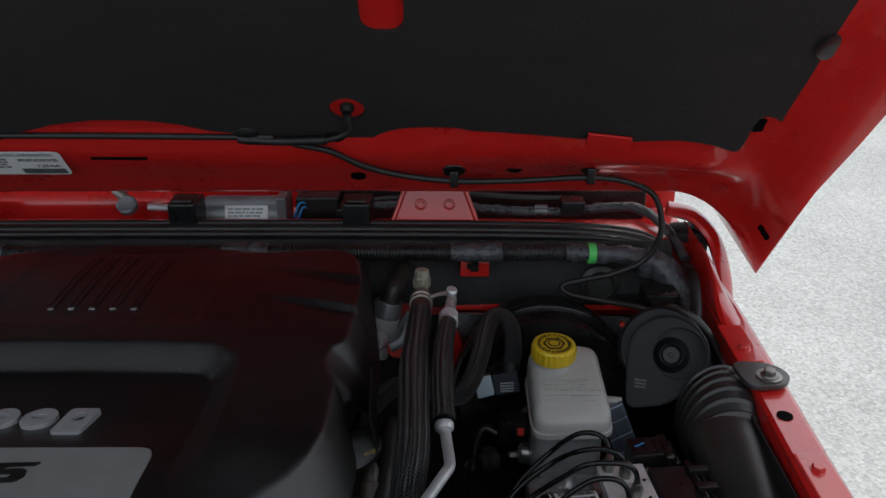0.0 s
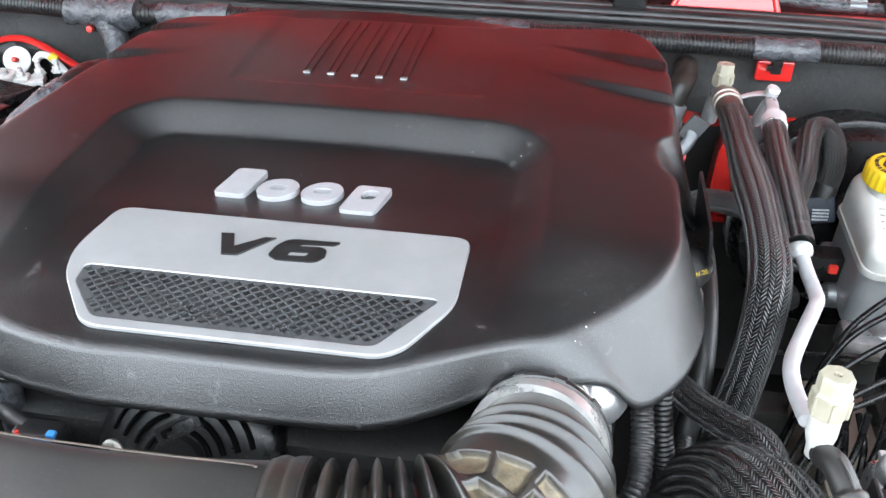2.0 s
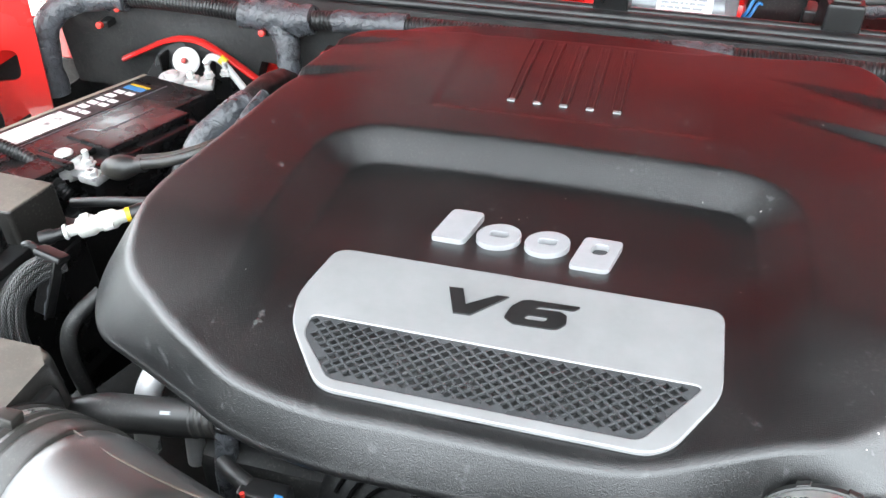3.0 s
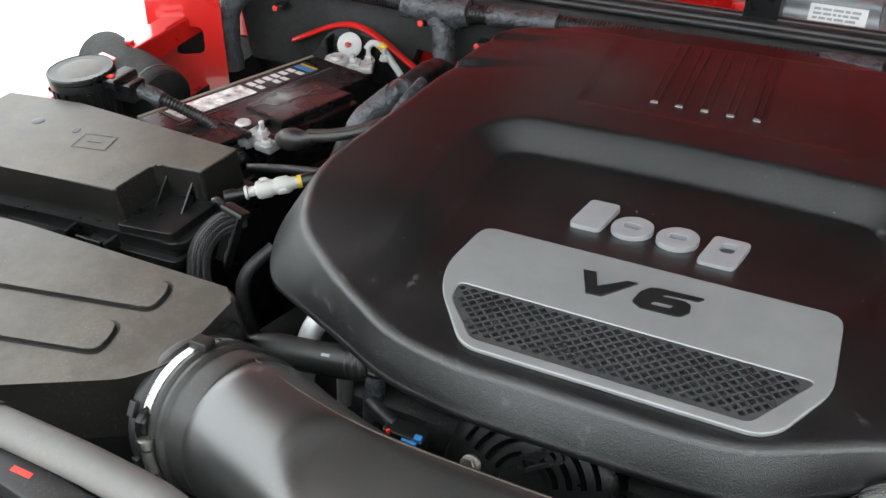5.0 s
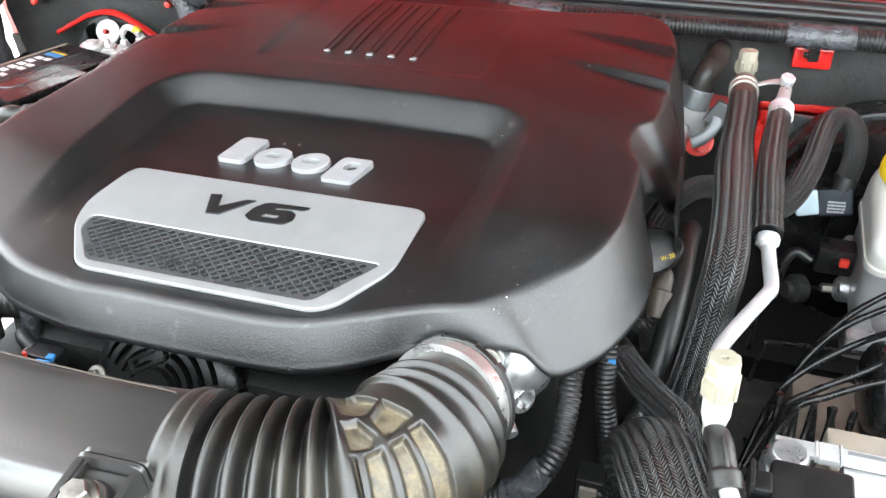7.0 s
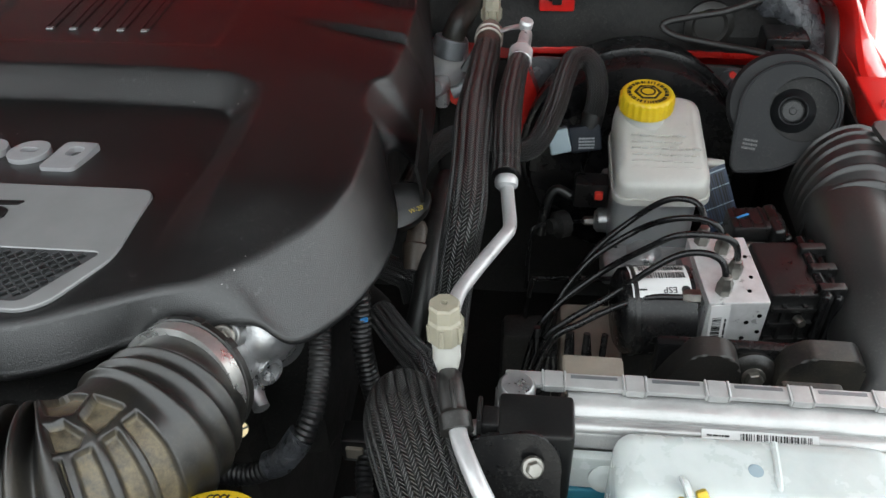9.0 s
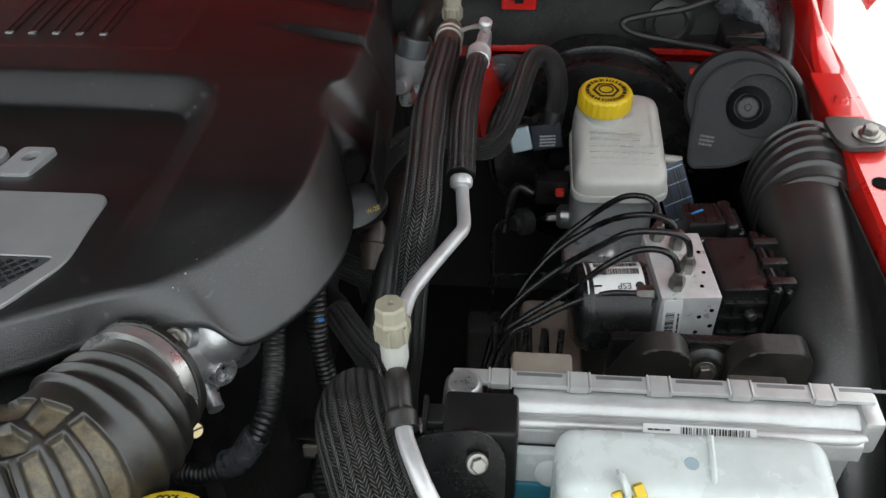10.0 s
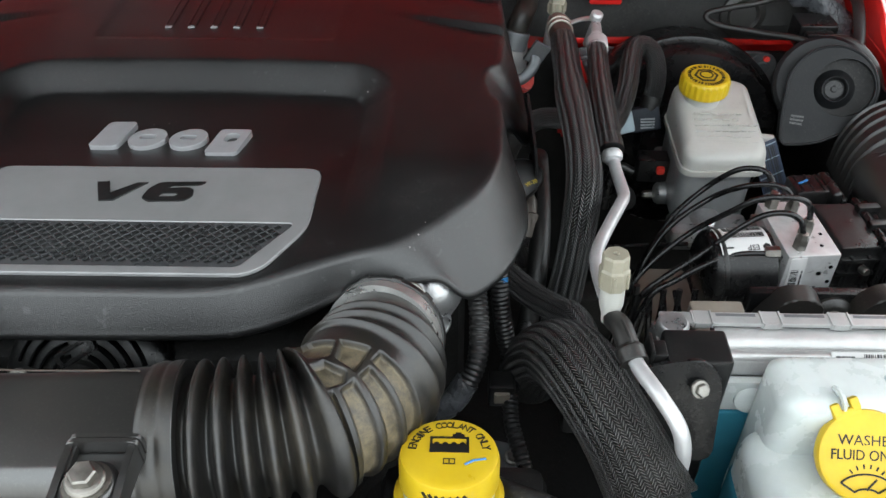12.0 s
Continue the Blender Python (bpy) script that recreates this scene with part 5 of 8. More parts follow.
# alternator behind the duct
alt = thing("alternator", "black slotted alternator housing with one bright bolt", "alternator", (-0.43, 0.48, 0.98))
AX = Vector((-0.06, -0.80, 0.60)).normalized()
am = axis((-0.440, 0.462, 1.012), AX)
part("housing", lathe([(0.072, -0.06), (0.072, -0.008), (0.066, 0.004), (0.050, 0.011), (0.020, 0.013), (0.018, 0.018), (0.004, 0.018)], 48, am), PLASTIC, alt)
for ring in (0.024, 0.034, 0.044, 0.054):
    for a0 in (20, 110, 200, 290):
        pts = [am @ Vector((ring * math.cos(radians(a0 + k * 9)), ring * math.sin(radians(a0 + k * 9)), 0.0142 - 0.0045 * ((ring - 0.03) / 0.025) ** 2)) for k in range(7)]
        part("vent_slot", sweep(pts, 0.0021, 20, 6, 0.6), HOLLOW_SHADE, alt, "black strip painted as shade of a vent slot")
bolt(alt, (-0.476, 0.437, 1.044), AX, 0.0095, STEEL, 10)
part("vent_window", sheet(rounded([(-0.016, -0.006), (0.016, -0.006), (0.016, 0.006), (-0.016, 0.006)], 0.003), [rounded([(-0.012, -0.003), (0.012, -0.003), (0.012, 0.003), (-0.012, 0.003)], 0.002)], 0, 0.006, axis((-0.428, 0.4475, 1.064), AX, 35)), PLASTIC, alt)

# hoses and pipes between box and cover
h = thing("coolant_hose", "black rubber coolant hose running under the engine cover", "hose", (-0.62, 0.49, 1.03))
part("hose", sweep([(-0.74, 0.470, 1.012), (-0.683, 0.480, 1.0345), (-0.650, 0.484, 1.0400), (-0.6135, 0.487, 1.0440), (-0.585, 0.491, 1.0490), (-0.555, 0.500, 1.0550)], lambda s, d: 0.0138 + 0.0004 * math.sin(s * 19), 60, 24), HOSE, h)
part("hose_cuff", sweep([(-0.600, 0.4888, 1.0463), (-0.592, 0.4898, 1.0478), (-0.583, 0.4913, 1.0495)], lambda s, d: 0.0143 + 0.0006 * math.cos(s * 19), 24, 24), RUBBER, h, "stepped rubber cuff")
part("print", rbox(-0.008, 0.008, -0.0012, 0.0012, 0, 0.0004, 0, m=axis((-0.6135, 0.4801, 1.0556), (0, -0.5, 0.87), 8)), GREYBOX, h, "worn pale print")
for k, pts in enumerate(([(-0.664, 0.503, 0.975), (-0.660, 0.509, 1.012), (-0.656, 0.521, 1.036), (-0.644, 0.545, 1.048), (-0.62, 0.58, 1.05)], [(-0.622, 0.503, 0.975), (-0.620, 0.509, 1.018), (-0.616, 0.522, 1.038), (-0.605, 0.545, 1.047), (-0.58, 0.58, 1.05)])):
    g = thing("metal_pipe", "bare aluminium pipe bending under the cover", "pipe", pts[0], "pipes under the cover")
    part("pipe", sweep(pts, 0.0098 - 0.0026 * k, 40, 18), ALU, g)
g = thing("taped_hose", "small hose wrapped in crinkled black tape", "hose", (-0.58, 0.48, 1.0))
part("wrapped_cable", lumpy([(-0.575, 0.486, 1.054), (-0.5755, 0.480, 1.034), (-0.576, 0.475, 1.012), (-0.576, 0.473, 0.985)], 0.0085, 0.12, 40, 16), TAPE, g)
part("tie", lathe([(0.0088, -0.002), (0.0096, -0.001), (0.0096, 0.001), (0.0088, 0.002)], 20, axis((-0.575, 0.4852, 1.0500), (0, 0.25, 0.97))), PLASTIC, g, "black cable tie")
g = thing("wire_connector", "black connector with blue lock tab beside the alternator", "connector", (-0.52, 0.45, 1.03))
part("plug", rbox(-0.546, -0.512, 0.436, 0.452, 1.036, 1.050, 0.003), PLASTIC, g)
part("boot", sweep([(-0.540, 0.446, 1.045), (-0.554, 0.452, 1.046), (-0.568, 0.462, 1.040)], 0.006, 20, 12), HOSE, g)
part("lock_tab", join(rbox(-0.529, -0.517, 0.4335, 0.4365, 1.046, 1.0485, 0.0006), rbox(-0.520, -0.514, 0.436, 0.441, 1.0475, 1.0520, 0.0006)), BLUE, g, "blue lock tab")
part("pin", lathe([(0.0016, 0), (0.0016, 0.004)], 10, axis((-0.540, 0.436, 1.048), (0, 0, 1))), REDPLASTIC, g, "red pin")

# big hose and plug at the very front corner
g = thing("front_hose", "thick grey-black hose along the front of the bay", "hose", (-0.63, 0.28, 1.1))
part("hose", sweep([(-0.80, 0.303, 1.100), (-0.71, 0.3005, 1.104), (-0.655, 0.2985, 1.104), (-0.605, 0.2935, 1.104), (-0.560, 0.277, 1.104), (-0.52, 0.250, 1.10)], 0.0125, 60, 20), GREYHOSE, g)
part("hose_sleeve", sweep([(-0.80, 0.303, 1.100), (-0.775, 0.3025, 1.1015), (-0.755, 0.302, 1.103)], 0.0135, 16, 20), HOSE, g)
g = thing("wire_plug", "black two-part wire plug with red mark", "connector", (-0.66, 0.265, 1.08))
part("shell", rbox(-0.048, 0.047, -0.012, 0.012, -0.011, 0.011, 0.003, m=Matrix.Translation((-0.700, 0.279, 1.088)) @ Matrix.Rotation(radians(-6), 4, "Z")), PLASTIC, g)
part("nose", sweep([(-0.656, 0.272, 1.088), (-0.635, 0.270, 1.089), (-0.612, 0.266, 1.09)], 0.012, 20, 16), HOSE, g)
part("mark", rbox(-0.008, 0.008, -0.002, 0.002, 0, 0.0006, 0, m=Matrix.Translation((-0.712, 0.281, 1.0990))), REDPLASTIC, g, "red inspection mark")
part("wire", sweep([(-0.618, 0.268, 1.092), (-0.590, 0.262, 1.094), (-0.56, 0.25, 1.095)], 0.0035, 20, 8), REDPLASTIC, g, "red wire")
part("wire", sweep([(-0.618, 0.264, 1.086), (-0.590, 0.256, 1.088), (-0.56, 0.243, 1.09)], 0.0035, 20, 8), surface("yellow_green_wire", (0.25, 0.30, 0.04), 0.4, var=0.1, bump=0.0), g, "yellow-green wire")

# ---- fuse box ----
fb = thing("fuse_box", "dusty black plastic fuse box with stepped lid", "fuse box", (-0.98, 0.62, 0.85))
lidp = [(-1.16, 0.545), (-0.990, 0.560), (-0.903, 0.568), (-0.899, 0.617), (-0.893, 0.622), (-0.846, 0.626), (-0.837, 0.678), (-1.06, 0.690), (-1.16, 0.680)]
part("lid", prism(rounded(lidp, 0.004, 3), 1.036, 1.0805, 0.0025, 3, taper=0.004), PLASTIC_DUST_SHEEN, fb)
part("lid_step", prism(rounded([(-0.905, 0.558), (-0.842, 0.566), (-0.835, 0.628), (-0.898, 0.624)], 0.005, 3), 1.030, 1.0460, 0.002), PLASTIC, fb)
part("lid_rim", prism(rounded([(-1.16, 0.538), (-0.990, 0.553), (-0.842, 0.561), (-0.830, 0.570), (-0.828, 0.684), (-1.06, 0.697), (-1.16, 0.688)], 0.006, 3), 1.030, 1.0375, 0.002), PLASTIC, fb)
for x in (-0.888, -0.856):
    part("step_fin", prism([(0, 0), (0.024, 0), (0, 0.022)], -0.0009, 0.0009, m=Matrix.Translation((x, 0.6215, 1.046)) @ Matrix.Rotation(radians(-90), 4, "Z") @ Matrix.Rotation(radians(90), 4, "X")), PLASTIC, fb)
body = [(-1.16, 0.535), (-0.985, 0.550), (-0.835, 0.558), (-0.828, 0.686), (-1.06, 0.700), (-1.16, 0.69)]
part("tray", prism(rounded([(x, y + (0.004 if y < 0.6 else 0)) for x, y in body], 0.008, 3), 0.88, 1.030, 0.002), PLASTIC, fb)
part("tray_flange", prism(rounded([(x * 1.0 + (0.004 if x > -1 else 0), y - (0.004 if y < 0.6 else -0.004)) for x, y in body], 0.008, 3), 1.016, 1.0225, 0.0015), PLASTIC, fb)
for x, y in ((-0.930, 0.5495), (-1.09, 0.536)):
    lt = part("latch", rbox(x - 0.024, x + 0.024, y - 0.010, y + 0.006, 1.004, 1.012, 0.002), PLASTIC, fb)
    for dx in (-0.026, 0.026):
        part("cheek", rbox(x + dx - 0.002, x + dx + 0.002, y - 0.010, y + 0.006, 0.998, 1.036, 0.001), PLASTIC, lt)
    part("tongue", rbox(x - 0.016, x + 0.016, y - 0.0085, y - 0.005, 1.010, 1.032, 0.001), PLASTIC, lt)
    part("pull", rbox(x - 0.012, x + 0.012, y - 0.013, y - 0.008, 1.018, 1.022, 0.001), PLASTIC, lt)
part("latch", sweep([(-0.886, 0.549, 0.998), (-0.882, 0.546, 1.008), (-0.866, 0.546, 1.010), (-0.852, 0.549, 1.004), (-0.850, 0.551, 0.994)], 0.0022, 24, 8), PLASTIC, fb)
for k in range(6):
    part("rib", rbox(-1.04 + 0.037 * k, -1.037 + 0.037 * k, 0.541 + 0.003 * k, 0.556, 0.93, 1.016, 0.001), PLASTIC, fb)
icon = Matrix.Translation((-0.985, 0.630, 1.0806)) @ Matrix.Rotation(radians(10), 4, "Z")
part("moulded_icon", place(join(sheet([(-0.02, -0.014), (0.02, -0.014), (0.02, 0.014), (-0.02, 0.014)], [[(-0.0185, -0.0125), (0.0185, -0.0125), (0.0185, 0.0125), (-0.0185, 0.0125)]], 0, 0.0005),
                                rbox(-0.010, 0.008, -0.001, 0.001, 0, 0.0005, 0), rbox(-0.036, -0.030, 0.012, 0.02, 0, 0.0005, 0)), icon), PLASTIC, fb)
part("screw_dimple", lathe([(0.008, 0), (0.006, 0.0008), (0.002, 0.0008)], 20, Matrix.Translation((-1.075, 0.640, 1.0802))), PLASTIC, fb)

# round valve housing on the fender, with its plug and loom
rv = thing("round_valve_housing", "black round valve housing with a grey lid on the fender", "valve", (-1.10, 0.735, 1.03))
part("body", lathe([(0.034, -0.055), (0.034, -0.012), (0.038, -0.010), (0.038, -0.001), (0.034, 0.0)], 40, Matrix.Translation((-1.100, 0.735, 1.090))), PLASTIC, rv)
part("lid", lathe([(0.0365, 0), (0.0365, 0.003), (0.034, 0.0045), (0.010, 0.006)], 40, Matrix.Translation((-1.100, 0.735, 1.090))), PLASTIC_DUST_SHEEN, rv, "dusty black lid")
part("lid_rim", lathe([(0.0350, 0.0), (0.0385, 0.0), (0.0385, 0.0045), (0.0365, 0.0055), (0.0350, 0.0045)], 48, Matrix.Translation((-1.100, 0.735, 1.0905))), PLASTIC, rv, "dark raised rim")
for k in range(8):
    part("side_rib", rbox(-0.0015, 0.0015, 0.033, 0.0375, -0.050, -0.012, 0.0008, m=Matrix.Translation((-1.100, 0.735, 1.090)) @ Matrix.Rotation(radians(120 + 22 * k), 4, "Z")), PLASTIC, rv)
part("plug", join(rbox(-1.075, -1.030, 0.735, 0.762, 1.062, 1.085, 0.003), rbox(-1.066, -1.045, 0.728, 0.768, 1.078, 1.091, 0.003)), PLASTIC, rv)
part("plug_lock", rbox(-1.064, -1.054, 0.735, 0.742, 1.0895, 1.093, 0.001), REDPLASTIC, rv, "red lock")
for k in range(5):
    part("tube_ring", lathe([(0.014, 0), (0.016, 0.003), (0.014, 0.006)], 18, axis((-1.075 + 0.006 * k, 0.708, 1.035 - 0.004 * k), (1, 0, -0.5))), PLASTIC, rv)
lm1 = thing("wire_loom", "corrugated loom from the valve to the battery", "wire loom", (-1.0, 0.77, 1.03))
part("loom", loom([(-1.034, 0.750, 1.072), (-1.010, 0.757, 1.064), (-0.975, 0.765, 1.048), (-0.94, 0.764, 1.035), (-0.90, 0.755, 1.005)], 0.0075), LOOM, lm1)
part("loom_end", lumpy([(-1.040, 0.750, 1.074), (-1.025, 0.753, 1.070), (-1.008, 0.757, 1.063)], 0.009, 0.15, 24, 14), TAPE, lm1)
br = thing("blower_drum", "dusty black plastic drum on the fender beside the battery", "drum", (-1.14, 0.85, 0.97))
dm = axis((-1.140, 0.868, 0.998), (0.90, -0.32, -0.05)) @ Matrix.Diagonal((0.88, 0.88, 1, 1))
part("drum", lathe([(0.046, -0.12), (0.047, 0.030), (0.0455, 0.038), (0.042, 0.0425), (0.031, 0.045), (0.01, 0.046)], 48, dm), IRON, br)
part("end_seam", lathe([(0.0468, 0.020), (0.0478, 0.021), (0.0478, 0.024), (0.0468, 0.025)], 48, dm), PLASTIC, br)
for k in range(6):
    part("bellows_ring", lathe([(0.026, 0.0), (0.030, 0.003), (0.030, 0.005), (0.026, 0.008)], 32, axis((-1.065 - 0.004 * k, 0.765 + 0.009 * k, 1.020 - 0.003 * k), (-0.4, 0.9, -0.25))), PLASTIC, br)

# ---- battery ----
bat = thing("battery", "black car battery with worn white label strip", "battery", (-0.93, 0.87, 0.83))
U = Vector((0.2176, 0.966, -0.115)).normalized()
V = Vector((0.975, -0.2193, 0.0)).normalized()
W = U.cross(V)
if W.z < 0:
    W = -W
BM = Matrix.Translation((-1.040, 0.738, 1.042)) @ Matrix((V, U, W)).transposed().to_4x4()
BL, BW = 0.300, 0.158
part("case", rbox(0.0, BW, 0.0, BL, -0.20, -0.040, 0.006, m=BM), BLACKPAINT, bat)
part("case_top", rbox(0.0, BW - 0.038, 0.0, BL, -0.045, 0.0, 0.005, m=BM), BLACKPAINT, bat)
part("case_shoulder", rbox(BW - 0.040, BW, 0.075, BL - 0.075, -0.045, -0.002, 0.005, m=BM), BLACKPAINT, bat)
part("case_ridge", rbox(BW - 0.046, BW - 0.040, 0.004, BL - 0.004, -0.002, 0.0035, 0.001, m=BM), BLACKPAINT, bat)
part("vent_cover", rbox(BW - 0.075, BW - 0.010, 0.098, BL - 0.080, -0.003, 0.008, 0.003, m=BM), BLACKPAINT, bat)
part("vent_step", rbox(BW - 0.075, BW - 0.030, 0.062, 0.100, -0.003, 0.005, 0.002, m=BM), BLACKPAINT, bat)
part("cover_line", sweep([BM @ Vector(q) for q in ((BW - 0.068, 0.104, 0.0082), (BW - 0.066, 0.120, 0.0082), (BW - 0.052, 0.128, 0.0082), (BW - 0.048, 0.150, 0.0082), (BW - 0.050, 0.205, 0.0082))], 0.0007, 50, 6), GREYBOX, bat, "fine pale score line")
part("grip_recess", rbox(BW - 0.060, BW - 0.024, 0.012, 0.052, -0.002, 0.0035, 0.0015, m=BM), BLACKPAINT, bat)
part("grip_bar", rbox(BW - 0.066, BW - 0.018, 0.052, 0.060, -0.002, 0.006, 0.002, m=BM), BLACKPAINT, bat)
part("edge_dust", rbox(0.0005, 0.0065, 0.004, BL - 0.004, -0.003, 0.0006, 0.0002, m=BM), TAN, bat, "dusty pale edge of the case")
part("label_strip", rbox(0.010, 0.052, 0.028, BL - 0.03, -0.001, 0.0009, 0, m=BM), INK, bat, "dark label strip")
part("label_patch", rbox(0.014, 0.048, 0.034, 0.150, 0.0004, 0.0013, 0, m=BM), WORN, bat, "worn grey-white patch of the label")
for k in range(6):
    part("label_bar", rbox(0.017, 0.030, 0.158 + 0.014 * k, 0.167 + 0.014 * k, 0.0004, 0.0013, 0, m=BM), PAPER, bat, "white print bar")
    if k not in (1, 4):
        part("label_bar", rbox(0.033, 0.045, 0.160 + 0.014 * k, 0.168 + 0.014 * k, 0.0004, 0.0013, 0, m=BM), PAPER, bat, "white print bar")
part("label_colour", rbox(0.016, 0.046, 0.245, 0.256, 0.0004, 0.0013, 0, m=BM), BLUE, bat, "blue print patch")
part("label_tip", rbox(0.016, 0.046, 0.2575, 0.262, 0.0004, 0.0013, 0, m=BM), YELLOW, bat, "yellow print line")
part("edge_line", rbox(0.054, 0.0553, 0.02, BL - 0.02, -0.001, 0.0007, 0, m=BM), GREYBOX, bat, "fine pale line")
tray = thing("battery_tray", "black plastic tray below the battery", "tray", (-0.93, 0.87, 0.8))
part("tray", rbox(-0.015, BW + 0.03, -0.015, BL + 0.03, -0.23, -0.19, 0.006, m=BM), PLASTIC, tray)
part("wall", rbox(BW + 0.012, BW + 0.018, 0.0, BL, -0.21, -0.05, 0.002, m=BM), PLASTIC, tray)


def terminal(name, label, loc, yaw, posts):
    t = thing(name, label, "battery terminal", loc, "battery terminals")
    m = Matrix.Translation(loc) @ Matrix.Rotation(radians(yaw), 4, "Z")
    part("clamp_ring", join(lathe([(0.0185, -0.012), (0.0185, 0.004), (0.0165, 0.007), (0.0125, 0.007)], 28, m @ Matrix.Translation((0, 0, 0.0))), rbox(0.010, 0.034, -0.011, 0.011, -0.010, 0.002, 0.003, m=m), rbox(0.026, 0.052, -0.015, 0.013, -0.012, -0.002, 0.003, m=m)), LEAD, t)
    part("post", lathe([(0.0105, -0.02), (0.0095, 0.010), (0.008, 0.0115)], 24, m), LEAD, t)
    for k, (px, py, ph) in enumerate(posts):
        b = part("stud", lathe([(0.0035, 0), (0.0035, ph), (0.0025, ph + 0.001)], 10, m @ Matrix.Translation((px, py, -0.002))), LEAD, t)
        part("nut", lathe([(0.0085, 0), (0.0085, 0.002), (0.0062, 0.002), (0.0062, 0.007), (0.0052, 0.008)], 6, m @ Matrix.Translation((px, py, -0.001))), LEAD, b)
    return t


terminal("battery_terminal", "grey cast battery clamp with studs and black cable", (-0.914, 0.781, 1.030), -8, ((0.026, 0.004, 0.018), (0.046, -0.012, 0.008)))
terminal("battery_terminal", "grey cast battery clamp with three studs by the firewall", (-0.944, 1.040, 0.996), 22, ((0.024, 0.0, 0.014), (0.046, 0.006, 0.018), (0.068, 0.010, 0.018)))
bc = thing("battery_cable", "pair of dusty grey battery cables with rubber boot", "cable", (-0.80, 0.77, 1.05))
part("boot", sweep([(-0.852, 0.766, 1.040), (-0.83, 0.760, 1.048), (-0.805, 0.763, 1.054)], lambda s, d: 0.008 + 0.005 * math.sin(math.pi * min(1, s * 1.2)), 24, 18), RUBBER_DUSTY, bc, "dusty grey rubber boot")
for k in range(2):
    o = 0.008 * (k - 0.5)
    part("cable", sweep([(-0.812, 0.763 + o * 0.5, 1.055 + o * 0.3), (-0.778, 0.766 + o, 1.062), (-0.745, 0.775 + o, 1.072), (-0.722, 0.800 + o * 0.4, 1.078), (-0.724, 0.835, 1.076)], 0.0055, 40, 12), RUBBER_DUSTY, bc)
tp = thing("taped_cable", "thick cable bundle wrapped in crinkled tape beside the cover", "cable", (-0.76, 0.88, 1.04))
part("sheath", sweep([(-0.805, 0.795, 0.985), (-0.795, 0.818, 1.020), (-0.786, 0.831, 1.036)], 0.0135, 24, 20), RUBBER_DUSTY, tp, "smooth grey-black cable sheath")
part("wrapped_cable", lumpy([(-0.788, 0.828, 1.032), (-0.778, 0.842, 1.048), (-0.757, 0.866, 1.064), (-0.748, 0.885, 1.068)], 0.0155, 0.22, 50, 22), TAPE, tp)
part("loom", lumpy([(-0.749, 0.882, 1.067), (-0.746, 0.905, 1.070), (-0.745, 0.95, 1.062), (-0.75, 0.99, 1.04)], 0.0135, 0.10, 40, 18), HOSE, tp, "black cable beyond the tape")
part("wrapped_cable", lumpy([(-0.738, 0.835, 1.06), (-0.730, 0.855, 1.074), (-0.726, 0.880, 1.080)], 0.008, 0.25, 30, 14, 3.0), TAPE, tp)

# mounting plate behind the battery: black bracket, white fender washer
bk = thing("firewall_bracket", "black bracket with white plastic retainer behind the battery", "bracket", (-0.95, 1.11, 0.98))
part("bracket", prism(rounded([(-0.085, -0.05), (0.085, -0.05), (0.045, 0.012), (0.012, 0.03), (-0.012, 0.03), (-0.045, 0.012)], 0.01, 3), 0, 0.006, 0.002, m=axis((-0.955, 1.112, 0.990), (0.1, -0.95, 0.3))), PLASTIC, bk)
for dx in (-0.034, 0.034):
    part("rib", rbox(-0.955 + dx - 0.002, -0.955 + dx + 0.002, 1.085, 1.115, 0.955, 1.005, 0.001), PLASTIC, bk)
part("retainer", lathe([(0.0185, 0), (0.0185, 0.002), (0.0165, 0.0035), (0.007, 0.004)], 32, axis((-0.951, 1.090, 1.000), (0.25, -0.85, 0.45))), WHITE, bk, "white round retainer")
part("stud", lathe([(0.0038, 0), (0.0038, 0.010), (0.0022, 0.012)], 12, axis((-0.951, 1.088, 1.001), (0.25, -0.85, 0.45))), REDPLASTIC, bk, "red stud")
g = thing("vent_tube", "short pale vent tube with yellow end", "tube", (-0.89, 1.08, 1.0))
part("tube", sweep([(-0.912, 1.072, 1.008), (-0.905, 1.078, 1.016), (-0.893, 1.080, 1.012), (-0.875, 1.078, 0.992), (-0.86, 1.075, 0.975)], 0.005, 30, 12), WHITE, g)
part("end", sweep([(-0.893, 1.080, 1.015), (-0.885, 1.080, 1.009)], 0.0062, 8, 12), YELLOW, g, "yellow end")

# purge valve: white body, black plugs, yellow rings
pv = thing("purge_valve", "white plastic purge valve with black plugs and yellow rings", "valve", (-0.76, 0.62, 1.07))
PD = Vector((0.80, 0.58, 0.10)).normalized()
pm = axis((-0.792, 0.632, 1.068), PD)
part("body", lathe([(0.0050, -0.004), (0.0050, 0.004), (0.0088, 0.006), (0.0094, 0.009), (0.0094, 0.018), (0.0076, 0.021), (0.0076, 0.024), (0.0088, 0.026), (0.0088, 0.036), (0.0062, 0.040), (0.0058, 0.046)], 28, pm), MILK, pv)
part("lug", join(rbox(-0.0025, 0.0025, 0.007, 0.0125, 0.010, 0.018, 0.0015, m=pm), rbox(-0.0125, -0.007, -0.0025, 0.0025, 0.026, 0.035, 0.0015, m=pm)), MILK, pv)
part("seal", lathe([(0.0055, -0.0065), (0.0068, -0.0060), (0.0068, -0.0035), (0.0055, -0.003)], 20, pm), WHITE, pv, "white seal ring")
part("ring", lathe([(0.0066, 0.046), (0.0066, 0.050), (0.005, 0.050)], 20, pm), YELLOW, pv, "yellow ring")
part("plug", lathe([(0.0066, 0.050), (0.0074, 0.066), (0.006, 0.074), (0.005, 0.082)], 18, pm), PLASTIC, pv)
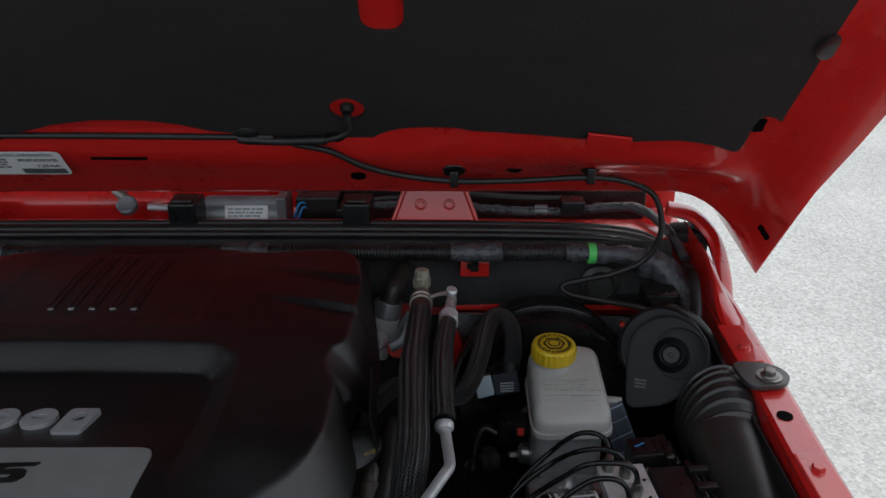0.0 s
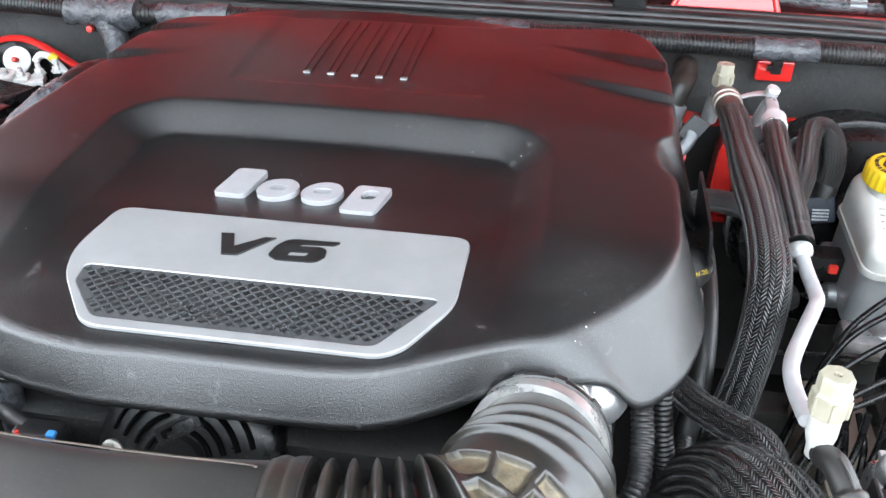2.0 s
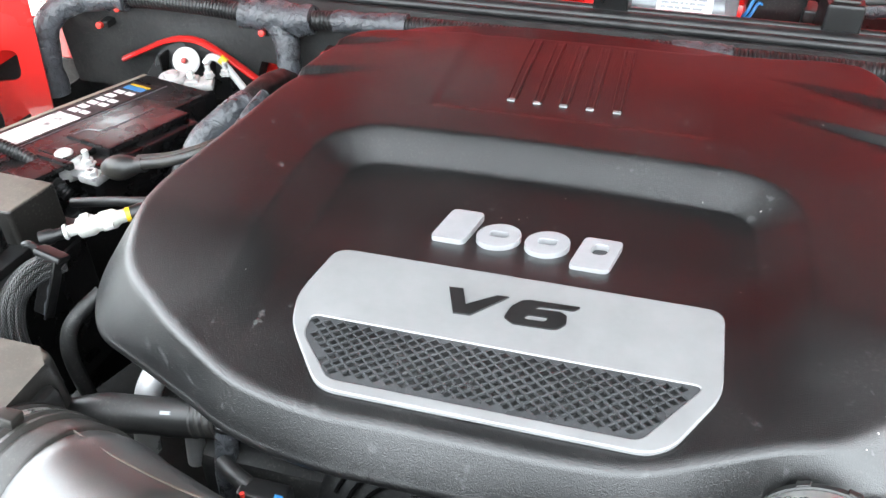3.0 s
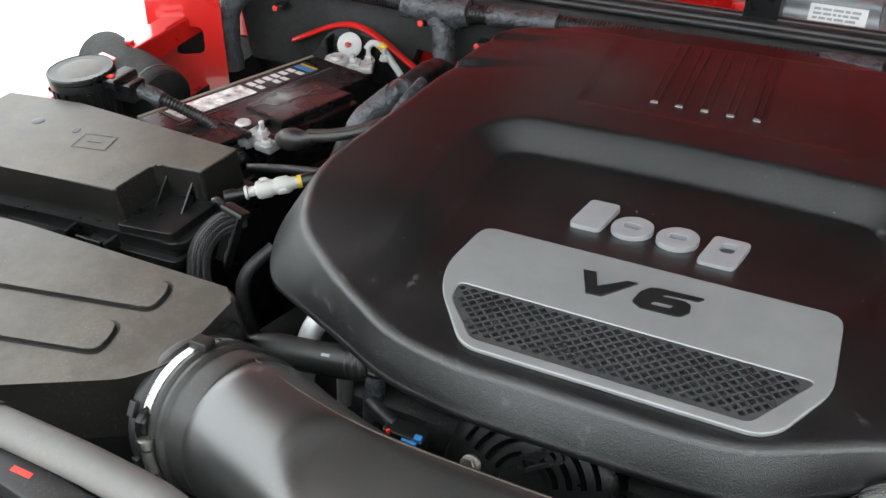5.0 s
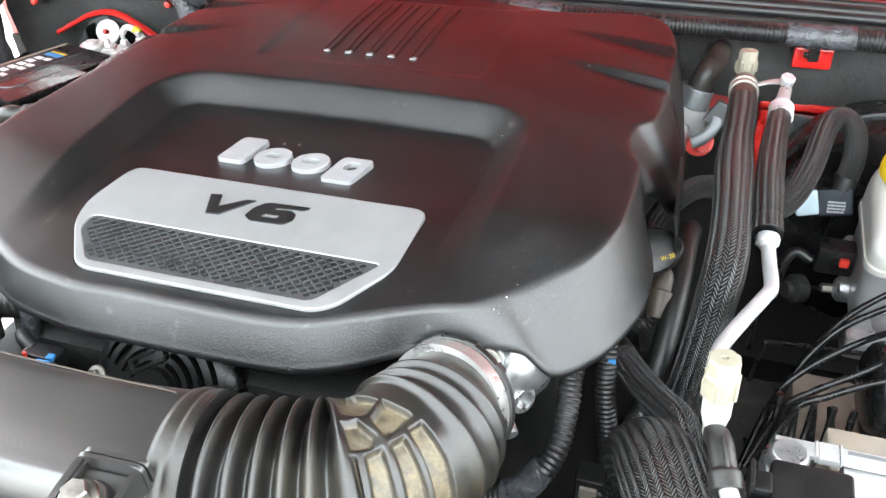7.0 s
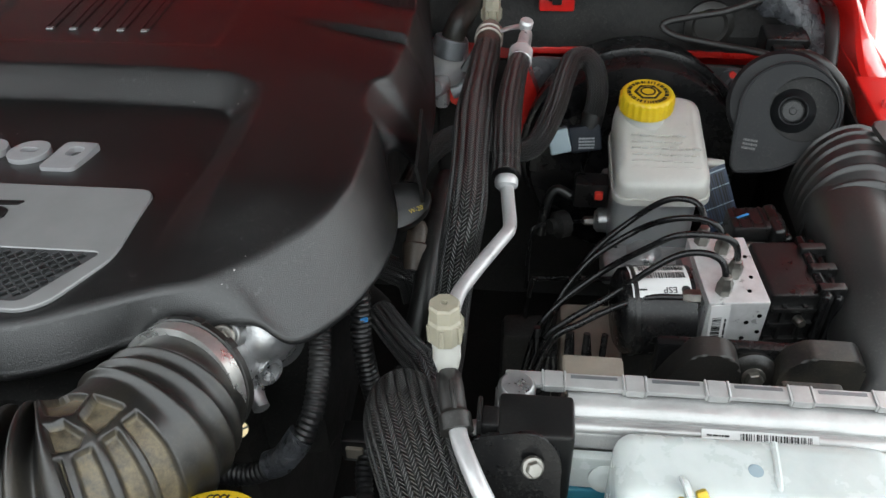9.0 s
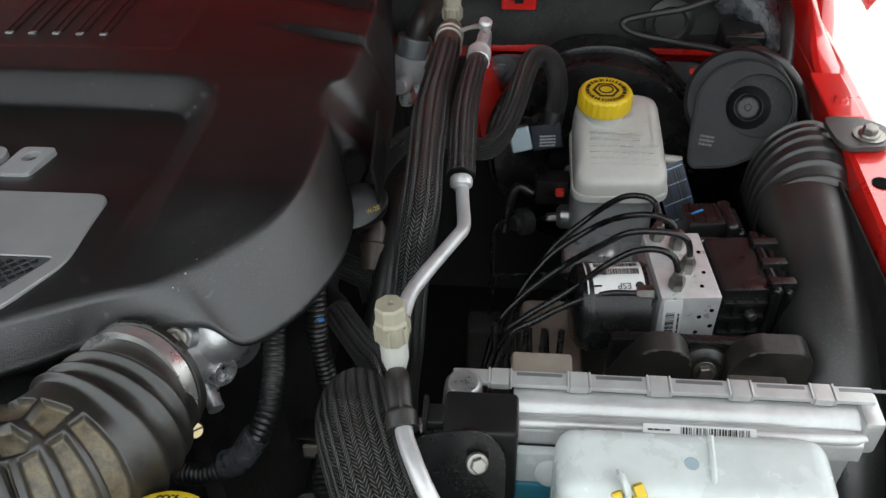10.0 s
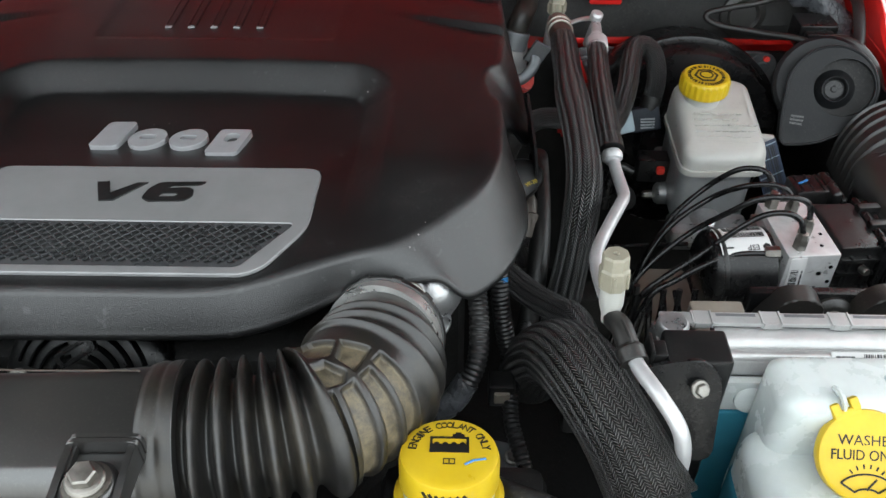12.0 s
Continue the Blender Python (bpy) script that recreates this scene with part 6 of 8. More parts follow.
part("plug", lathe([(0.0068, -0.026), (0.0068, -0.016), (0.0052, -0.014), (0.0052, -0.006)], 18, pm), PLASTIC, pv)
part("pipe", sweep([tuple(pm @ Vector((0, 0, 0.08))), (-0.722, 0.66, 1.082), (-0.735, 0.70, 1.060), (-0.80, 0.710, 1.045), (-0.86, 0.715, 1.03)], 0.005, 50, 12), HOSE, pv)
g = thing("hose_clip_arm", "black plastic hose clip arm with a scuffed pale edge", "clip", (-0.80, 0.57, 1.04))
gm = Matrix.Translation((-0.782, 0.586, 1.060)) @ Matrix.Rotation(radians(-20), 4, "X") @ Matrix.Rotation(radians(14), 4, "Y")
part("plate", rbox(-0.009, 0.009, -0.0018, 0.0018, -0.040, 0.016, 0.0012, m=gm), PLASTIC, g)
part("flange", rbox(0.0070, 0.0092, -0.010, 0.002, -0.038, 0.016, 0.001, m=gm), PLASTIC, g)
part("head", rbox(-0.014, 0.011, -0.009, 0.006, 0.013, 0.020, 0.0025, m=gm), PLASTIC, g)
part("hook", sweep([gm @ Vector(q) for q in ((-0.013, -0.004, 0.017), (-0.019, -0.006, 0.020), (-0.024, -0.006, 0.017))], 0.003, 16, 8), PLASTIC, g)
part("scuffed_edge", sweep([gm @ Vector((0.0025 + 0.0008 * math.sin(k * 2.1), -0.0026, 0.012 - 0.0050 * k)) for k in range(11)], 0.0011, 40, 6), GREYBOX, g, "scuffed pale edge")

g = thing("braided_hose", "black braided hose curving down beside the fuse box", "hose", (-0.80, 0.54, 1.0))
part("hose", sweep([(-0.778, 0.596, 1.066), (-0.790, 0.572, 1.066), (-0.793, 0.548, 1.053), (-0.783, 0.530, 1.025), (-0.755, 0.522, 0.995)], 0.0105, 60, 18), BRAID, g)
g = thing("small_hose", "thin black hose looping below the valve", "hose", (-0.76, 0.55, 1.0))
part("hose", sweep([(-0.742, 0.590, 1.045), (-0.755, 0.565, 1.032), (-0.758, 0.553, 1.010), (-0.753, 0.550, 0.970), (-0.745, 0.552, 0.93)], 0.0065, 50, 12), HOSE, g)
g = thing("wire_loom", "corrugated loom low beside the engine", "wire loom", (-0.72, 0.53, 0.96))
part("loom", loom([(-0.80, 0.520, 0.985), (-0.75, 0.512, 0.990), (-0.70, 0.518, 0.990), (-0.66, 0.54, 0.985)], 0.0085), LOOM, g)

# ---- air conditioning lines ----


def port_cap(parent, loc, way, r=0.0125, hgt=0.028, name="port_cap"):
    """Ivory screw cap of a service port: hexagon foot, eight-sided crown with a dimple."""
    m = axis(loc, way, 8)
    c = part(name, lathe([(r * 0.98, 0.0), (r * 1.04, 0.002), (r * 1.04, hgt * 0.55), (r * 0.93, hgt * 0.62), (r * 0.93, hgt * 0.94), (r * 0.84, hgt), (r * 0.22, hgt), (r * 0.16, hgt * 0.93)], 8, m), PORTCAP, parent, "ivory plastic port cap", sharp=25)
    for k in range(6):
        part("grip", rbox(r * 0.90, r * 1.12, -0.0012, 0.0012, 0.002, hgt * 0.5, 0.0004, m=m @ Matrix.Rotation(k * math.pi / 3, 4, "Z")), PORTCAP, c)
    return c


ac = thing("suction_hose", "thick braided air conditioning hose with ivory port cap", "hose", (-0.03, 0.8, 0.9))
SUC = [(-0.029, 0.932, 1.074), (-0.0300, 0.895, 1.078), (-0.0325, 0.808, 1.083), (-0.0310, 0.731, 1.082), (-0.030, 0.673, 1.069), (-0.034, 0.642, 1.043), (-0.039, 0.627, 1.00), (-0.045, 0.622, 0.94), (-0.052, 0.62, 0.86)]
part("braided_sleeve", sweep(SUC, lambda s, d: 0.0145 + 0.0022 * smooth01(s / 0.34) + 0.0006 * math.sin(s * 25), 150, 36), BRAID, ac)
part("bare_end", sweep([(-0.029, 0.970, 1.068), (-0.029, 0.926, 1.075)], 0.0135, 10, 28), BROWN, ac, "bare brown hose end")
part("ferrule", lathe([(0.0135, -0.004), (0.0155, -0.003), (0.0155, 0.002), (0.0140, 0.004), (0.0140, 0.009), (0.0155, 0.010), (0.0155, 0.015), (0.0140, 0.017), (0.0140, 0.024), (0.0105, 0.030), (0.0095, 0.040)], 36, axis((-0.029, 0.965, 1.069), (0, 0.97, -0.1))), BROWNALU, ac, "tarnished crimp ferrule")
part("neck", sweep([(-0.029, 0.99, 1.067), (-0.029, 1.015, 1.060), (-0.029, 1.036, 1.045), (-0.030, 1.05, 1.01)], 0.0095, 24, 20), ALU, ac)
part("stem", lathe([(0.0075, 0), (0.0075, 0.010), (0.0065, 0.012), (0.0065, 0.018)], 24, axis((-0.029, 1.014, 1.052), (0, 0.15, 1))), ALU, ac)
port_cap(ac, (-0.029, 1.018, 1.067), (0, 0.12, 1), 0.0108, 0.026)

liq = thing("discharge_line", "thin braided hose joined to a bent aluminium line", "hose", (0.0, 0.75, 1.0))
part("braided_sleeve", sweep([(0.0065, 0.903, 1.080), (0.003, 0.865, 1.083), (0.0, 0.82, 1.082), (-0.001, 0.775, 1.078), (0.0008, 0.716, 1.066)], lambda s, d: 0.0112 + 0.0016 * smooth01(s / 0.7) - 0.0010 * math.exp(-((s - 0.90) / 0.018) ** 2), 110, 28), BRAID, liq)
part("crimp", lathe([(0.0105, -0.012), (0.0125, -0.010), (0.0112, -0.006), (0.0125, -0.002), (0.0112, 0.002), (0.0125, 0.006), (0.0095, 0.010), (0.0062, 0.020)], 28, axis((0.007, 0.908, 1.081), (0.05, 0.95, 0.12))), ALU, liq)
part("end_fitting", lathe([(0.0085, -0.002), (0.0098, 0.000), (0.0102, 0.003), (0.0098, 0.007), (0.0075, 0.0085), (0.0060, 0.011)], 28, axis((0.0012, 0.714, 1.0655), (0.03, -0.82, -0.5))), ALU, liq)
part("tube", sweep([(0.0015, 0.715, 1.064), (0.004, 0.690, 1.0585), (0.0065, 0.667, 1.0560), (0.0060, 0.655, 1.0562), (0.001, 0.643, 1.057), (-0.013, 0.612, 1.058), (-0.0265, 0.580, 1.059), (-0.0305, 0.560, 1.060), (-0.031, 0.54, 1.062), (-0.030, 0.515, 1.066)], 0.0058, 90, 20), ALU, liq, "bare aluminium tube")
part("branch", sweep([(0.008, 0.920, 1.083), (0.010, 0.945, 1.084), (0.012, 0.968, 1.074), (0.010, 0.99, 1.04)], 0.0062, 24, 16), ALU, liq)
part("stay", join(sweep([(-0.020, 0.978, 1.072), (-0.004, 0.974, 1.080), (0.010, 0.962, 1.088)], 0.0045, 20, 10, 0.5), lathe([(0.009, -0.004), (0.009, 0.004), (0.006, 0.006)], 20, axis((0.011, 0.959, 1.091), (0.2, -0.3, 1)) @ Matrix.Diagonal((0.8, 0.8, 1, 1)))), ALU, liq)
VP = Vector((-0.0285, 0.493, 1.066))
VA = Vector((-0.03, 0.10, 1.0)).normalized()
part("port_body", lathe([(0.0065, -0.006), (0.0068, 0.002), (0.0080, 0.006), (0.0094, 0.012), (0.0094, 0.030)], 28, axis(VP, VA)), MILK, liq, "white plastic lower cap")
port_cap(liq, VP + VA * 0.028, VA, 0.0112, 0.030)
part("rubber_sleeve", sweep([(-0.0275, 0.488, 1.066), (-0.0245, 0.472, 1.075), (-0.021, 0.455, 1.073), (-0.0175, 0.441, 1.069)], lambda s, d: 0.0084 + 0.0022 * smooth01((s - 0.74) / 0.06) - 0.0012 * smooth01((0.12 - s) / 0.08), 60, 20), RUBBER, liq, "dark rubber sleeve")
part("sleeve_rib", sweep([(-0.0245, 0.4700, 1.0835), (-0.0215, 0.458, 1.0825), (-0.019, 0.448, 1.0795)], 0.0014, 16, 8), RUBBER, liq)
part("lower_tube", sweep([(-0.0185, 0.447, 1.071), (-0.0145, 0.432, 1.071), (-0.0045, 0.409, 1.070), (0.0065, 0.392, 1.060), (0.0115, 0.385, 1.043), (0.012, 0.382, 1.02), (0.010, 0.38, 0.98)], 0.0058, 60, 20), ALU, liq, "bare aluminium tube")

# expansion valve and heater fittings on the firewall
ev = thing("expansion_valve", "aluminium expansion valve and hose clamp on the firewall", "valve", (-0.075, 1.06, 0.95))
part("block", join(rbox(-0.105, -0.060, 1.035, 1.085, 0.965, 1.015, 0.006), rbox(-0.098, -0.080, 1.02, 1.05, 0.945, 0.985, 0.006), lathe([(0.012, 0), (0.012, 0.02), (0.009, 0.024)], 20, axis((-0.09, 1.03, 0.975), (-0.2, -0.9, 0.3)))), ALU, ev)
part("heater_elbow", sweep([(-0.079, 1.046, 1.020), (-0.074, 1.048, 1.036), (-0.068, 1.056, 1.047), (-0.062, 1.075, 1.050), (-0.058, 1.115, 1.046)], 0.0140, 50, 24), RUBBER_DUSTY, ev, "dusty rubber heater elbow")
part("clamp_band", lathe([(0.0190, -0.013), (0.0205, -0.012), (0.0205, 0.009), (0.0190, 0.011), (0.012, 0.011)], 32, axis((-0.080, 1.044, 1.020), (0.25, 0.25, 1))), GREYBOX, ev, "grey spring clamp band")
part("lever", sweep([(-0.052, 1.035, 1.010), (-0.050, 1.025, 0.995), (-0.062, 1.015, 0.980), (-0.075, 1.01, 0.975)], 0.0075, 24, 10, 0.45), GREYBOX, ev)
part("lever_plate", rbox(-0.012, 0.012, -0.003, 0.003, -0.016, 0.016, 0.002, m=Matrix.Translation((-0.048, 1.030, 1.005)) @ Matrix.Rotation(radians(30), 4, "Y")), GREYBOX, ev)
part("red_seat", join(lathe([(0.018, 0), (0.018, 0.006), (0.013, 0.008)], 28, axis((-0.066, 1.048, 0.955), (0.0, -0.8, 0.6))), lathe([(0.006, 0), (0.006, 0.012)], 12, axis((-0.060, 1.038, 0.952), (0.0, -0.8, 0.6)))), REDPLASTIC, ev, "red plastic seat")
rb = thing("red_bracket", "curved red painted bracket on the firewall", "bracket", (-0.01, 1.08, 0.95))
part("pressing", prism(rounded([(-0.006, -0.13), (0.030, -0.13), (0.040, -0.075), (0.026, -0.030), (0.014, 0.0), (0.000, 0.002), (-0.006, -0.03)], 0.006, 5), 0, 0.030, 0.012, 4, m=Matrix.Translation((0.0, 1.098, 0.982)) @ Matrix.Rotation(radians(90), 4, "X")), RED, rb)

# big upper radiator hose
rh = thing("radiator_hose", "large black radiator hose in a woven sleeve", "hose", (-0.04, 0.45, 0.95))
RAD = [(-0.076, 0.566, 0.910), (-0.069, 0.540, 0.962), (-0.062, 0.508, 1.003), (-0.054, 0.475, 1.029), (-0.045, 0.446, 1.038), (-0.033, 0.416, 1.036), (-0.019, 0.388, 1.024), (-0.006, 0.360, 1.010)]
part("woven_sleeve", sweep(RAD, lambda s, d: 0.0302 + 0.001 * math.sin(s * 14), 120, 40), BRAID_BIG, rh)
part("hose_end", sweep([(-0.009, 0.366, 1.013), (0.0, 0.345, 1.002), (0.006, 0.325, 0.988)], 0.0262, 20, 32), HOSE, rh, "bare rubber hose end")
part("sleeve_edge", sweep([tuple(Vector((-0.0065, 0.361, 1.0105)) + (axis((0, 0, 0), (0.45, -0.80, -0.40)) @ Vector((0.0302 * math.cos(a * 0.3491), 0.0302 * math.sin(a * 0.3491), 0.0015 * math.sin(a * 2.1))))) for a in range(19)], 0.0022, 60, 8), BRAID_FINE, rh, "frayed sleeve edge")
g = thing("braided_branch_hose", "small braided hose curving below the radiator hose", "hose", (-0.07, 0.56, 0.97))
part("hose", sweep([(-0.118, 0.640, 0.985), (-0.100, 0.618, 0.990), (-0.080, 0.588, 0.995), (-0.062, 0.555, 1.010), (-0.046, 0.528, 1.022), (-0.038, 0.505, 1.010), (-0.034, 0.485, 0.975)], 0.0125, 70, 20), BRAID_FINE, g)
part("end_cuff", sweep([(-0.120, 0.643, 0.984), (-0.108, 0.629, 0.988), (-0.098, 0.615, 0.991)], 0.0134, 16, 20), HOSE, g, "plain black tape cuff")
g = thing("wire_loom", "black corrugated loom dropping beside the throttle body", "wire loom", (-0.13, 0.5, 0.95))
part("loom", loom([(-0.131, 0.560, 1.052), (-0.130, 0.543, 1.035), (-0.128, 0.521, 1.020), (-0.131, 0.495, 1.000), (-0.148, 0.480, 0.975), (-0.180, 0.474, 0.955), (-0.225, 0.482, 0.945)], 0.0088), LOOM, g)
part("tape_wrap", lumpy([(-0.137, 0.488, 0.990), (-0.150, 0.479, 0.973), (-0.163, 0.477, 0.965)], 0.0108, 0.2, 24, 14), TAPE, g)
g = thing("wire_loom", "black corrugated loom with a blue tie behind the cover tip", "wire loom", (-0.11, 0.58, 0.95))
part("loom", loom([(-0.112, 0.615, 1.045), (-0.110, 0.597, 1.025), (-0.108, 0.580, 0.995), (-0.100, 0.565, 0.950), (-0.09, 0.56, 0.90)], 0.0090), LOOM, g)
part("tie", rbox(-0.003, 0.003, -0.002, 0.002, 0, 0.004, 0, m=axis((-0.106, 0.586, 1.015), (0.3, -0.8, 0.3))), BLUE, g, "blue tie")

# oil filler cap, sensor and sleeve under the right flank of the cover
g = thing("oil_filler_cap", "black oval oil filler cap with yellow print", "cap", (-0.085, 0.70, 1.03))
om = axis((-0.088, 0.701, 1.040), (0.15, -0.55, 0.8), 15)
part("cap", lathe([(0.031, -0.012), (0.0325, -0.008), (0.0325, 0.001), (0.030, 0.004), (0.022, 0.0058), (0.008, 0.006)], 40, om @ Matrix.Translation((-0.006, 0.002, 0)) @ Matrix.Diagonal((1.0, 0.66, 1, 1))), PLASTIC, g)
part("print", place(written("W-20", 0.0125, 0.0042), om @ Matrix.Translation((0.008, -0.008, 0.0058))), YELLOW, g, "yellow oil grade print")
g = thing("temperature_sensor", "brown plastic sensor in a braided sleeve", "sensor", (-0.08, 0.68, 1.0))
part("sensor", lathe([(0.010, -0.02), (0.011, -0.005), (0.0125, 0.0), (0.0125, 0.004), (0.010, 0.006), (0.009, 0.02), (0.006, 0.026)], 20, axis((-0.078, 0.690, 1.000), (0.05, 0.75, 0.6))), BROWN, g)
part("sleeve", sweep([(-0.120, 0.690, 0.985), (-0.100, 0.680, 0.984), (-0.082, 0.672, 0.980), (-0.075, 0.66, 0.965)], 0.0125, 30, 18), BRAID_FINE, g)
g = thing("heater_hose", "grey-black heater hose running down beside the engine", "hose", (-0.075, 0.75, 0.95))
part("hose", sweep([(-0.060, 0.80, 1.000), (-0.062, 0.76, 1.008), (-0.064, 0.70, 1.000), (-0.068, 0.65, 0.975), (-0.078, 0.61, 0.935), (-0.09, 0.59, 0.88)], 0.0105, 60, 18), HOSE, g)
g = thing("braided_branch_hose", "braided hose crossing behind the thick hose", "hose", (-0.05, 0.86, 1.0))
part("hose", sweep([(-0.105, 0.790, 0.975), (-0.088, 0.830, 0.998), (-0.060, 0.860, 1.010), (-0.025, 0.865, 1.008), (0.012, 0.850, 1.004), (0.030, 0.858, 1.012), (0.045, 0.89, 1.030), (0.055, 0.935, 1.043),
                    (0.064, 0.965, 1.047), (0.078, 0.974, 1.046), (0.090, 0.968, 1.034), (0.094, 0.955, 1.008), (0.088, 0.945, 0.972)], 0.0118, 130, 24), BRAID, g)
part("end_cuff", sweep([(0.0915, 0.9505, 0.991), (0.0895, 0.947, 0.980), (0.088, 0.945, 0.970)], 0.0124, 12, 24), HOSE, g, "plain black tape cuff")
cn = thing("wire_connector", "dark blue and grey connector on the braided hose", "connector", (0.07, 0.93, 0.96))
part("housing", rbox(-0.018, 0.018, -0.012, 0.012, -0.014, 0.016, 0.003, m=Matrix.Translation((0.084, 0.940, 0.963)) @ Matrix.Rotation(radians(-25), 4, "X") @ Matrix.Rotation(radians(-10), 4, "Y")), surface("navy_connector", (0.008, 0.014, 0.026), 0.5, spec=0.25, grit=0.05, var=0.1, bump=0.05), cn)
part("latch", rbox(-0.012, 0.012, -0.008, 0.010, -0.014, 0.014, 0.003, m=Matrix.Translation((0.054, 0.922, 0.970)) @ Matrix.Rotation(radians(-25), 4, "X") @ Matrix.Rotation(radians(-14), 4, "Y")), BLUEGREY, cn, "grey-blue latch")
part("print", bars(4, 0.018, 0.014, axis((0.085, 0.924, 0.967), (0.1, -0.9, 0.42)) , 0.0004, 6), GREYBOX, cn)

# ---- brake booster, cylinder and reservoir ----
bb = thing("brake_booster", "large black painted brake booster drum", "brake booster", (0.145, 1.03, 0.80))
part("drum", lathe([(0.105, -0.12), (0.128, -0.10), (0.132, -0.075), (0.132, -0.045), (0.136, -0.042), (0.136, -0.034), (0.131, -0.030), (0.129, -0.010), (0.124, -0.004), (0.062, -0.001), (0.058, 0.02), (0.03, 0.02)], 72, axis((0.148, 0.985, 0.897), (0, -0.98, 0.12))), BLACKPAINT, bb)
part("crimp_ring", lathe([(0.131, -0.046), (0.1375, -0.044), (0.1375, -0.032), (0.131, -0.030)], 72, axis((0.148, 0.985, 0.897), (0, -0.98, 0.12))), BLACKPAINT, bb)
part("vacuum_elbow", sweep([(0.062, 0.975, 0.955), (0.062, 0.955, 0.960), (0.055, 0.94, 0.968), (0.040, 0.935, 0.970)], 0.009, 24, 14), PLASTIC, bb)
bp_ = thing("booster_plate", "bare grey steel mounting plate with studs behind the booster", "plate", (0.15, 1.11, 0.9))
part("plate", prism(rounded([(0.005, 0.87), (0.30, 0.87), (0.315, 0.91), (0.285, 0.968), (0.02, 0.975), (0.0, 0.95)], 0.014, 4), 0.0, 0.006, 0.001, m=Matrix.Translation((0, 1.112, 0)) @ Matrix.Rotation(radians(90), 4, "X")), GREYBOX, bp_)
part("red_edge", rbox(0.0, 0.335, 1.118, 1.135, 0.974, 0.984, 0.003), RED, bp_, "red body edge above the plate")
for x, zz in ((0.027, 0.956), (0.277, 0.949)):
    part("dish", lathe([(0.020, 0), (0.019, 0.003), (0.010, 0.004)], 24, axis((x, 1.106, zz), (0, -1, 0.1))), GREYBOX, bp_)
    bolt(bp_, (x, 1.101, zz), (0, -1, 0.1), 0.012, GREYBOX, 10, "stud_nut")

rs = thing("brake_fluid_reservoir", "milky white brake fluid reservoir with yellow cap", "reservoir", (0.157, 0.89, 0.90))


def reservoir_shell():
    """Upper half: a loft of rounded rectangles from the seam up to the sloping shoulder."""
    b = bmesh.new()
    rings = []
    for ins, up in [(0.0, 0.0), (0.0, 0.35), (0.0006, 0.62), (0.002, 0.80), (0.0048, 0.92), (0.009, 0.985), (0.014, 1.0)]:
        poly = rounded([(0.111 + ins, 0.829 + ins), (0.210 - ins, 0.833 + ins), (0.207 - ins, 0.968 - ins), (0.113 + ins, 0.965 - ins)], 0.022, 6)
        rings.append([b.verts.new((x, y, 0.962 + up * (0.020 + 0.028 * smooth01((y - 0.826) / 0.10)))) for x, y in poly])
    n = len(rings[0])
    for a, c in zip(rings, rings[1:]):
        for i in range(n):
            b.faces.new((a[i], a[(i + 1) % n], c[(i + 1) % n], c[i]))
    b.faces.new(rings[-1])
    b.faces.new(rings[0][::-1])
    return b


part("upper_shell", reservoir_shell(), MILK, rs)
part("seam_lip", prism(rounded([(0.109, 0.827), (0.212, 0.831), (0.209, 0.970), (0.111, 0.967)], 0.022, 6), 0.955, 0.9625, 0.002), MILK, rs)
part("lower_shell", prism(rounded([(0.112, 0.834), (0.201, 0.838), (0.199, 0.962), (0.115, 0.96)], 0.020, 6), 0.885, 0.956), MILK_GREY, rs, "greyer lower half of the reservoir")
part("spout", sweep([(0.20, 0.895, 0.965), (0.212, 0.893, 0.967), (0.230, 0.892, 0.966)], 0.0062, 14, 14), MILK, rs)
cp = part("cap", lathe([(0.0275, 0.0), (0.0285, 0.002), (0.0285, 0.016), (0.0272, 0.0195), (0.0245, 0.0208), (0.0235, 0.0200), (0.0105, 0.0200), (0.0100, 0.0212), (0.004, 0.0212)], 96, axis((0.1435, 0.924, 1.0145), (0.0, -0.03, 1.0)), ribs=24, rib_depth=0.0009, rib_rows=(1, 2)), YELLOW, rs, "yellow ribbed screw cap")
part("cap_neck", lathe([(0.022, -0.012), (0.022, 0.004)], 32, Matrix.Translation((0.1435, 0.924, 1.012))), MILK, rs)
cm = axis((0.1435, 0.924, 1.0148), (0.0, -0.03, 1.0))
out = [sheet(circle(0, 0, 0.0145, 6), [circle(0, 0, 0.0118, 6)], 0.0198, 0.0207, cm), sheet(circle(0, 0, 0.0082, 24), [circle(0, 0, 0.0066, 24)], 0.0198, 0.0216, cm)]
rnd = random.Random(2)
a = 0.0
while a < 350:
    w = rnd.choice((4, 6, 9))
    out.append(rbox(0.0178, 0.0218, -0.00012 * w, 0.00012 * w, 0.0199, 0.0206, 0, m=cm @ Matrix.Rotation(radians(a), 4, "Z")))
    a += w + 3.5
part("cap_print", join(*out), INK, cp, "black worn print round the cap")
rnd = random.Random(8)
for r in range(6):
    y = 0.892 - 0.0075 * r
    z = 0.982 + 0.028 * smooth01((y - 0.826) / 0.10)
    words, x = [], 0.128
    while x < 0.180 + (0.012 if r > 1 else 0):
        w = rnd.uniform(0.005, 0.012)
        words.append(rbox(x, x + w, y - 0.0012, y + 0.0012, z - 0.002, z + 0.00012, 0))
        x += w + 0.002
    part("moulded_line", join(*words), MILK, rs, "faint moulded lettering")
mc = thing("brake_master_cylinder", "grey cast brake master cylinder below the reservoir", "brake cylinder", (0.15, 0.87, 0.86))
part("cylinder", lathe([(0.024, 0), (0.024, 0.16), (0.017, 0.17), (0.012, 0.17)], 32, axis((0.150, 0.98, 0.880), (0, -1, 0))), CAST, mc)
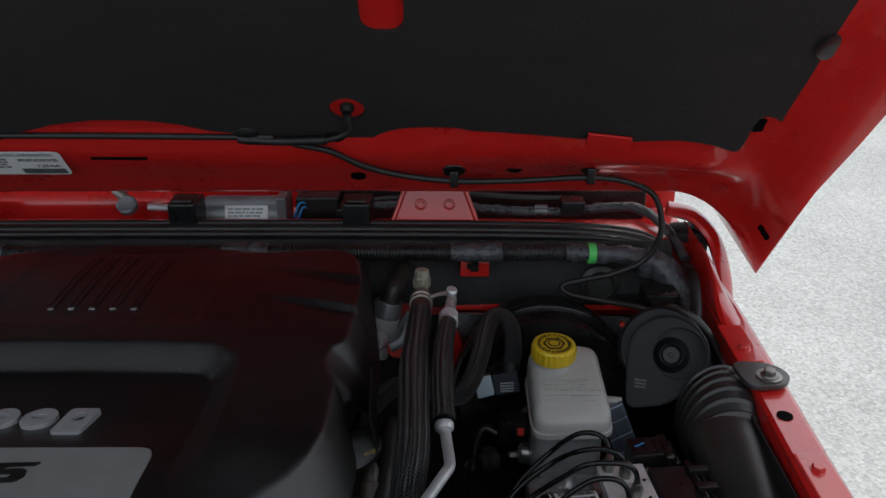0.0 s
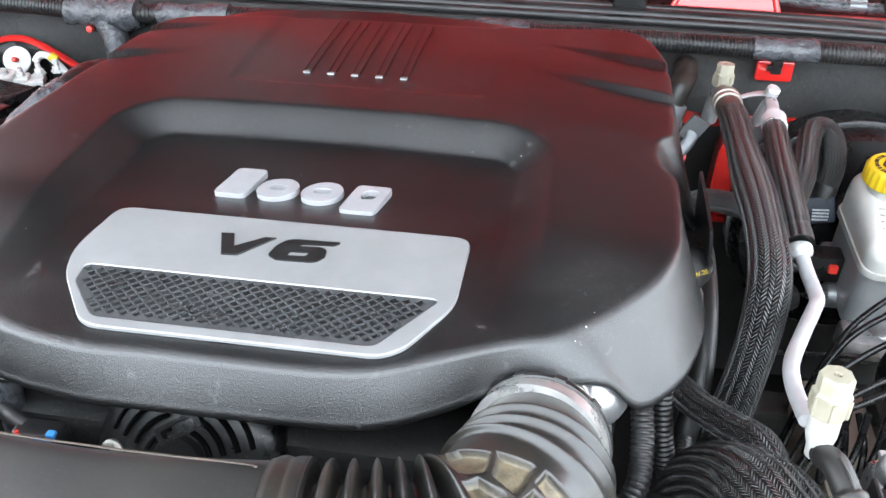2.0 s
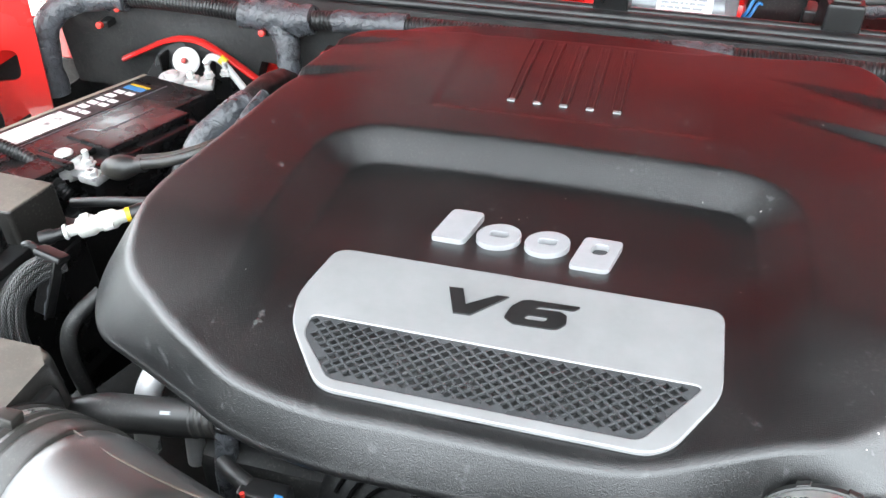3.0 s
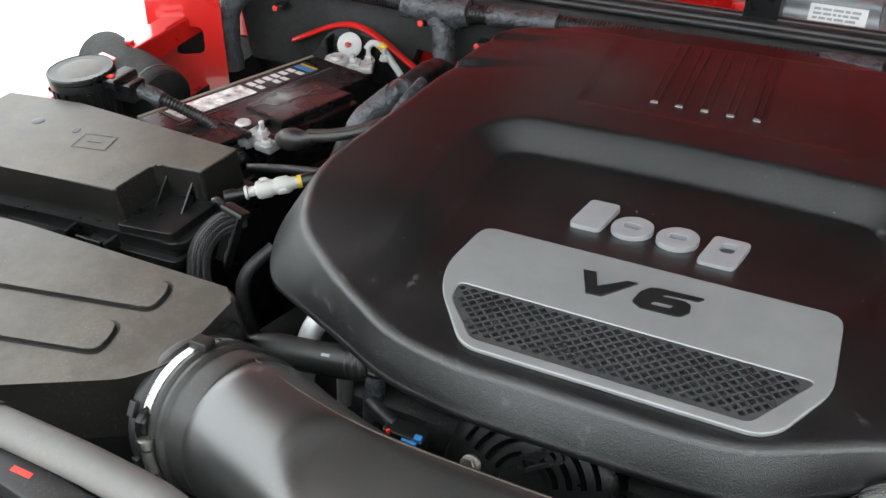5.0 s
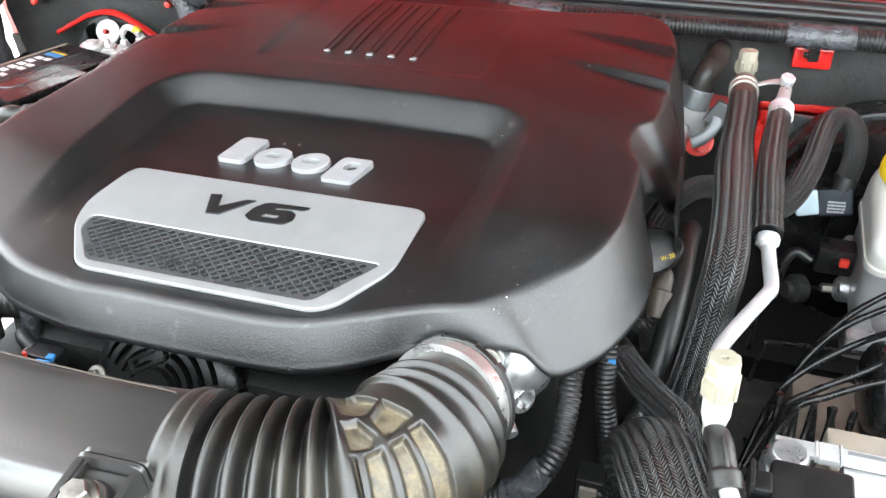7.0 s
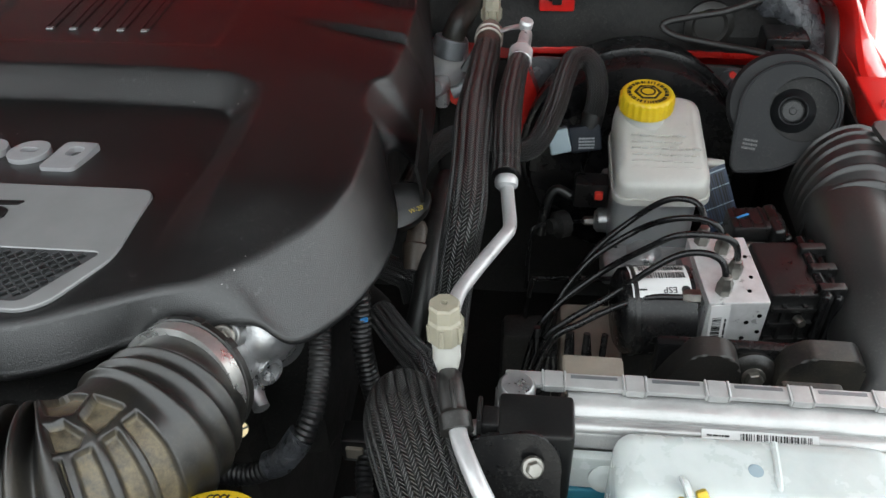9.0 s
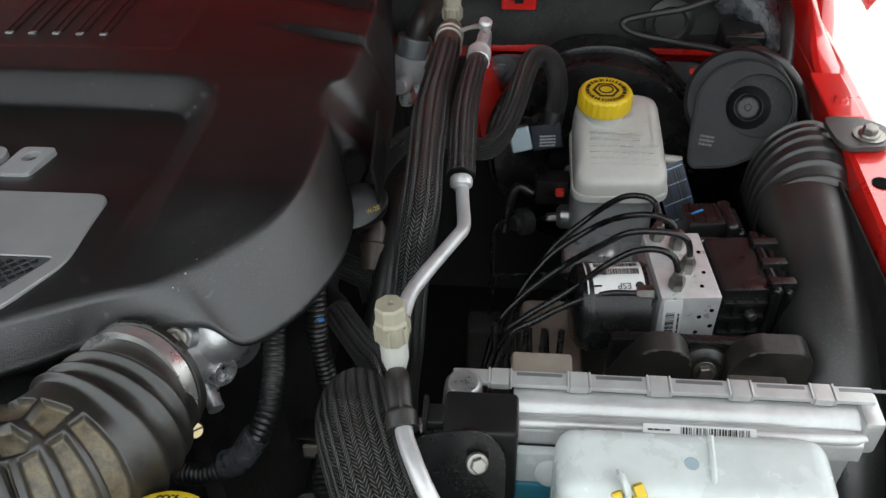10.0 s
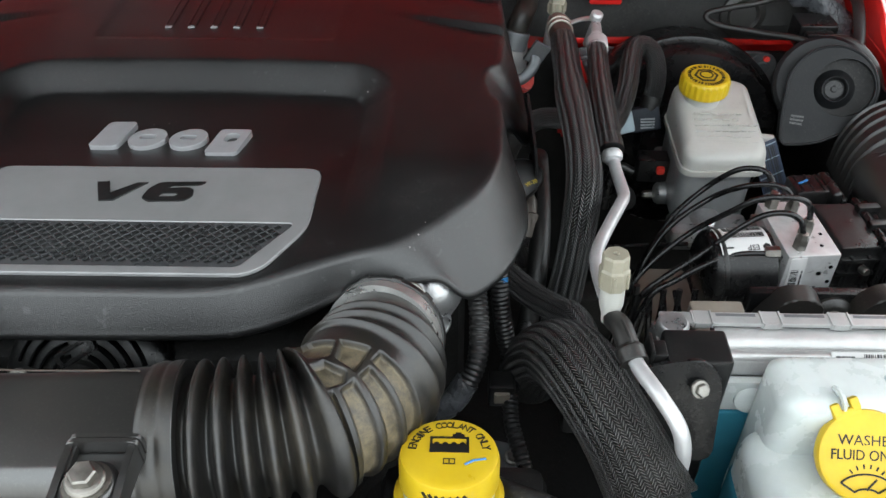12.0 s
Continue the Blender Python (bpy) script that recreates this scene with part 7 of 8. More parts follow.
part("flange", rbox(0.11, 0.19, 0.955, 0.975, 0.86, 0.905, 0.006), CAST, mc)
part("boss", join(lathe([(0.014, 0), (0.014, 0.026), (0.010, 0.03)], 20, axis((0.130, 0.89, 0.885), (-1, 0, 0))), rbox(0.105, 0.20, 0.80, 0.84, 0.865, 0.895, 0.006)), CAST, mc)
tg = thing("barcode_tag", "hanging paper tag with dark bars beside the reservoir", "tag", (0.225, 0.86, 0.94))
tm_ = Matrix.Translation((0.2225, 0.862, 0.948)) @ Matrix.Rotation(radians(18), 4, "Z") @ Matrix.Rotation(radians(60), 4, "X") @ Matrix.Rotation(radians(12), 4, "Z")
part("tag", rbox(-0.017, 0.017, -0.036, 0.030, 0, 0.001, 0.0, m=tm_), surface("navy_tag", (0.020, 0.030, 0.055), 0.35, var=0.1, bump=0.0), tg)
part("barcode", barcode(0.028, 0.052, tm_ @ Matrix.Translation((0, -0.003, 0.001)), 0.0004, 9, 14), INK, tg)
part("rule", join(*[rbox(-0.016, 0.016, y_, y_ + 0.0012, 0.001, 0.0014, 0, m=tm_) for y_ in (-0.031, -0.012, 0.008, 0.025)]), BLUEGREY, tg, "pale rule across the tag")

# level sensor plug with orange lock
g = thing("wire_connector", "black plug with orange lock on the brake cylinder", "connector", (0.09, 0.9, 0.9))
part("plug", join(rbox(0.074, 0.112, 0.885, 0.91, 0.905, 0.938, 0.003), sweep([(0.072, 0.90, 0.91), (0.055, 0.905, 0.915), (0.045, 0.90, 0.90), (0.04, 0.89, 0.86)], 0.006, 20, 10)), PLASTIC, g)
part("lock", rbox(0.096, 0.106, 0.880, 0.888, 0.920, 0.930, 0.002), REDPLASTIC, g, "orange-red lock")
part("round_end", lathe([(0.016, 0), (0.016, 0.012), (0.009, 0.016), (0.009, 0.022)], 24, axis((0.068, 0.89, 0.878), (-0.85, -0.5, 0.1))), IRON, g)

# ---- anti-lock brake unit ----
ab = thing("brake_control_unit", "aluminium valve block with black motor and control module", "brake unit", (0.2, 0.69, 0.90))
yaw = Matrix.Translation((0.2045, 0.7105, 0.0)) @ Matrix.Rotation(radians(5.5), 4, "Z")
part("valve_block", rbox(-0.027, 0.027, -0.0445, 0.0445, 0.905, 0.978, 0.0016, m=yaw), BLOCKALU, ab)
part("valve_block_step", rbox(-0.036, -0.026, -0.034, 0.036, 0.915, 0.970, 0.002, m=yaw), CAST, ab)
MO = yaw @ Vector((-0.034, -0.012, 0.9385))
mw = (yaw.to_3x3() @ Vector((-1, 0, 0)))
mtr = part("motor", lathe([(0.0415, 0.0), (0.0415, 0.054), (0.0395, 0.061), (0.033, 0.0655), (0.010, 0.067)], 56, axis(MO, mw)), BLACKPAINT, ab, "black motor can")
part("motor_band", lathe([(0.0417, 0.050), (0.0424, 0.051), (0.0424, 0.054), (0.0417, 0.055)], 56, axis(MO, mw)), PLASTIC, mtr)


def round_motor(u, deg, r):
    """A flat pose on the motor can: u along it from the block, deg towards the front from straight up."""
    return Matrix.Translation(MO) @ Matrix.Rotation(radians(5.5), 4, "Z") @ Matrix.Rotation(radians(deg), 4, "X") @ Matrix.Translation((-u, 0, r))


lb = part("motor_label", thick(strip([[tuple(round_motor(0.004, a, 0.0419) @ Vector((0, 0, 0))), tuple(round_motor(0.056, a, 0.0419) @ Vector((0, 0, 0)))] for a in range(-26, 33, 4)]), 0.0004), PAPER, ab, "white sticker on the motor")
for a_, seed_ in ((-17, 5), (-2, 6)):
    part("label_bars", barcode(0.040, 0.0075, round_motor(0.027, a_, 0.0421), 0.0003, seed_, 36), INK, lb)
part("label_text", place(written("ESP", 0.012, 0.0060, 0.0004), round_motor(0.023, 21, 0.0421) @ Matrix.Rotation(math.pi, 4, "Z")), INK, lb)
part("label_mark", lathe([(0.0042, 0), (0.0042, 0.0004)], 10, round_motor(0.009, 21, 0.0421)), INK, lb)
part("label_mark", bars(1, 0.008, 0.003, round_motor(0.047, 20, 0.0421), 0.0004, 4), INK, lb)
bl2 = Matrix.Translation(yaw @ Vector((-0.014, -0.0448, 0.945))) @ Matrix.Rotation(radians(5.5), 4, "Z") @ Matrix.Rotation(radians(90), 4, "X") @ Matrix.Rotation(radians(4), 4, "Z")
lb = part("block_label", prism(rounded([(-0.0085, -0.031), (0.0085, -0.031), (0.0085, 0.031), (-0.0085, 0.031)], 0.002), 0, 0.0008, m=bl2), PAPER, ab, "white barcode sticker on the block")
part("label_bars", join(barcode(0.044, 0.008, bl2 @ Matrix.Translation((-0.002, -0.006, 0.0008)) @ Matrix.Rotation(radians(90), 4, "Z"), 0.0003, 7, 30), bars(1, 0.045, 0.003, bl2 @ Matrix.Translation((0.0055, -0.004, 0.0008)) @ Matrix.Rotation(radians(90), 4, "Z"), 0.0003, 3)), INK, lb)
for k, (x, z) in enumerate(((0.010, 0.958), (0.020, 0.966), (0.010, 0.938), (0.022, 0.946), (0.004, 0.928))):
    part("dimple", lathe([(0.0022, 0), (0.0022, 0.0005)], 12, axis(yaw @ Vector((x, -0.0447, z - 0.004)), yaw.to_3x3() @ Vector((0, -1, 0)))), HOLLOW_SHADE, ab)
for x, y in ((0.012, -0.03), (0.018, -0.012), (0.006, -0.006), (0.02, 0.016), (0.012, 0.034)):
    part("dimple", lathe([(0.0020, 0), (0.0020, 0.0005)], 12, Matrix.Translation(yaw @ Vector((x, y, 0.9780)))), HOLLOW_SHADE, ab)
md = part("module", rbox(0.0290, 0.0740, -0.038, 0.036, 0.898, 0.980, 0.004, m=yaw), PLASTIC, ab, "black control module")
part("module_lid", rbox(0.0715, 0.0815, -0.045, 0.041, 0.892, 0.984, 0.0045, 3, m=yaw), BLACKPAINT, md)
part("module_seam", rbox(0.0805, 0.0835, -0.042, 0.038, 0.895, 0.981, 0.001, m=yaw), HOLLOW_SHADE, md)
part("module_back", rbox(0.0825, 0.0920, -0.044, 0.039, 0.892, 0.981, 0.0045, 3, m=yaw), BLACKPAINT, md)
for y0 in (-0.038, -0.012, 0.016):
    part("module_lug", rbox(0.070, 0.094, y0, y0 + 0.010, 0.975, 0.9865, 0.002, m=yaw), PLASTIC, md)
for z in (0.905, 0.925, 0.945, 0.963):
    part("module_fin", rbox(0.031, 0.070, -0.0430, -0.0375, z, z + 0.005, 0.001, m=yaw), PLASTIC, md)
for x_ in (0.040, 0.058):
    part("module_fin", rbox(x_, x_ + 0.004, -0.0425, -0.0375, 0.900, 0.970, 0.001, m=yaw), PLASTIC, md)
mp = part("module_plug", rbox(0.018, 0.056, 0.050, 0.084, 0.915, 0.984, 0.004, m=yaw), PLASTIC, ab)
for x_ in (0.024, 0.036, 0.048):
    part("plug_groove", rbox(x_, x_ + 0.002, 0.052, 0.082, 0.9838, 0.9852, 0.0005, m=yaw), BLACKPAINT, mp)
part("plug_collar", rbox(0.054, 0.066, 0.042, 0.086, 0.905, 0.986, 0.004, 3, m=yaw), PLASTIC, mp)
part("plug_cover", rbox(0.065, 0.073, 0.040, 0.082, 0.905, 0.979, 0.004, 3, m=yaw), PLASTIC, mp)
part("plug_neck", rbox(0.03, 0.06, 0.034, 0.056, 0.925, 0.960, 0.003, m=yaw), PLASTIC, mp)
part("paint_mark", rbox(-0.007, 0.007, -0.0012, 0.0012, 0, 0.0006, 0, m=yaw @ Matrix.Translation((0.030, 0.067, 0.9853)) @ Matrix.Rotation(radians(25), 4, "Z")), BLUE, ab, "blue paint mark")
part("module_pin", lathe([(0.0045, 0), (0.0045, 0.016), (0.0035, 0.018)], 14, axis(yaw @ Vector((0.030, 0.040, 0.970)), yaw.to_3x3() @ Vector((1, -0.2, 0.1)))), STEEL, ab)
part("module_pin", lathe([(0.0045, 0), (0.0045, 0.007), (0.0035, 0.009)], 14, axis(yaw @ Vector((0.055, -0.042, 0.955)), yaw.to_3x3() @ Vector((0.2, -1, 0.2)))), STEEL, ab)

LINES = [[(0.030, 0.70, 0.80), (0.052, 0.722, 0.900), (0.087, 0.765, 0.940), (0.125, 0.790, 0.965), (0.152, 0.785, 0.995), (0.172, 0.778, 1.004), (0.184, 0.770, 1.002), (0.1875, 0.756, 0.994), (0.186, 0.746, 0.980)],
         [(0.030, 0.69, 0.80), (0.050, 0.712, 0.905), (0.082, 0.748, 0.942), (0.125, 0.768, 0.968), (0.152, 0.757, 0.994), (0.178, 0.748, 1.005), (0.195, 0.741, 1.003), (0.202, 0.737, 0.993), (0.203, 0.735, 0.980)],
         [(0.018, 0.66, 0.82), (0.035, 0.680, 0.910), (0.060, 0.700, 0.938), (0.100, 0.718, 0.965), (0.130, 0.708, 1.000), (0.152, 0.703, 1.020), (0.180, 0.702, 1.023), (0.199, 0.702, 1.018), (0.207, 0.702, 1.004), (0.208, 0.702, 0.980)],
         [(0.020, 0.64, 0.86), (0.040, 0.655, 0.925), (0.061, 0.664, 0.945), (0.103, 0.682, 0.966), (0.132, 0.686, 0.994), (0.155, 0.689, 1.010), (0.176, 0.688, 1.014), (0.190, 0.684, 1.009), (0.195, 0.680, 0.996), (0.196, 0.679, 0.980)]]
for k, pts in enumerate(LINES):
    g = thing("brake_line", "bent black steel brake line into the valve block", "brake line", pts[-1], "brake lines")
    part("line", sweep(pts, 0.0031, 90, 10), BLACKPAINT, g)
    e = Vector(pts[-1])
    part("union_nut", lathe([(0.0064, 0), (0.0074, 0.002), (0.0074, 0.012), (0.0056, 0.0145), (0.0050, 0.019), (0.0036, 0.020)], 6, Matrix.Translation((e.x, e.y, 0.977))), STEEL, g, "bright union nut")
g = thing("brake_line", "black steel brake line across the front of the motor", "brake line", (0.16, 0.665, 0.96), "brake lines")
part("line", sweep([(0.022, 0.63, 0.84), (0.045, 0.645, 0.932), (0.075, 0.657, 0.952), (0.11, 0.668, 0.967), (0.135, 0.672, 0.9735), (0.162, 0.674, 0.9735)], 0.0031, 50, 10), BLACKPAINT, g)
part("union_nut", lathe([(0.0066, 0), (0.0066, 0.012), (0.005, 0.015)], 6, axis((0.176, 0.676, 0.9735), (-1, -0.05, 0))), STEEL, g, "bright union nut")
for pts in ([(0.102, 0.900, 0.876), (0.075, 0.893, 0.878), (0.040, 0.885, 0.878), (0.028, 0.875, 0.868), (0.026, 0.86, 0.80)], [(0.14, 0.80, 0.878), (0.10, 0.795, 0.880), (0.040, 0.79, 0.880), (0.030, 0.79, 0.868), (0.026, 0.785, 0.78), (0.04, 0.74, 0.75)]):
    g = thing("brake_line", "thin black steel line from the brake cylinder", "brake line", pts[0], "brake lines")
    part("line", sweep(pts, 0.0026, 50, 8), BLACKPAINT, g)
    part("union_nut", lathe([(0.0055, 0), (0.0055, 0.012), (0.004, 0.014)], 6, axis(pts[0], (-1, -0.1, 0))), STEEL, g, "bright union nut")
# low loops of line below the block
for k in range(4):
    g = thing("brake_line", "black brake line looping low beside the frame", "brake line", (0.06, 0.66, 0.85), "brake lines")
    x = 0.035 + 0.016 * k
    part("line", sweep([(x, 0.655 + 0.008 * k, 0.945 - 0.01 * k), (x + 0.002, 0.650, 0.90), (x + 0.006, 0.645, 0.868 - 0.012 * (k % 2)), (x + 0.012, 0.650, 0.90), (x + 0.014, 0.66, 0.935)], 0.0032, 40, 8), BLACKPAINT, g)

bkt = thing("brake_unit_bracket", "black bracket with rubber mounts and a flange bolt", "bracket", (0.21, 0.62, 0.88))
part("rail", rbox(0.135, 0.302, 0.622, 0.634, 0.90, 0.968, 0.004), BLACKPAINT, bkt)
part("rubber_mount", join(prism(rounded([(-0.038, -0.03), (0.032, -0.03), (0.032, 0.012), (0.020, 0.027), (-0.006, 0.027), (-0.022, 0.006)], 0.008, 4), 0, 0.022, 0.003, m=Matrix.Translation((0.171, 0.624, 0.951)) @ Matrix.Rotation(radians(90), 4, "X"))), RUBBER, bkt)
part("rubber_mount", prism(rounded([(-0.032, -0.03), (0.036, -0.03), (0.036, 0.018), (0.028, 0.028), (-0.012, 0.028), (-0.03, 0.010)], 0.008, 4), 0, 0.022, 0.003, m=Matrix.Translation((0.264, 0.624, 0.953)) @ Matrix.Rotation(radians(90), 4, "X")), RUBBER_DUSTY, bkt)
part("grommet", lathe([(0.021, 0), (0.021, 0.006), (0.016, 0.010), (0.012, 0.010)], 32, axis((0.217, 0.620, 0.943), (0, -0.95, 0.2))), RUBBER, bkt)
bolt(bkt, (0.217, 0.611, 0.945), (0, -0.95, 0.25), 0.013, STEEL, 12)
g = thing("frame_rail", "dusty tan frame rail low behind the motor", "frame rail", (0.09, 0.68, 0.7))
part("rail", rbox(0.060, 0.125, 0.60, 0.78, 0.70, 0.86, 0.01), TAN, g)
g = thing("inner_shield", "black plastic splash shield below the brake lines", "shield", (0.05, 0.8, 0.75))
part("shield", rbox(0.0, 0.36, 0.76, 0.80, 0.55, 0.82, 0.01), IRON, g)

# ---- horn ----
hn = thing("horn", "black disc horn with moulded trumpet on the fender side", "horn", (0.29, 0.91, 0.98))
hax = Vector((-0.22, -0.82, 0.53)).normalized()
hm = axis((0.289, 0.909, 1.026), hax) @ Matrix.Diagonal((0.92, 0.92, 1, 1))
part("rear_disc", lathe([(0.030, -0.052), (0.054, -0.048), (0.0595, -0.040), (0.0595, -0.034), (0.0565, -0.031), (0.0605, -0.028), (0.0605, -0.020), (0.056, -0.016)], 64, hm @ Matrix.Translation((-0.010, 0.008, 0))), HORNFACE, hn)
snail = [(0.0540 * math.cos(radians(a)), 0.0540 * math.sin(radians(a))) for a in range(-42, 190, 6)] + [(-0.0535, -0.032), (-0.0500, -0.066), (-0.0465, -0.074), (-0.0380, -0.077), (-0.0040, -0.0685), (0.0200, -0.0540)]
part("trumpet_face", sheet(snail, [circle(0.0140, 0.0040, 0.0365, 48)], -0.022, 0.0, hm), HORNFACE, hn, "grey-black moulded horn face")
part("face_lip", sweep([tuple(hm @ Vector((x, y, 0.0))) for x, y in snail[:46]], 0.0016, 120, 8), HORNFACE, hn)
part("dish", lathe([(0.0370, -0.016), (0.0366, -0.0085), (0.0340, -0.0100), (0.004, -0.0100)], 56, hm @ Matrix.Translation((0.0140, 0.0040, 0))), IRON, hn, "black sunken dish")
cone = part("cone", lathe([(0.0255, -0.0102), (0.0215, -0.0070), (0.0175, -0.0010), (0.0160, 0.0006), (0.0148, 0.0002), (0.0125, -0.0090), (0.004, -0.0095)], 48, hm @ Matrix.Translation((0.0035, 0.0010, 0))), HORNFACE, hn)
part("hub", lathe([(0.0118, -0.0092), (0.0110, -0.0080), (0.0042, -0.0078), (0.0034, -0.0055), (0.001, -0.0052)], 32, hm @ Matrix.Translation((0.0035, 0.0010, 0))), BLACKPAINT, cone)
part("trumpet_side", prism(snail, -0.034, -0.022, m=hm), PLASTIC, hn)
part("print", bars(3, 0.016, 0.014, hm @ Matrix.Translation((-0.034, -0.044, 0.0001)), 0.0003, 14), SNORKEL, hn)

g = thing("vacuum_hose", "dusty grey vacuum hose curving behind the horn", "hose", (0.345, 0.95, 1.0))
part("hose", sweep([(0.292, 0.978, 1.050), (0.306, 0.970, 1.060), (0.326, 0.958, 1.056), (0.345, 0.951, 1.040), (0.3595, 0.946, 1.018), (0.3655, 0.938, 0.995), (0.3665, 0.930, 0.965)], 0.0058, 70, 14), RUBBER_DUSTY, g)

# ---- fresh air snorkel on the fender ----
sn = thing("air_snorkel", "dusty black moulded air snorkel bolted to the fender", "air duct", (0.32, 0.75, 0.9))
part("tube", sweep([(0.343, 0.850, 0.950), (0.342, 0.835, 0.968), (0.341, 0.800, 0.972), (0.340, 0.75, 0.967), (0.340, 0.69, 0.952), (0.340, 0.63, 0.927), (0.342, 0.57, 0.882), (0.344, 0.52, 0.82)], lambda s, d: 0.0465 * (0.86 + 0.14 * smooth01(s / 0.06)), 120, 40), SNORKEL, sn)
rows = []
for k in range(73):
    u = k / 72
    zt = 1.034 + 0.004 * math.sin(math.pi * u) - 0.016 * u ** 2
    row = []
    for j in range(33):
        a = math.pi * (1.0 - 0.90 * j / 32)
        ridge = 0.0016 * max(0.0, math.sin(2 * math.pi * (5.5 * u ** 0.9 + 0.04))) ** 2.2 * smooth01(j / 4) * (1 - smooth01((j - 17) / 9))
        r = 1.0 + ridge / 0.05
        row.append((0.345 + 0.0515 * math.cos(a) * r, 0.872 - 0.084 * u - 0.012 * math.cos(a) * u, 0.945 + (zt - 0.945) * math.sin(a) ** 0.8 * r))
    rows.append(row)
part("ribbed_dome", thick(strip(rows), 0.002), SNORKEL, sn)
part("ear", prism(rounded([(0.356, 0.808), (0.398, 0.812), (0.412, 0.828), (0.408, 0.848), (0.392, 0.860), (0.350, 0.866)], 0.015, 6), 1.0410, 1.0465, 0.0018), SNORKEL, sn)
part("gusset", prism([(0, 0), (0.052, 0), (0, 0.040)], -0.0014, 0.0014, m=Matrix.Translation((0.372, 0.812, 1.022)) @ Matrix.Rotation(radians(-90), 4, "Z") @ Matrix.Rotation(radians(-90), 4, "X")), SNORKEL, sn)
bolt(sn, (0.386, 0.830, 1.0490), (0, 0, 1), 0.0125, STEEL, 20)
part("bolt_cup", lathe([(0.0150, 0), (0.0150, 0.002), (0.012, 0.0022)], 28, Matrix.Translation((0.386, 0.830, 1.0462))), STEEL, sn)
for p in ((0.352, 0.796, 1.0165), (0.353, 0.705, 0.9995)):
    part("drain_hole", lathe([(0.0045, 0), (0.0045, 0.0012)], 16, axis(p, (0.15, -0.2, 1))), HOLLOW_SHADE, sn)

# ---- engine computer, its bracket, washer bottle ----
ec = thing("engine_computer", "finned aluminium engine computer with barcode label", "control unit", (0.14, 0.48, 0.93))
YZ = Matrix(((0, 0, 1, 0), (1, 0, 0, 0), (0, 1, 0, 0), (0, 0, 0, 1)))
part("case", prism([(0.494, 0.92), (0.494, 1.0585), (0.4865, 1.0585), (0.4790, 1.0575), (0.4735, 1.0540), (0.4725, 1.0510), (0.4680, 1.0520), (0.4640, 1.0505), (0.4615, 1.0470), (0.4610, 1.0350), (0.470, 1.033), (0.472, 0.92)], 0.052, 0.276, m=YZ), ECUALU, ec)
part("front_ridge", sweep([(0.056, 0.4665, 1.0500), (0.16, 0.4665, 1.0500), (0.266, 0.4665, 1.0500), (0.275, 0.472, 1.048)], 0.0042, 40, 14), ECUALU, ec)
part("flange", rbox(0.010, 0.286, 0.4860, 0.4985, 1.0612, 1.0652, 0.0012), ECUALU, ec)
part("flange_gap", rbox(0.012, 0.284, 0.4885, 0.4975, 1.0580, 1.0613, 0), INK, ec, "dark joint below the flange")
for k in range(5):
    x = 0.0358 + 0.0528 * k
    cp_ = part("flange_clip", rbox(x, x + 0.0125, 0.4850, 0.4992, 1.0600, 1.0660, 0.0008), ECUALU, ec)
    for dx in (-0.0018, 0.0127):
        part("clip_fold", rbox(x + dx, x + dx + 0.0016, 0.4852, 0.4990, 1.0605, 1.0668, 0.0006), ECUALU, cp_)
    part("clip_slot", rbox(x + 0.0175, x + 0.0480, 0.4938, 0.4965, 1.0650, 1.0655, 0), GREYBOX, cp_, "shallow grey notch")
part("end_clip", rbox(0.276, 0.290, 0.470, 0.499, 1.030, 1.062, 0.004), ECUALU, ec)
part("corner_ear", join(lathe([(0.0125, 0), (0.0125, 0.012), (0.010, 0.015)], 24, Matrix.Translation((0.018, 0.482, 1.0555))), rbox(0.004, 0.03, 0.470, 0.497, 1.035, 1.060, 0.006), lathe([(0.008, 0), (0.008, 0.022)], 16, axis((0.012, 0.462, 1.048), (-1, -0.2, 0)))), CAST, ec)

em = Matrix.Translation((0.172, 0.4640, 1.0536)) @ Matrix.Rotation(radians(40), 4, "X")
lb = part("label", rbox(-0.036, 0.036, -0.0036, 0.0036, -0.0006, 0.0006, 0, m=em), PAPER, ec, "white barcode label")
part("barcode", join(barcode(0.044, 0.0045, em @ Matrix.Translation((0.010, 0.0, 0.0006)), 0.0003, 21, 34), bars(1, 0.016, 0.002, em @ Matrix.Translation((-0.025, 0.0, 0.0006)), 0.0003, 2)), INK, lb)
cbk = thing("computer_bracket", "black steel bracket with flange bolt at the computer", "bracket", (0.03, 0.44, 0.95))
part("block", prism(rounded([(0.007, 0.440), (0.055, 0.440), (0.055, 0.474), (0.007, 0.474)], 0.004, 3), 0.90, 1.0715, 0.003), PLASTIC, cbk)
part("clip", join(rbox(-0.004, 0.008, 0.446, 0.462, 1.058, 1.072, 0.002), rbox(-0.006, -0.003, 0.444, 0.464, 1.052, 1.078, 0.001)), PLASTIC, cbk)
part("plate", prism(rounded([(-0.034, -0.060), (0.026, -0.060), (0.026, 0.012), (0.012, 0.028), (-0.008, 0.026), (-0.034, 0.020)], 0.010, 4), 0, 0.004, 0.001, m=Matrix.Translation((0.022, 0.436, 1.046)) @ Matrix.Rotation(radians(72), 4, "X")), BLACKPAINT, cbk)
bolt(cbk, (0.030, 0.429, 1.055), (0.25, -0.75, 0.55), 0.0090, STEEL, 5)
g = thing("tan_connector", "dusty tan connector cap behind the computer", "connector", (0.072, 0.535, 0.95))
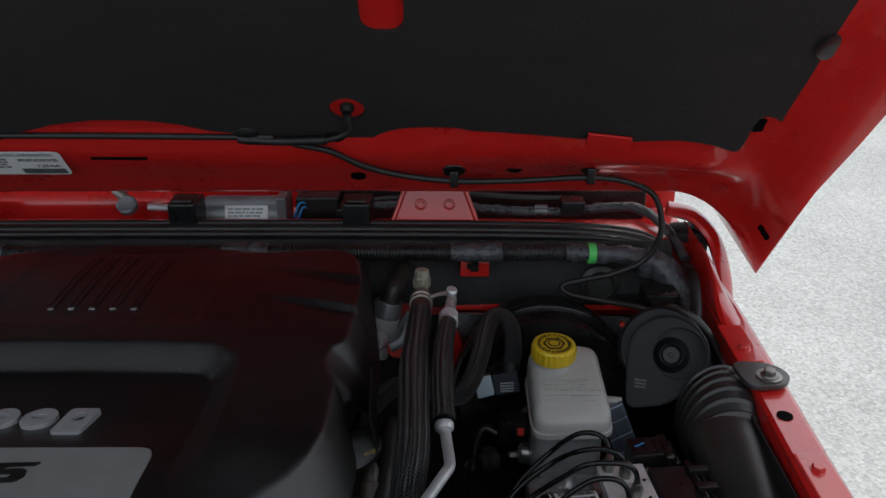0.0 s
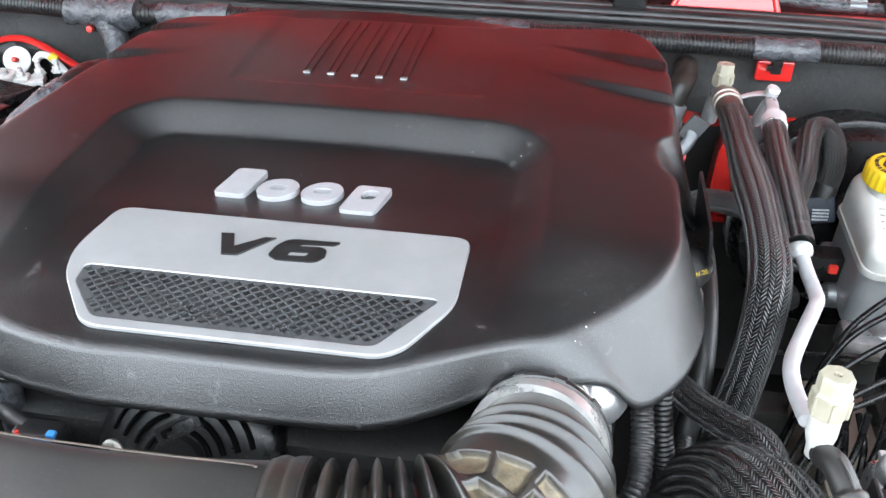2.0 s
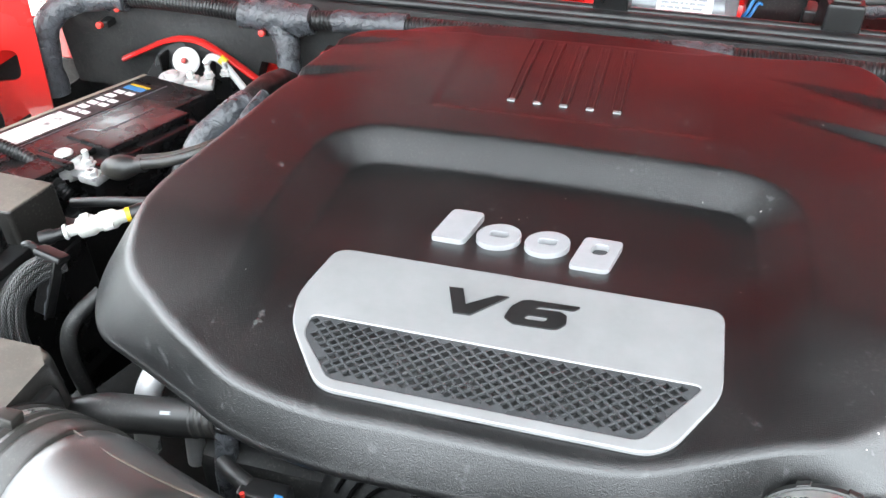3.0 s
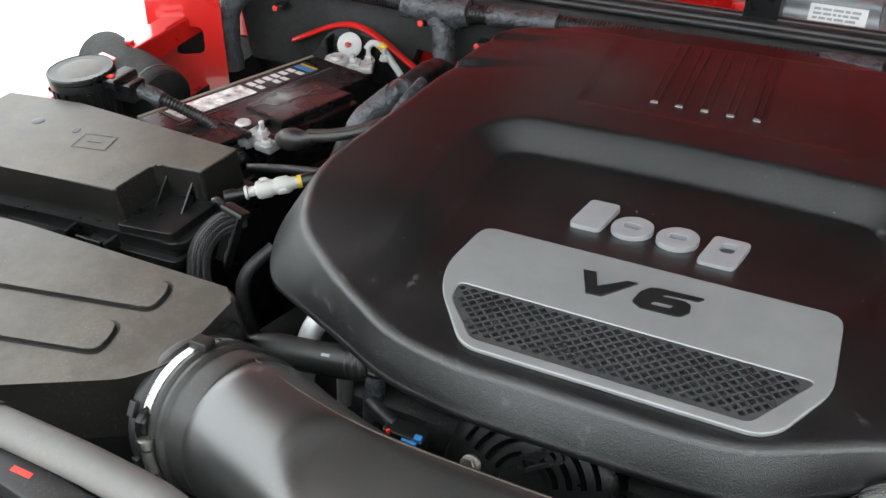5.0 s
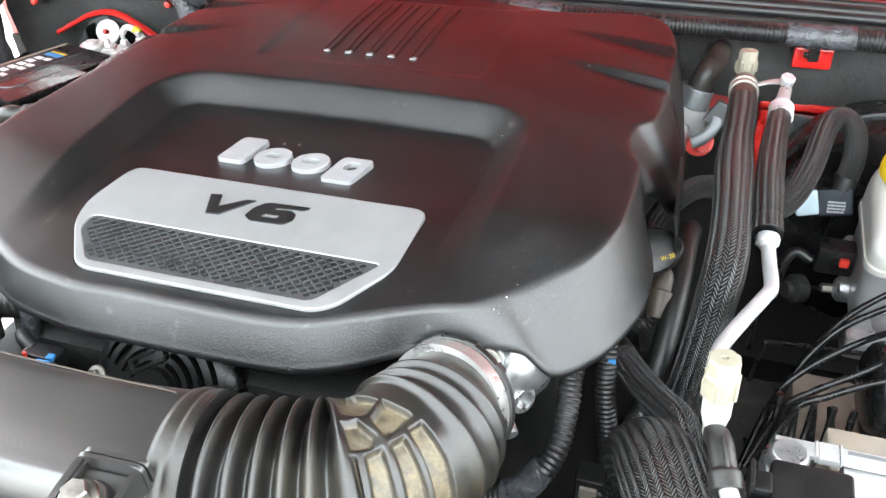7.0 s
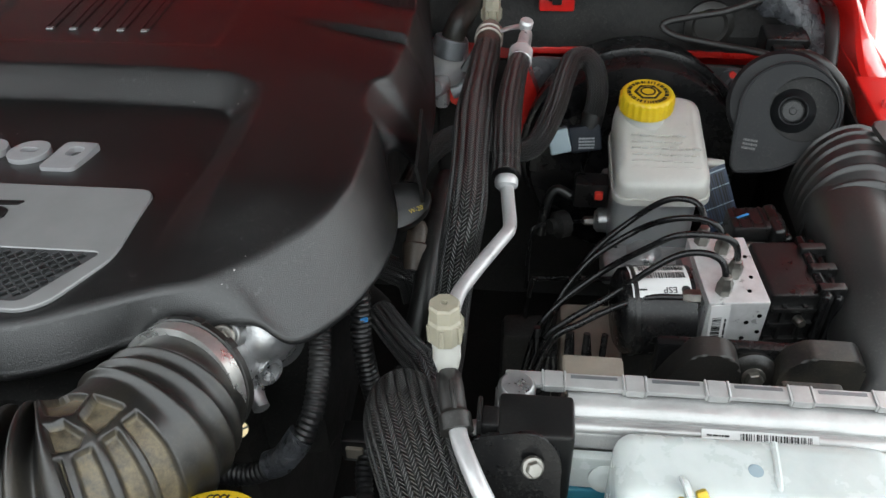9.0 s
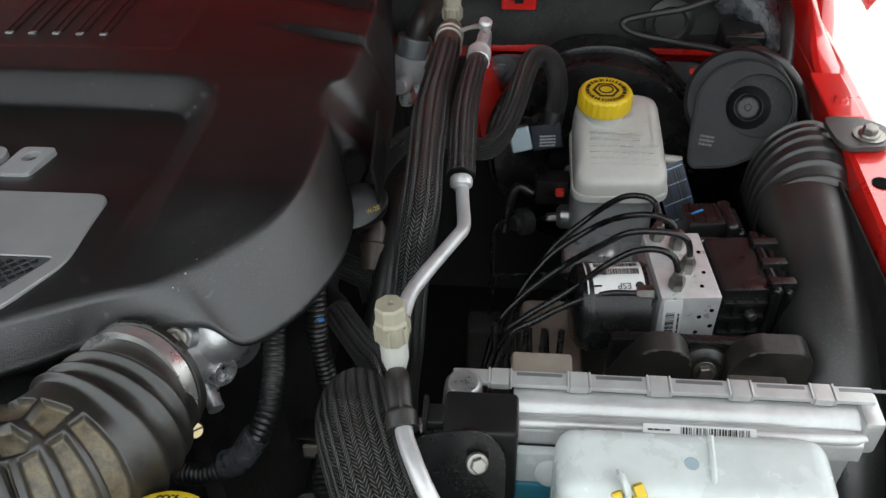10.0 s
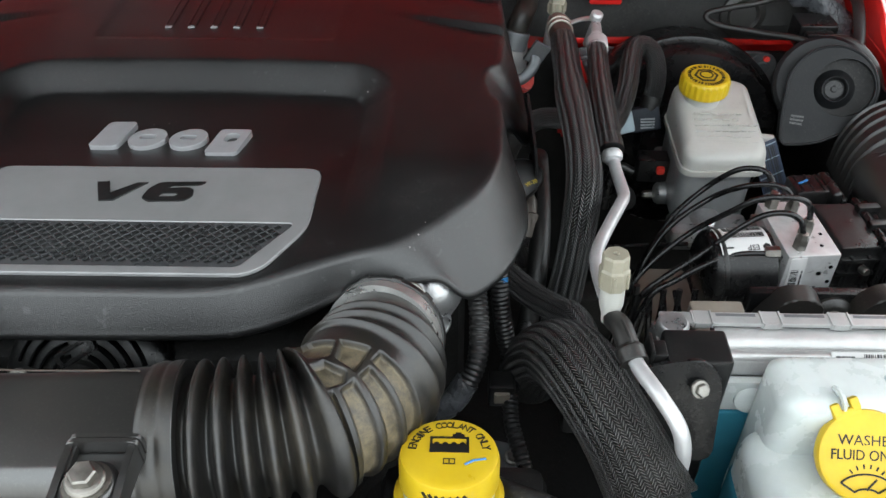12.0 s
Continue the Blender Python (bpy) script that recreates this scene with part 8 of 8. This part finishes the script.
part("cap", join(rbox(0.050, 0.095, 0.522, 0.548, 1.015, 1.030, 0.003), rbox(0.052, 0.093, 0.516, 0.524, 1.005, 1.022, 0.003), rbox(0.055, 0.090, 0.524, 0.546, 0.95, 1.016, 0.003)), TAN, g)
g = thing("grey_connector", "dusty grey connector cap behind the computer", "connector", (0.24, 0.535, 0.95))
part("cap", join(rbox(0.213, 0.258, 0.530, 0.555, 0.995, 1.008, 0.003), rbox(0.22, 0.25, 0.534, 0.552, 0.92, 0.996, 0.003), rbox(0.225, 0.245, 0.4935, 0.536, 0.93, 0.95, 0.002)), RUBBER_DUSTY, g)

wb = thing("washer_bottle", "translucent pale blue washer bottle with yellow cap", "washer bottle", (0.15, 0.40, 0.85))


def bottle_half(x0, x1, y0, y1, z0, z1, r, lean=0.0):
    b = rbox(x0, x1, y0, y1, z0, z1, r, 5)
    for v in b.verts:
        v.co.y += lean * (v.co.z - z1)
        v.co.z += 0.0022 * noise.noise(v.co * 30)
    return b


part("tank_upper", bottle_half(0.078, 0.244, 0.398, 0.4525, 0.90, 1.0745, 0.014), BOTTLE, wb)
part("tank_lower", bottle_half(0.066, 0.264, 0.325, 0.430, 0.80, 1.022, 0.020), BOTTLE, wb)
part("fluid", bottle_half(0.0645, 0.2655, 0.3235, 0.4305, 0.80, 0.988, 0.020), FLUID, wb, "blue fluid showing through the lower tank")
part("side_flange", rbox(0.054, 0.100, 0.452, 0.460, 1.002, 1.036, 0.003), BOTTLE, wb)
part("side_flange", rbox(0.054, 0.100, 0.452, 0.460, 0.85, 1.000, 0.003), FLUID, wb, "blue fluid showing in the flange")
part("flange_boss", lathe([(0.0115, -0.003), (0.0115, 0.003), (0.008, 0.005), (0.005, 0.0045)], 28, axis((0.079, 0.452, 1.018), (0, -1, 0.25))), BOTTLE, wb)
part("mould_line", sweep([(0.176, 0.404, 1.012), (0.172, 0.4035, 1.035), (0.170, 0.405, 1.064), (0.170, 0.418, 1.0742), (0.172, 0.445, 1.0742)], 0.0022, 30, 8), BOTTLE, wb)
part("dimple", lathe([(0.005, 0), (0.004, 0.0008)], 16, axis((0.158, 0.424, 1.0742), (0, -0.1, 1))), BLUEGREY, wb)
WC = Vector((0.1335, 0.381, 1.046))
WAX = Vector((-0.03, -0.74, 0.67)).normalized()
wm = axis(WC, WAX) @ Matrix.Diagonal((0.83, 0.83, 0.9, 1))
wh = wm @ Matrix.Rotation(radians(24), 4, "Z")
part("neck", lathe([(0.030, -0.055), (0.031, 0.0)], 36, wm), BOTTLE, wb)
wc = part("cap", lathe([(0.0365, -0.010), (0.0385, -0.006), (0.0390, 0.0), (0.0380, 0.003), (0.0345, 0.0045), (0.010, 0.0055)], 64, wm), YELLOW, wb, "yellow hinged washer cap")
part("cap_tongue", rbox(-0.012, 0.012, 0.030, 0.042, -0.003, 0.004, 0.003, m=wh), YELLOW, wc)
for sg in (-1, 1):
    part("cap_ear", rbox(0.008 * sg - 0.004, 0.008 * sg + 0.004, 0.038, 0.049, -0.003, 0.005, 0.002, m=wh), YELLOW, wc)
part("hinge_strap", sweep([tuple(wh @ Vector((0, 0.042, 0.0))), tuple(wh @ Vector((0, 0.052, 0.006))), tuple(wh @ Vector((0.0, 0.058, -0.004)))], 0.004, 14, 10, 0.5), BOTTLE, wc)
part("cap_text", join(place(written("WASHER", 0.048, 0.0085, 0.0009), wm @ Matrix.Translation((0, 0.0135, 0.0046))), place(written("FLUID ONLY", 0.058, 0.0085, 0.0009), wm @ Matrix.Translation((0, 0.0015, 0.0050)))), INK, wc, "black raised words on the cap")
fan = [sweep([tuple(wm @ Vector((0.024 * math.sin(radians(a)), -0.030 + 0.016 * math.cos(radians(a)), 0.0056))) for a in range(-60, 61, 15)], 0.0007, 24, 6), sweep([tuple(wm @ Vector((0.011 * math.sin(radians(a)), -0.032 + 0.006 * math.cos(radians(a)), 0.0056))) for a in range(-60, 61, 20)], 0.0007, 16, 6)]
for sg in (-1, 1):
    fan.append(sweep([tuple(wm @ Vector((sg * 0.0205, -0.022, 0.0056))), tuple(wm @ Vector((sg * 0.0095, -0.029, 0.0056)))], 0.0007, 8, 6))
fan.append(sweep([tuple(wm @ Vector((0.0, -0.027, 0.0056))), tuple(wm @ Vector((0.008, -0.018, 0.0056)))], 0.0007, 8, 6))
for a in range(-40, 41, 16):
    fan.append(rbox(-0.0006, 0.0006, -0.0018, 0.0018, 0.0050, 0.0060, 0, m=wm @ Matrix.Translation((0.020 * math.sin(radians(a)), -0.028 + 0.0205 * math.cos(radians(a)), 0)) @ Matrix.Rotation(radians(-a), 4, "Z")))
part("cap_icon", join(*fan), INK, wc, "black windscreen icon on the cap")

# dark clutter deep between the hoses
g = thing("wire_loom", "dark corrugated loom deep between the hoses", "wire loom", (-0.09, 0.50, 0.90))
part("loom", loom([(-0.080, 0.600, 0.940), (-0.092, 0.545, 0.945), (-0.098, 0.500, 0.930), (-0.085, 0.455, 0.905), (-0.075, 0.42, 0.86)], 0.0075), LOOM, g)
g = thing("engine_stay", "grey cast stay with bolts low beside the engine", "bracket", (-0.10, 0.47, 0.86))
part("web", prism(rounded([(-0.135, 0.430), (-0.075, 0.440), (-0.085, 0.500), (-0.125, 0.510)], 0.012, 4), 0.872, 0.884, 0.003), GREYBOX, g)
for x, y in ((-0.125, 0.445), (-0.095, 0.485), (-0.088, 0.452)):
    bolt(g, (x, y, 0.888), (0.1, -0.2, 1), 0.009, STEEL, 10)
g = thing("wire_plug", "small black plug with a pale tab among the looms", "connector", (-0.055, 0.52, 0.93))
part("plug", rbox(-0.118, -0.094, 0.512, 0.534, 0.925, 0.952, 0.003), PLASTIC, g)
part("tab", rbox(-0.113, -0.099, 0.508, 0.512, 0.935, 0.947, 0.001), TAN, g, "pale dusty tab")
g = thing("tensioner_pulley", "black ribbed pulley low in the bay", "pulley", (-0.20, 0.42, 0.86))
part("rim", lathe([(0.020, -0.014), (0.040, -0.012), (0.042, -0.006), (0.039, 0.0), (0.042, 0.006), (0.040, 0.012), (0.018, 0.010)], 48, axis((-0.185, 0.425, 0.900), (0.05, -0.9, 0.4))), IRON, g)

# ---- coolant filler with yellow cap ----
cf = thing("coolant_filler", "yellow coolant cap on its white filler neck", "coolant cap", (-0.15, 0.363, 1.0))
CA = Vector((0.0, 0.19, 1.0)).normalized()
cm2 = axis((-0.1502, 0.3570, 1.0455), CA, 180)
part("neck", lathe([(0.031, -0.05), (0.0312, -0.010), (0.0312, 0.002)], 40, cm2), WHITE, cf, "white filler neck")
part("collar", lathe([(0.036, -0.020), (0.0375, -0.017), (0.0375, -0.013), (0.034, -0.010)], 48, cm2), YELLOW, cf)
cc = part("cap", lathe([(0.0325, 0.0), (0.0335, 0.002), (0.0335, 0.018), (0.0322, 0.0225), (0.0285, 0.0242), (0.010, 0.0250)], 64, cm2), YELLOW, cf, "yellow screw cap")
glyphs = []
word = "ENGINE COOLANT ONLY"
for k, ch in enumerate(word):
    if ch == " ":
        continue
    a = radians(172 - 164 * k / (len(word) - 1))
    w = 0.0018 if ch == "I" else 0.0042
    glyphs.append(place(written(ch, w, 0.0056, 0.0007), cm2 @ Matrix.Translation((0.0245 * math.cos(a), 0.0245 * math.sin(a), 0.0242)) @ Matrix.Rotation(a - math.pi / 2, 4, "Z")))
part("cap_text", join(*glyphs), INK, cc, "black words round the cap")
icon = [sheet([(-0.013, -0.002), (0.013, -0.002), (0.013, 0.0125), (-0.013, 0.0125)], [[(-0.0112, 0.0055), (0.0112, 0.0055), (0.0112, 0.0110), (-0.0112, 0.0110)]], 0.0246, 0.0255),
        rbox(0.002, 0.010, 0.0125, 0.0150, 0.0246, 0.0255, 0), rbox(0.004, 0.008, 0.0150, 0.0165, 0.0244, 0.0255, 0)]
for k in range(4):
    icon.append(prism(circle(-0.0085 + 0.0057 * k, 0.0055, 0.0019, 10), 0.0246, 0.0255))
icon.append(sheet([(-0.004, -0.0125), (0.004, -0.0125), (0.004, -0.0075), (-0.004, -0.0075)], [[(-0.0033, -0.0118), (-0.0004, -0.0118), (-0.0004, -0.0082), (-0.0033, -0.0082)], [(0.0004, -0.0118), (0.0033, -0.0118), (0.0033, -0.0082), (0.0004, -0.0082)]], 0.0246, 0.0254))
part("cap_icon", place(join(*icon), cm2), INK, cc, "black coolant level icon")
part("pen_mark", place(sweep([(0.010, -0.0125, 0.0248), (0.016, -0.0085, 0.0246), (0.024, -0.0065, 0.0242)], 0.0009, 16, 6), cm2), BLUE, cc, "blue pen stroke")
stripes = []
for k in range(7):
    a = radians(-116 + 7.6 * k)
    stripes.append(rbox(-0.0011, 0.0011, -0.0035, 0.0035, 0, 0.0006, 0, m=cm2 @ Matrix.Translation((0.0334 * math.cos(a), 0.0334 * math.sin(a), 0.0145)) @ Matrix.Rotation(a - math.pi / 2, 4, "Z") @ Matrix.Rotation(radians(-90), 4, "X") @ Matrix.Rotation(radians(35), 4, "Z")))
part("warning_stripes", join(*stripes), INK, cc, "black warning stripes")
rt = thing("radiator_tank", "black radiator end tank with moulded edge", "radiator", (-0.1, 0.32, 0.9))
part("tank", rbox(-0.55, 0.06, 0.288, 0.345, 0.80, 1.006, 0.014), PLASTIC, rt)
part("filler_base", rbox(-0.20, -0.08, 0.325, 0.395, 0.95, 1.012, 0.012), PLASTIC, rt)
part("overflow_hose", sweep([(-0.118, 0.372, 1.012), (-0.09, 0.355, 1.020), (-0.06, 0.345, 1.012), (-0.035, 0.34, 0.99)], 0.009, 30, 14), HOSE, rt)

# ---- wiring along the firewall ----
hz = thing("main_harness", "long corrugated wiring harness with crinkled tape along the firewall", "wiring harness", (XC, 1.1, 1.08))
HAR = [(-1.150, 1.060, 0.940), (-1.150, 1.062, 1.000), (-1.140, 1.072, 1.045), (-1.10, 1.092, 1.070), (-1.02, 1.103, 1.076), (-0.93, 1.105, 1.075), (-0.85, 1.104, 1.072), (-0.78, 1.100, 1.073), (-0.70, 1.098, 1.078),
       (-0.60, 1.096, 1.081), (-0.45, 1.094, 1.083), (-0.30, 1.093, 1.085), (-0.15, 1.093, 1.085), (0.0, 1.094, 1.084), (0.12, 1.096, 1.083), (0.22, 1.099, 1.081), (0.30, 1.10, 1.070), (0.345, 1.09, 1.040), (0.352, 1.07, 1.00)]
full, total = spline(HAR, 400)


def stretch(x0, x1):
    q = [tuple(p) for p in full if x0 - 0.004 <= p.x <= x1 + 0.004]
    return q[::4] + ([q[-1]] if (len(q) - 1) % 4 else [])


for k, (a, b, taped) in enumerate(((-1.02, -0.86, False), (-0.86, -0.765, True), (-0.765, -0.728, False), (-0.728, -0.64, True), (-0.64, -0.31, False), (-0.315, -0.255, True), (-0.255, 0.012, False), (0.012, 0.085, True), (0.085, 0.178, False), (0.178, 0.30, True))):
    pts = stretch(a, b)
    if taped:
        part("taped_stretch", lumpy(pts, 0.0135 if k != 1 else 0.019, 0.22, 50, 18, k), TAPE, hz, "crinkled tape wrap")
    else:
        part("corrugated_stretch", loom(pts, 0.0122, 0.0046, 0.0016, 18), LOOM, hz)
part("taped_stretch", lumpy([tuple(p) for p in full if p.x < -1.015 or (p.x < -1.1)][::5], 0.0175, 0.22, 80, 18, 2.0), TAPE, hz, "crinkled tape wrap")
part("taped_stretch", lumpy([(0.29, 1.10, 1.072), (0.325, 1.092, 1.055), (0.345, 1.075, 1.03), (0.350, 1.06, 0.99)], 0.020, 0.3, 40, 18, 4.0), TAPE, hz, "crinkled tape wrap")
part("green_band", lathe([(0.0155, -0.0055), (0.0158, 0), (0.0155, 0.0055)], 24, axis((0.216, 1.0985, 1.0812), (1, 0.03, -0.02))), GREEN, hz, "bright green tape band")
part("drop_branch", lumpy([(-0.815, 1.102, 1.070), (-0.800, 1.095, 1.045), (-0.795, 1.085, 1.010), (-0.79, 1.07, 0.97)], 0.0165, 0.25, 40, 16, 6.0), TAPE, hz, "crinkled tape branch")
for x, y, z in ((0.047, 1.112, 1.048),):
    c = part("red_tab", rbox(x - 0.022, x + 0.022, 1.110, 1.116, 1.036, 1.062, 0.003), RED, hz, "red body showing at a harness clip")
    part("clip", join(rbox(x - 0.006, x + 0.006, 1.102, 1.112, 1.048, 1.075, 0.002), rbox(x - 0.011, x + 0.004, 1.104, 1.110, 1.052, 1.058, 0.001)), PLASTIC, c)
for x, z in ((-1.075, 1.035), (-1.04, 1.062), (-0.83, 1.050), (-0.745, 1.030)):
    g = thing("push_clip", "small black push clip with red stud on the mat", "clip", (x, 1.11, z), "firewall clips")
    part("clip", rbox(x - 0.007, x + 0.007, 1.098, 1.118, z - 0.005, z + 0.005, 0.002), PLASTIC, g)
    part("stud", lathe([(0.0045, 0), (0.0045, 0.006), (0.003, 0.007)], 10, axis((x - 0.004, 1.098, z), (0, -1, 0.2))), REDPLASTIC, g, "red stud")

# washer tube from the hood down to the firewall, with clips on the rail
wt = thing("washer_tube", "thin black washer tube clipped along the hood rail", "tube", (0.1, 1.0, 1.2))
TUB = [swung(p) for p in (on_hood(-0.119, 0.030, 0.012), on_hood(-0.119, 0.006, 0.022), on_hood(-0.150, -0.012, 0.022), on_hood(-0.195, -0.028, 0.016), (-0.150, 1.046, 1.262), (-0.110, 1.062, 1.236), (-0.06, 1.076, 1.216), (0.015, 1.078, 1.206), (0.10, 1.077, 1.207), (0.201, 1.071, 1.214), (0.255, 1.066, 1.208))]
TUB += [Vector(p) for p in ((0.292, 1.068, 1.180), (0.305, 1.066, 1.130), (0.288, 1.070, 1.085), (0.245, 1.070, 1.062), (0.205, 1.068, 1.054), (0.172, 1.066, 1.045), (0.185, 1.055, 1.036), (0.235, 1.035, 1.035), (0.28, 1.005, 1.040), (0.325, 0.975, 1.030), (0.350, 0.935, 1.005), (0.352, 0.90, 0.975))]
part("tube", sweep([tuple(p) for p in TUB], 0.0042, 320, 12), HOSE, wt)
part("tee", sweep([tuple(swung(on_hood(-0.265, -0.024, 0.012))), tuple(swung(on_hood(-0.215, -0.026, 0.014))), tuple(swung(on_hood(-0.150, -0.012, 0.022)))], 0.0058, 30, 12), HOSE, wt)
part("branch", sweep([tuple(swung(on_hood(x, -0.021 + 0.002 * math.sin(x * 9), 0.010))) for x in (-0.95, -0.8, -0.65, -0.5, -0.4, -0.3, -0.22)], 0.0042, 80, 10), HOSE, wt)
part("nozzle", lathe([(0.009, 0), (0.009, 0.010), (0.006, 0.014), (0.006, 0.018)], 16, axis(swung(on_hood(-0.119, 0.032, -0.004)), DOWN)), PLASTIC, wt)
for x, y in ((0.015, 1.0885), (0.201, 1.081)):
    p = swung(rail_point(x, y) + RAILN * 0.003)
    part("rail_clip", join(lathe([(0.0155, 0), (0.014, 0.003), (0.006, 0.004)], 24, axis(p, RAILN)), rbox(x - 0.006, x + 0.006, p.y - 0.013, p.y + 0.002, p.z - 0.022, p.z + 0.001, 0.002)), PLASTIC, wt, "black push clip")
for x in (-0.592, -0.253):
    part("liner_clip", lathe([(0.018, 0), (0.014, 0.004), (0.006, 0.005)], 20, axis(swung(on_hood(x, -0.023, 0.008)), DOWN)), PLASTIC, wt, "black push clip")
hood.rotation_euler = lab.rotation_euler = (SWAY, 0, 0)

# ---- wiper gear in the cowl trough ----
wi = thing("wiper_motor", "grey wiper motor with white label in the cowl trough", "motor", (-0.31, 1.24, 1.06))
part("drum", lathe([(0.022, -0.066), (0.0285, -0.062), (0.0300, -0.055), (0.0300, 0.050), (0.0310, 0.052), (0.0310, 0.058), (0.027, 0.060)], 40, axis((-0.318, 1.243, 1.083), (1, 0, 0))), GREYBOX, wi)
part("end_cap", rbox(-0.262, -0.246, 1.212, 1.274, 1.055, 1.122, 0.004), GREYBOX, wi)
part("nose", lathe([(0.012, 0), (0.012, 0.022), (0.008, 0.024)], 20, axis((-0.384, 1.235, 1.075), (-1, 0, 0))), GREYBOX, wi)
wlm = Matrix.Translation((-0.310, 1.2145, 1.094)) @ Matrix.Rotation(radians(66), 4, "X")
lb = part("label", rbox(-0.034, 0.034, -0.014, 0.014, 0, 0.001, 0, m=wlm), PAPER, wi, "white printed label")
part("print", bars(4, 0.058, 0.022, wlm @ Matrix.Translation((0, 0, 0.001)), 0.0003, 17), GREYBOX, lb)
part("wires", join(sweep([(-0.24, 1.235, 1.07), (-0.230, 1.225, 1.085), (-0.222, 1.23, 1.10), (-0.21, 1.24, 1.09)], 0.0022, 20, 6), sweep([(-0.24, 1.232, 1.075), (-0.234, 1.222, 1.092), (-0.226, 1.228, 1.108), (-0.21, 1.24, 1.10)], 0.0022, 20, 6)), BLUE, wi, "thin blue wires")
g = thing("wiper_linkage", "bare metal wiper link rod with crank", "linkage", (-0.45, 1.24, 1.09))
part("rod", sweep([(-0.47, 1.235, 1.098), (-0.43, 1.233, 1.097), (-0.37, 1.232, 1.097)], 0.006, 20, 12), ALU, g)
part("crank_boss", lathe([(0.016, -0.006), (0.016, 0.004), (0.011, 0.007)], 24, axis((-0.502, 1.230, 1.103), (0, -0.6, 0.8))), GREYBOX, g)
part("crank", join(rbox(-0.505, -0.452, -0.008, 0.008, -0.004, 0.004, 0.003, m=Matrix.Translation((0, 1.236, 1.100)) @ Matrix.Rotation(radians(8), 4, "Y"))), GREYBOX, g)
part("arm", sweep([(-0.50, 1.235, 1.105), (-0.52, 1.25, 1.118), (-0.545, 1.27, 1.128)], 0.010, 16, 12, 0.5), STEEL, g)
for x in (-0.398, -0.132):
    g = thing("hood_bumper_block", "black rubber bumper block on the cowl edge", "bumper", (x, 1.19, 1.09), "cowl bumpers")
    part("block", prism(rounded([(x - 0.021, 1.172), (x + 0.021, 1.172), (x + 0.024, 1.222), (x - 0.024, 1.222)], 0.004, 3), 1.086, 1.128, 0.005), PLASTIC, g)
    part("pad", rbox(x - 0.015, x + 0.015, 1.180, 1.212, 1.126, 1.131, 0.002), RUBBER, g)
for hx in (-0.0125, -0.785):
    hgm = Matrix.Translation((hx, 1.188, 1.088)) @ Matrix.Rotation(radians(76), 4, "X")
    hg = thing("trapezoid_bracket", "red painted trapezoid hinge bracket with two bolts", "bracket", (hx, 1.19, 1.09), "hood hinges")
    part("plate", prism(rounded([(-0.067, 0.0), (0.067, 0.0), (0.045, 0.058), (-0.045, 0.058)], 0.006, 3), 0, 0.003, 0.001, m=hgm), RED, hg)
    for sg in (-1, 1):
        part("flange", sweep([tuple(hgm @ Vector((sg * 0.067, 0, 0.002))), tuple(hgm @ Vector((sg * 0.045, 0.058, 0.002)))], 0.004, 10, 10), RED, hg)
        bolt(hg, hgm @ Vector((sg * 0.022, 0.032, 0.003)), hgm.to_3x3() @ Vector((0, 0, 1)), 0.011, RED, 15)
    part("strap", rbox(hx - 0.040, hx + 0.040, 1.205, 1.26, 1.135, 1.141, 0.002), RED, hg)
g = thing("plenum_wiring", "taped wires lying in the cowl trough", "wiring", (0.1, 1.24, 1.08))
part("wrapped_cable", lumpy([(-0.13, 1.235, 1.10), (0.0, 1.24, 1.098), (0.10, 1.225, 1.097), (0.18, 1.222, 1.095), (0.26, 1.225, 1.102), (0.31, 1.21, 1.104), (0.345, 1.17, 1.085), (0.362, 1.12, 1.06)], 0.0075, 0.3, 90, 12), TAPE, g)
part("wrapped_cable", sweep([(-0.13, 1.255, 1.10), (0.02, 1.262, 1.108), (0.12, 1.25, 1.108), (0.22, 1.262, 1.10)], 0.006, 50, 10), HOSE, g)
part("clip", rbox(0.185, 0.222, 1.205, 1.235, 1.096, 1.118, 0.003), PLASTIC, g)
part("sleeve_end", sweep([(0.145, 1.224, 1.097), (0.165, 1.223, 1.097)], 0.0092, 10, 14), GREYBOX, g, "bare metal sleeve")
g = thing("relay_block", "black plastic relay block in the cowl trough", "relay", (-0.19, 1.25, 1.06))
part("block", join(rbox(-0.235, -0.165, 1.232, 1.28, 1.05, 1.115, 0.004), rbox(-0.17, -0.15, 1.22, 1.26, 1.06, 1.10, 0.004)), PLASTIC, g)
# junction box and clutter in the corner by the fender
g = thing("junction_plug", "black junction plug in the corner of the bay", "connector", (0.33, 1.06, 1.0))
part("plug", join(rbox(0.285, 0.335, 1.035, 1.075, 1.012, 1.045, 0.004), rbox(0.292, 0.328, 1.025, 1.04, 1.018, 1.038, 0.003)), PLASTIC, g)
part("stud", lathe([(0.004, 0), (0.004, 0.006)], 10, axis((0.262, 1.060, 0.985), (0, -1, 0.3))), REDPLASTIC, g, "red stud")
g = thing("grommet", "round black rubber grommet on the firewall mat", "grommet", (0.235, 1.11, 1.02))
part("grommet", lathe([(0.030, 0), (0.030, 0.006), (0.022, 0.010), (0.018, 0.006), (0.008, 0.006)], 36, axis((0.235, 1.116, 1.022), (0, -1, 0.15))), RUBBER, g)
g = thing("latch_stay", "black ribbed strap on the red corner", "strap", (0.36, 1.0, 1.03))
part("strap", sweep([(0.350, 1.075, 1.075), (0.352, 1.045, 1.070), (0.350, 1.01, 1.045), (0.345, 0.98, 1.02)], 0.008, 30, 10, 0.6), PLASTIC, g)
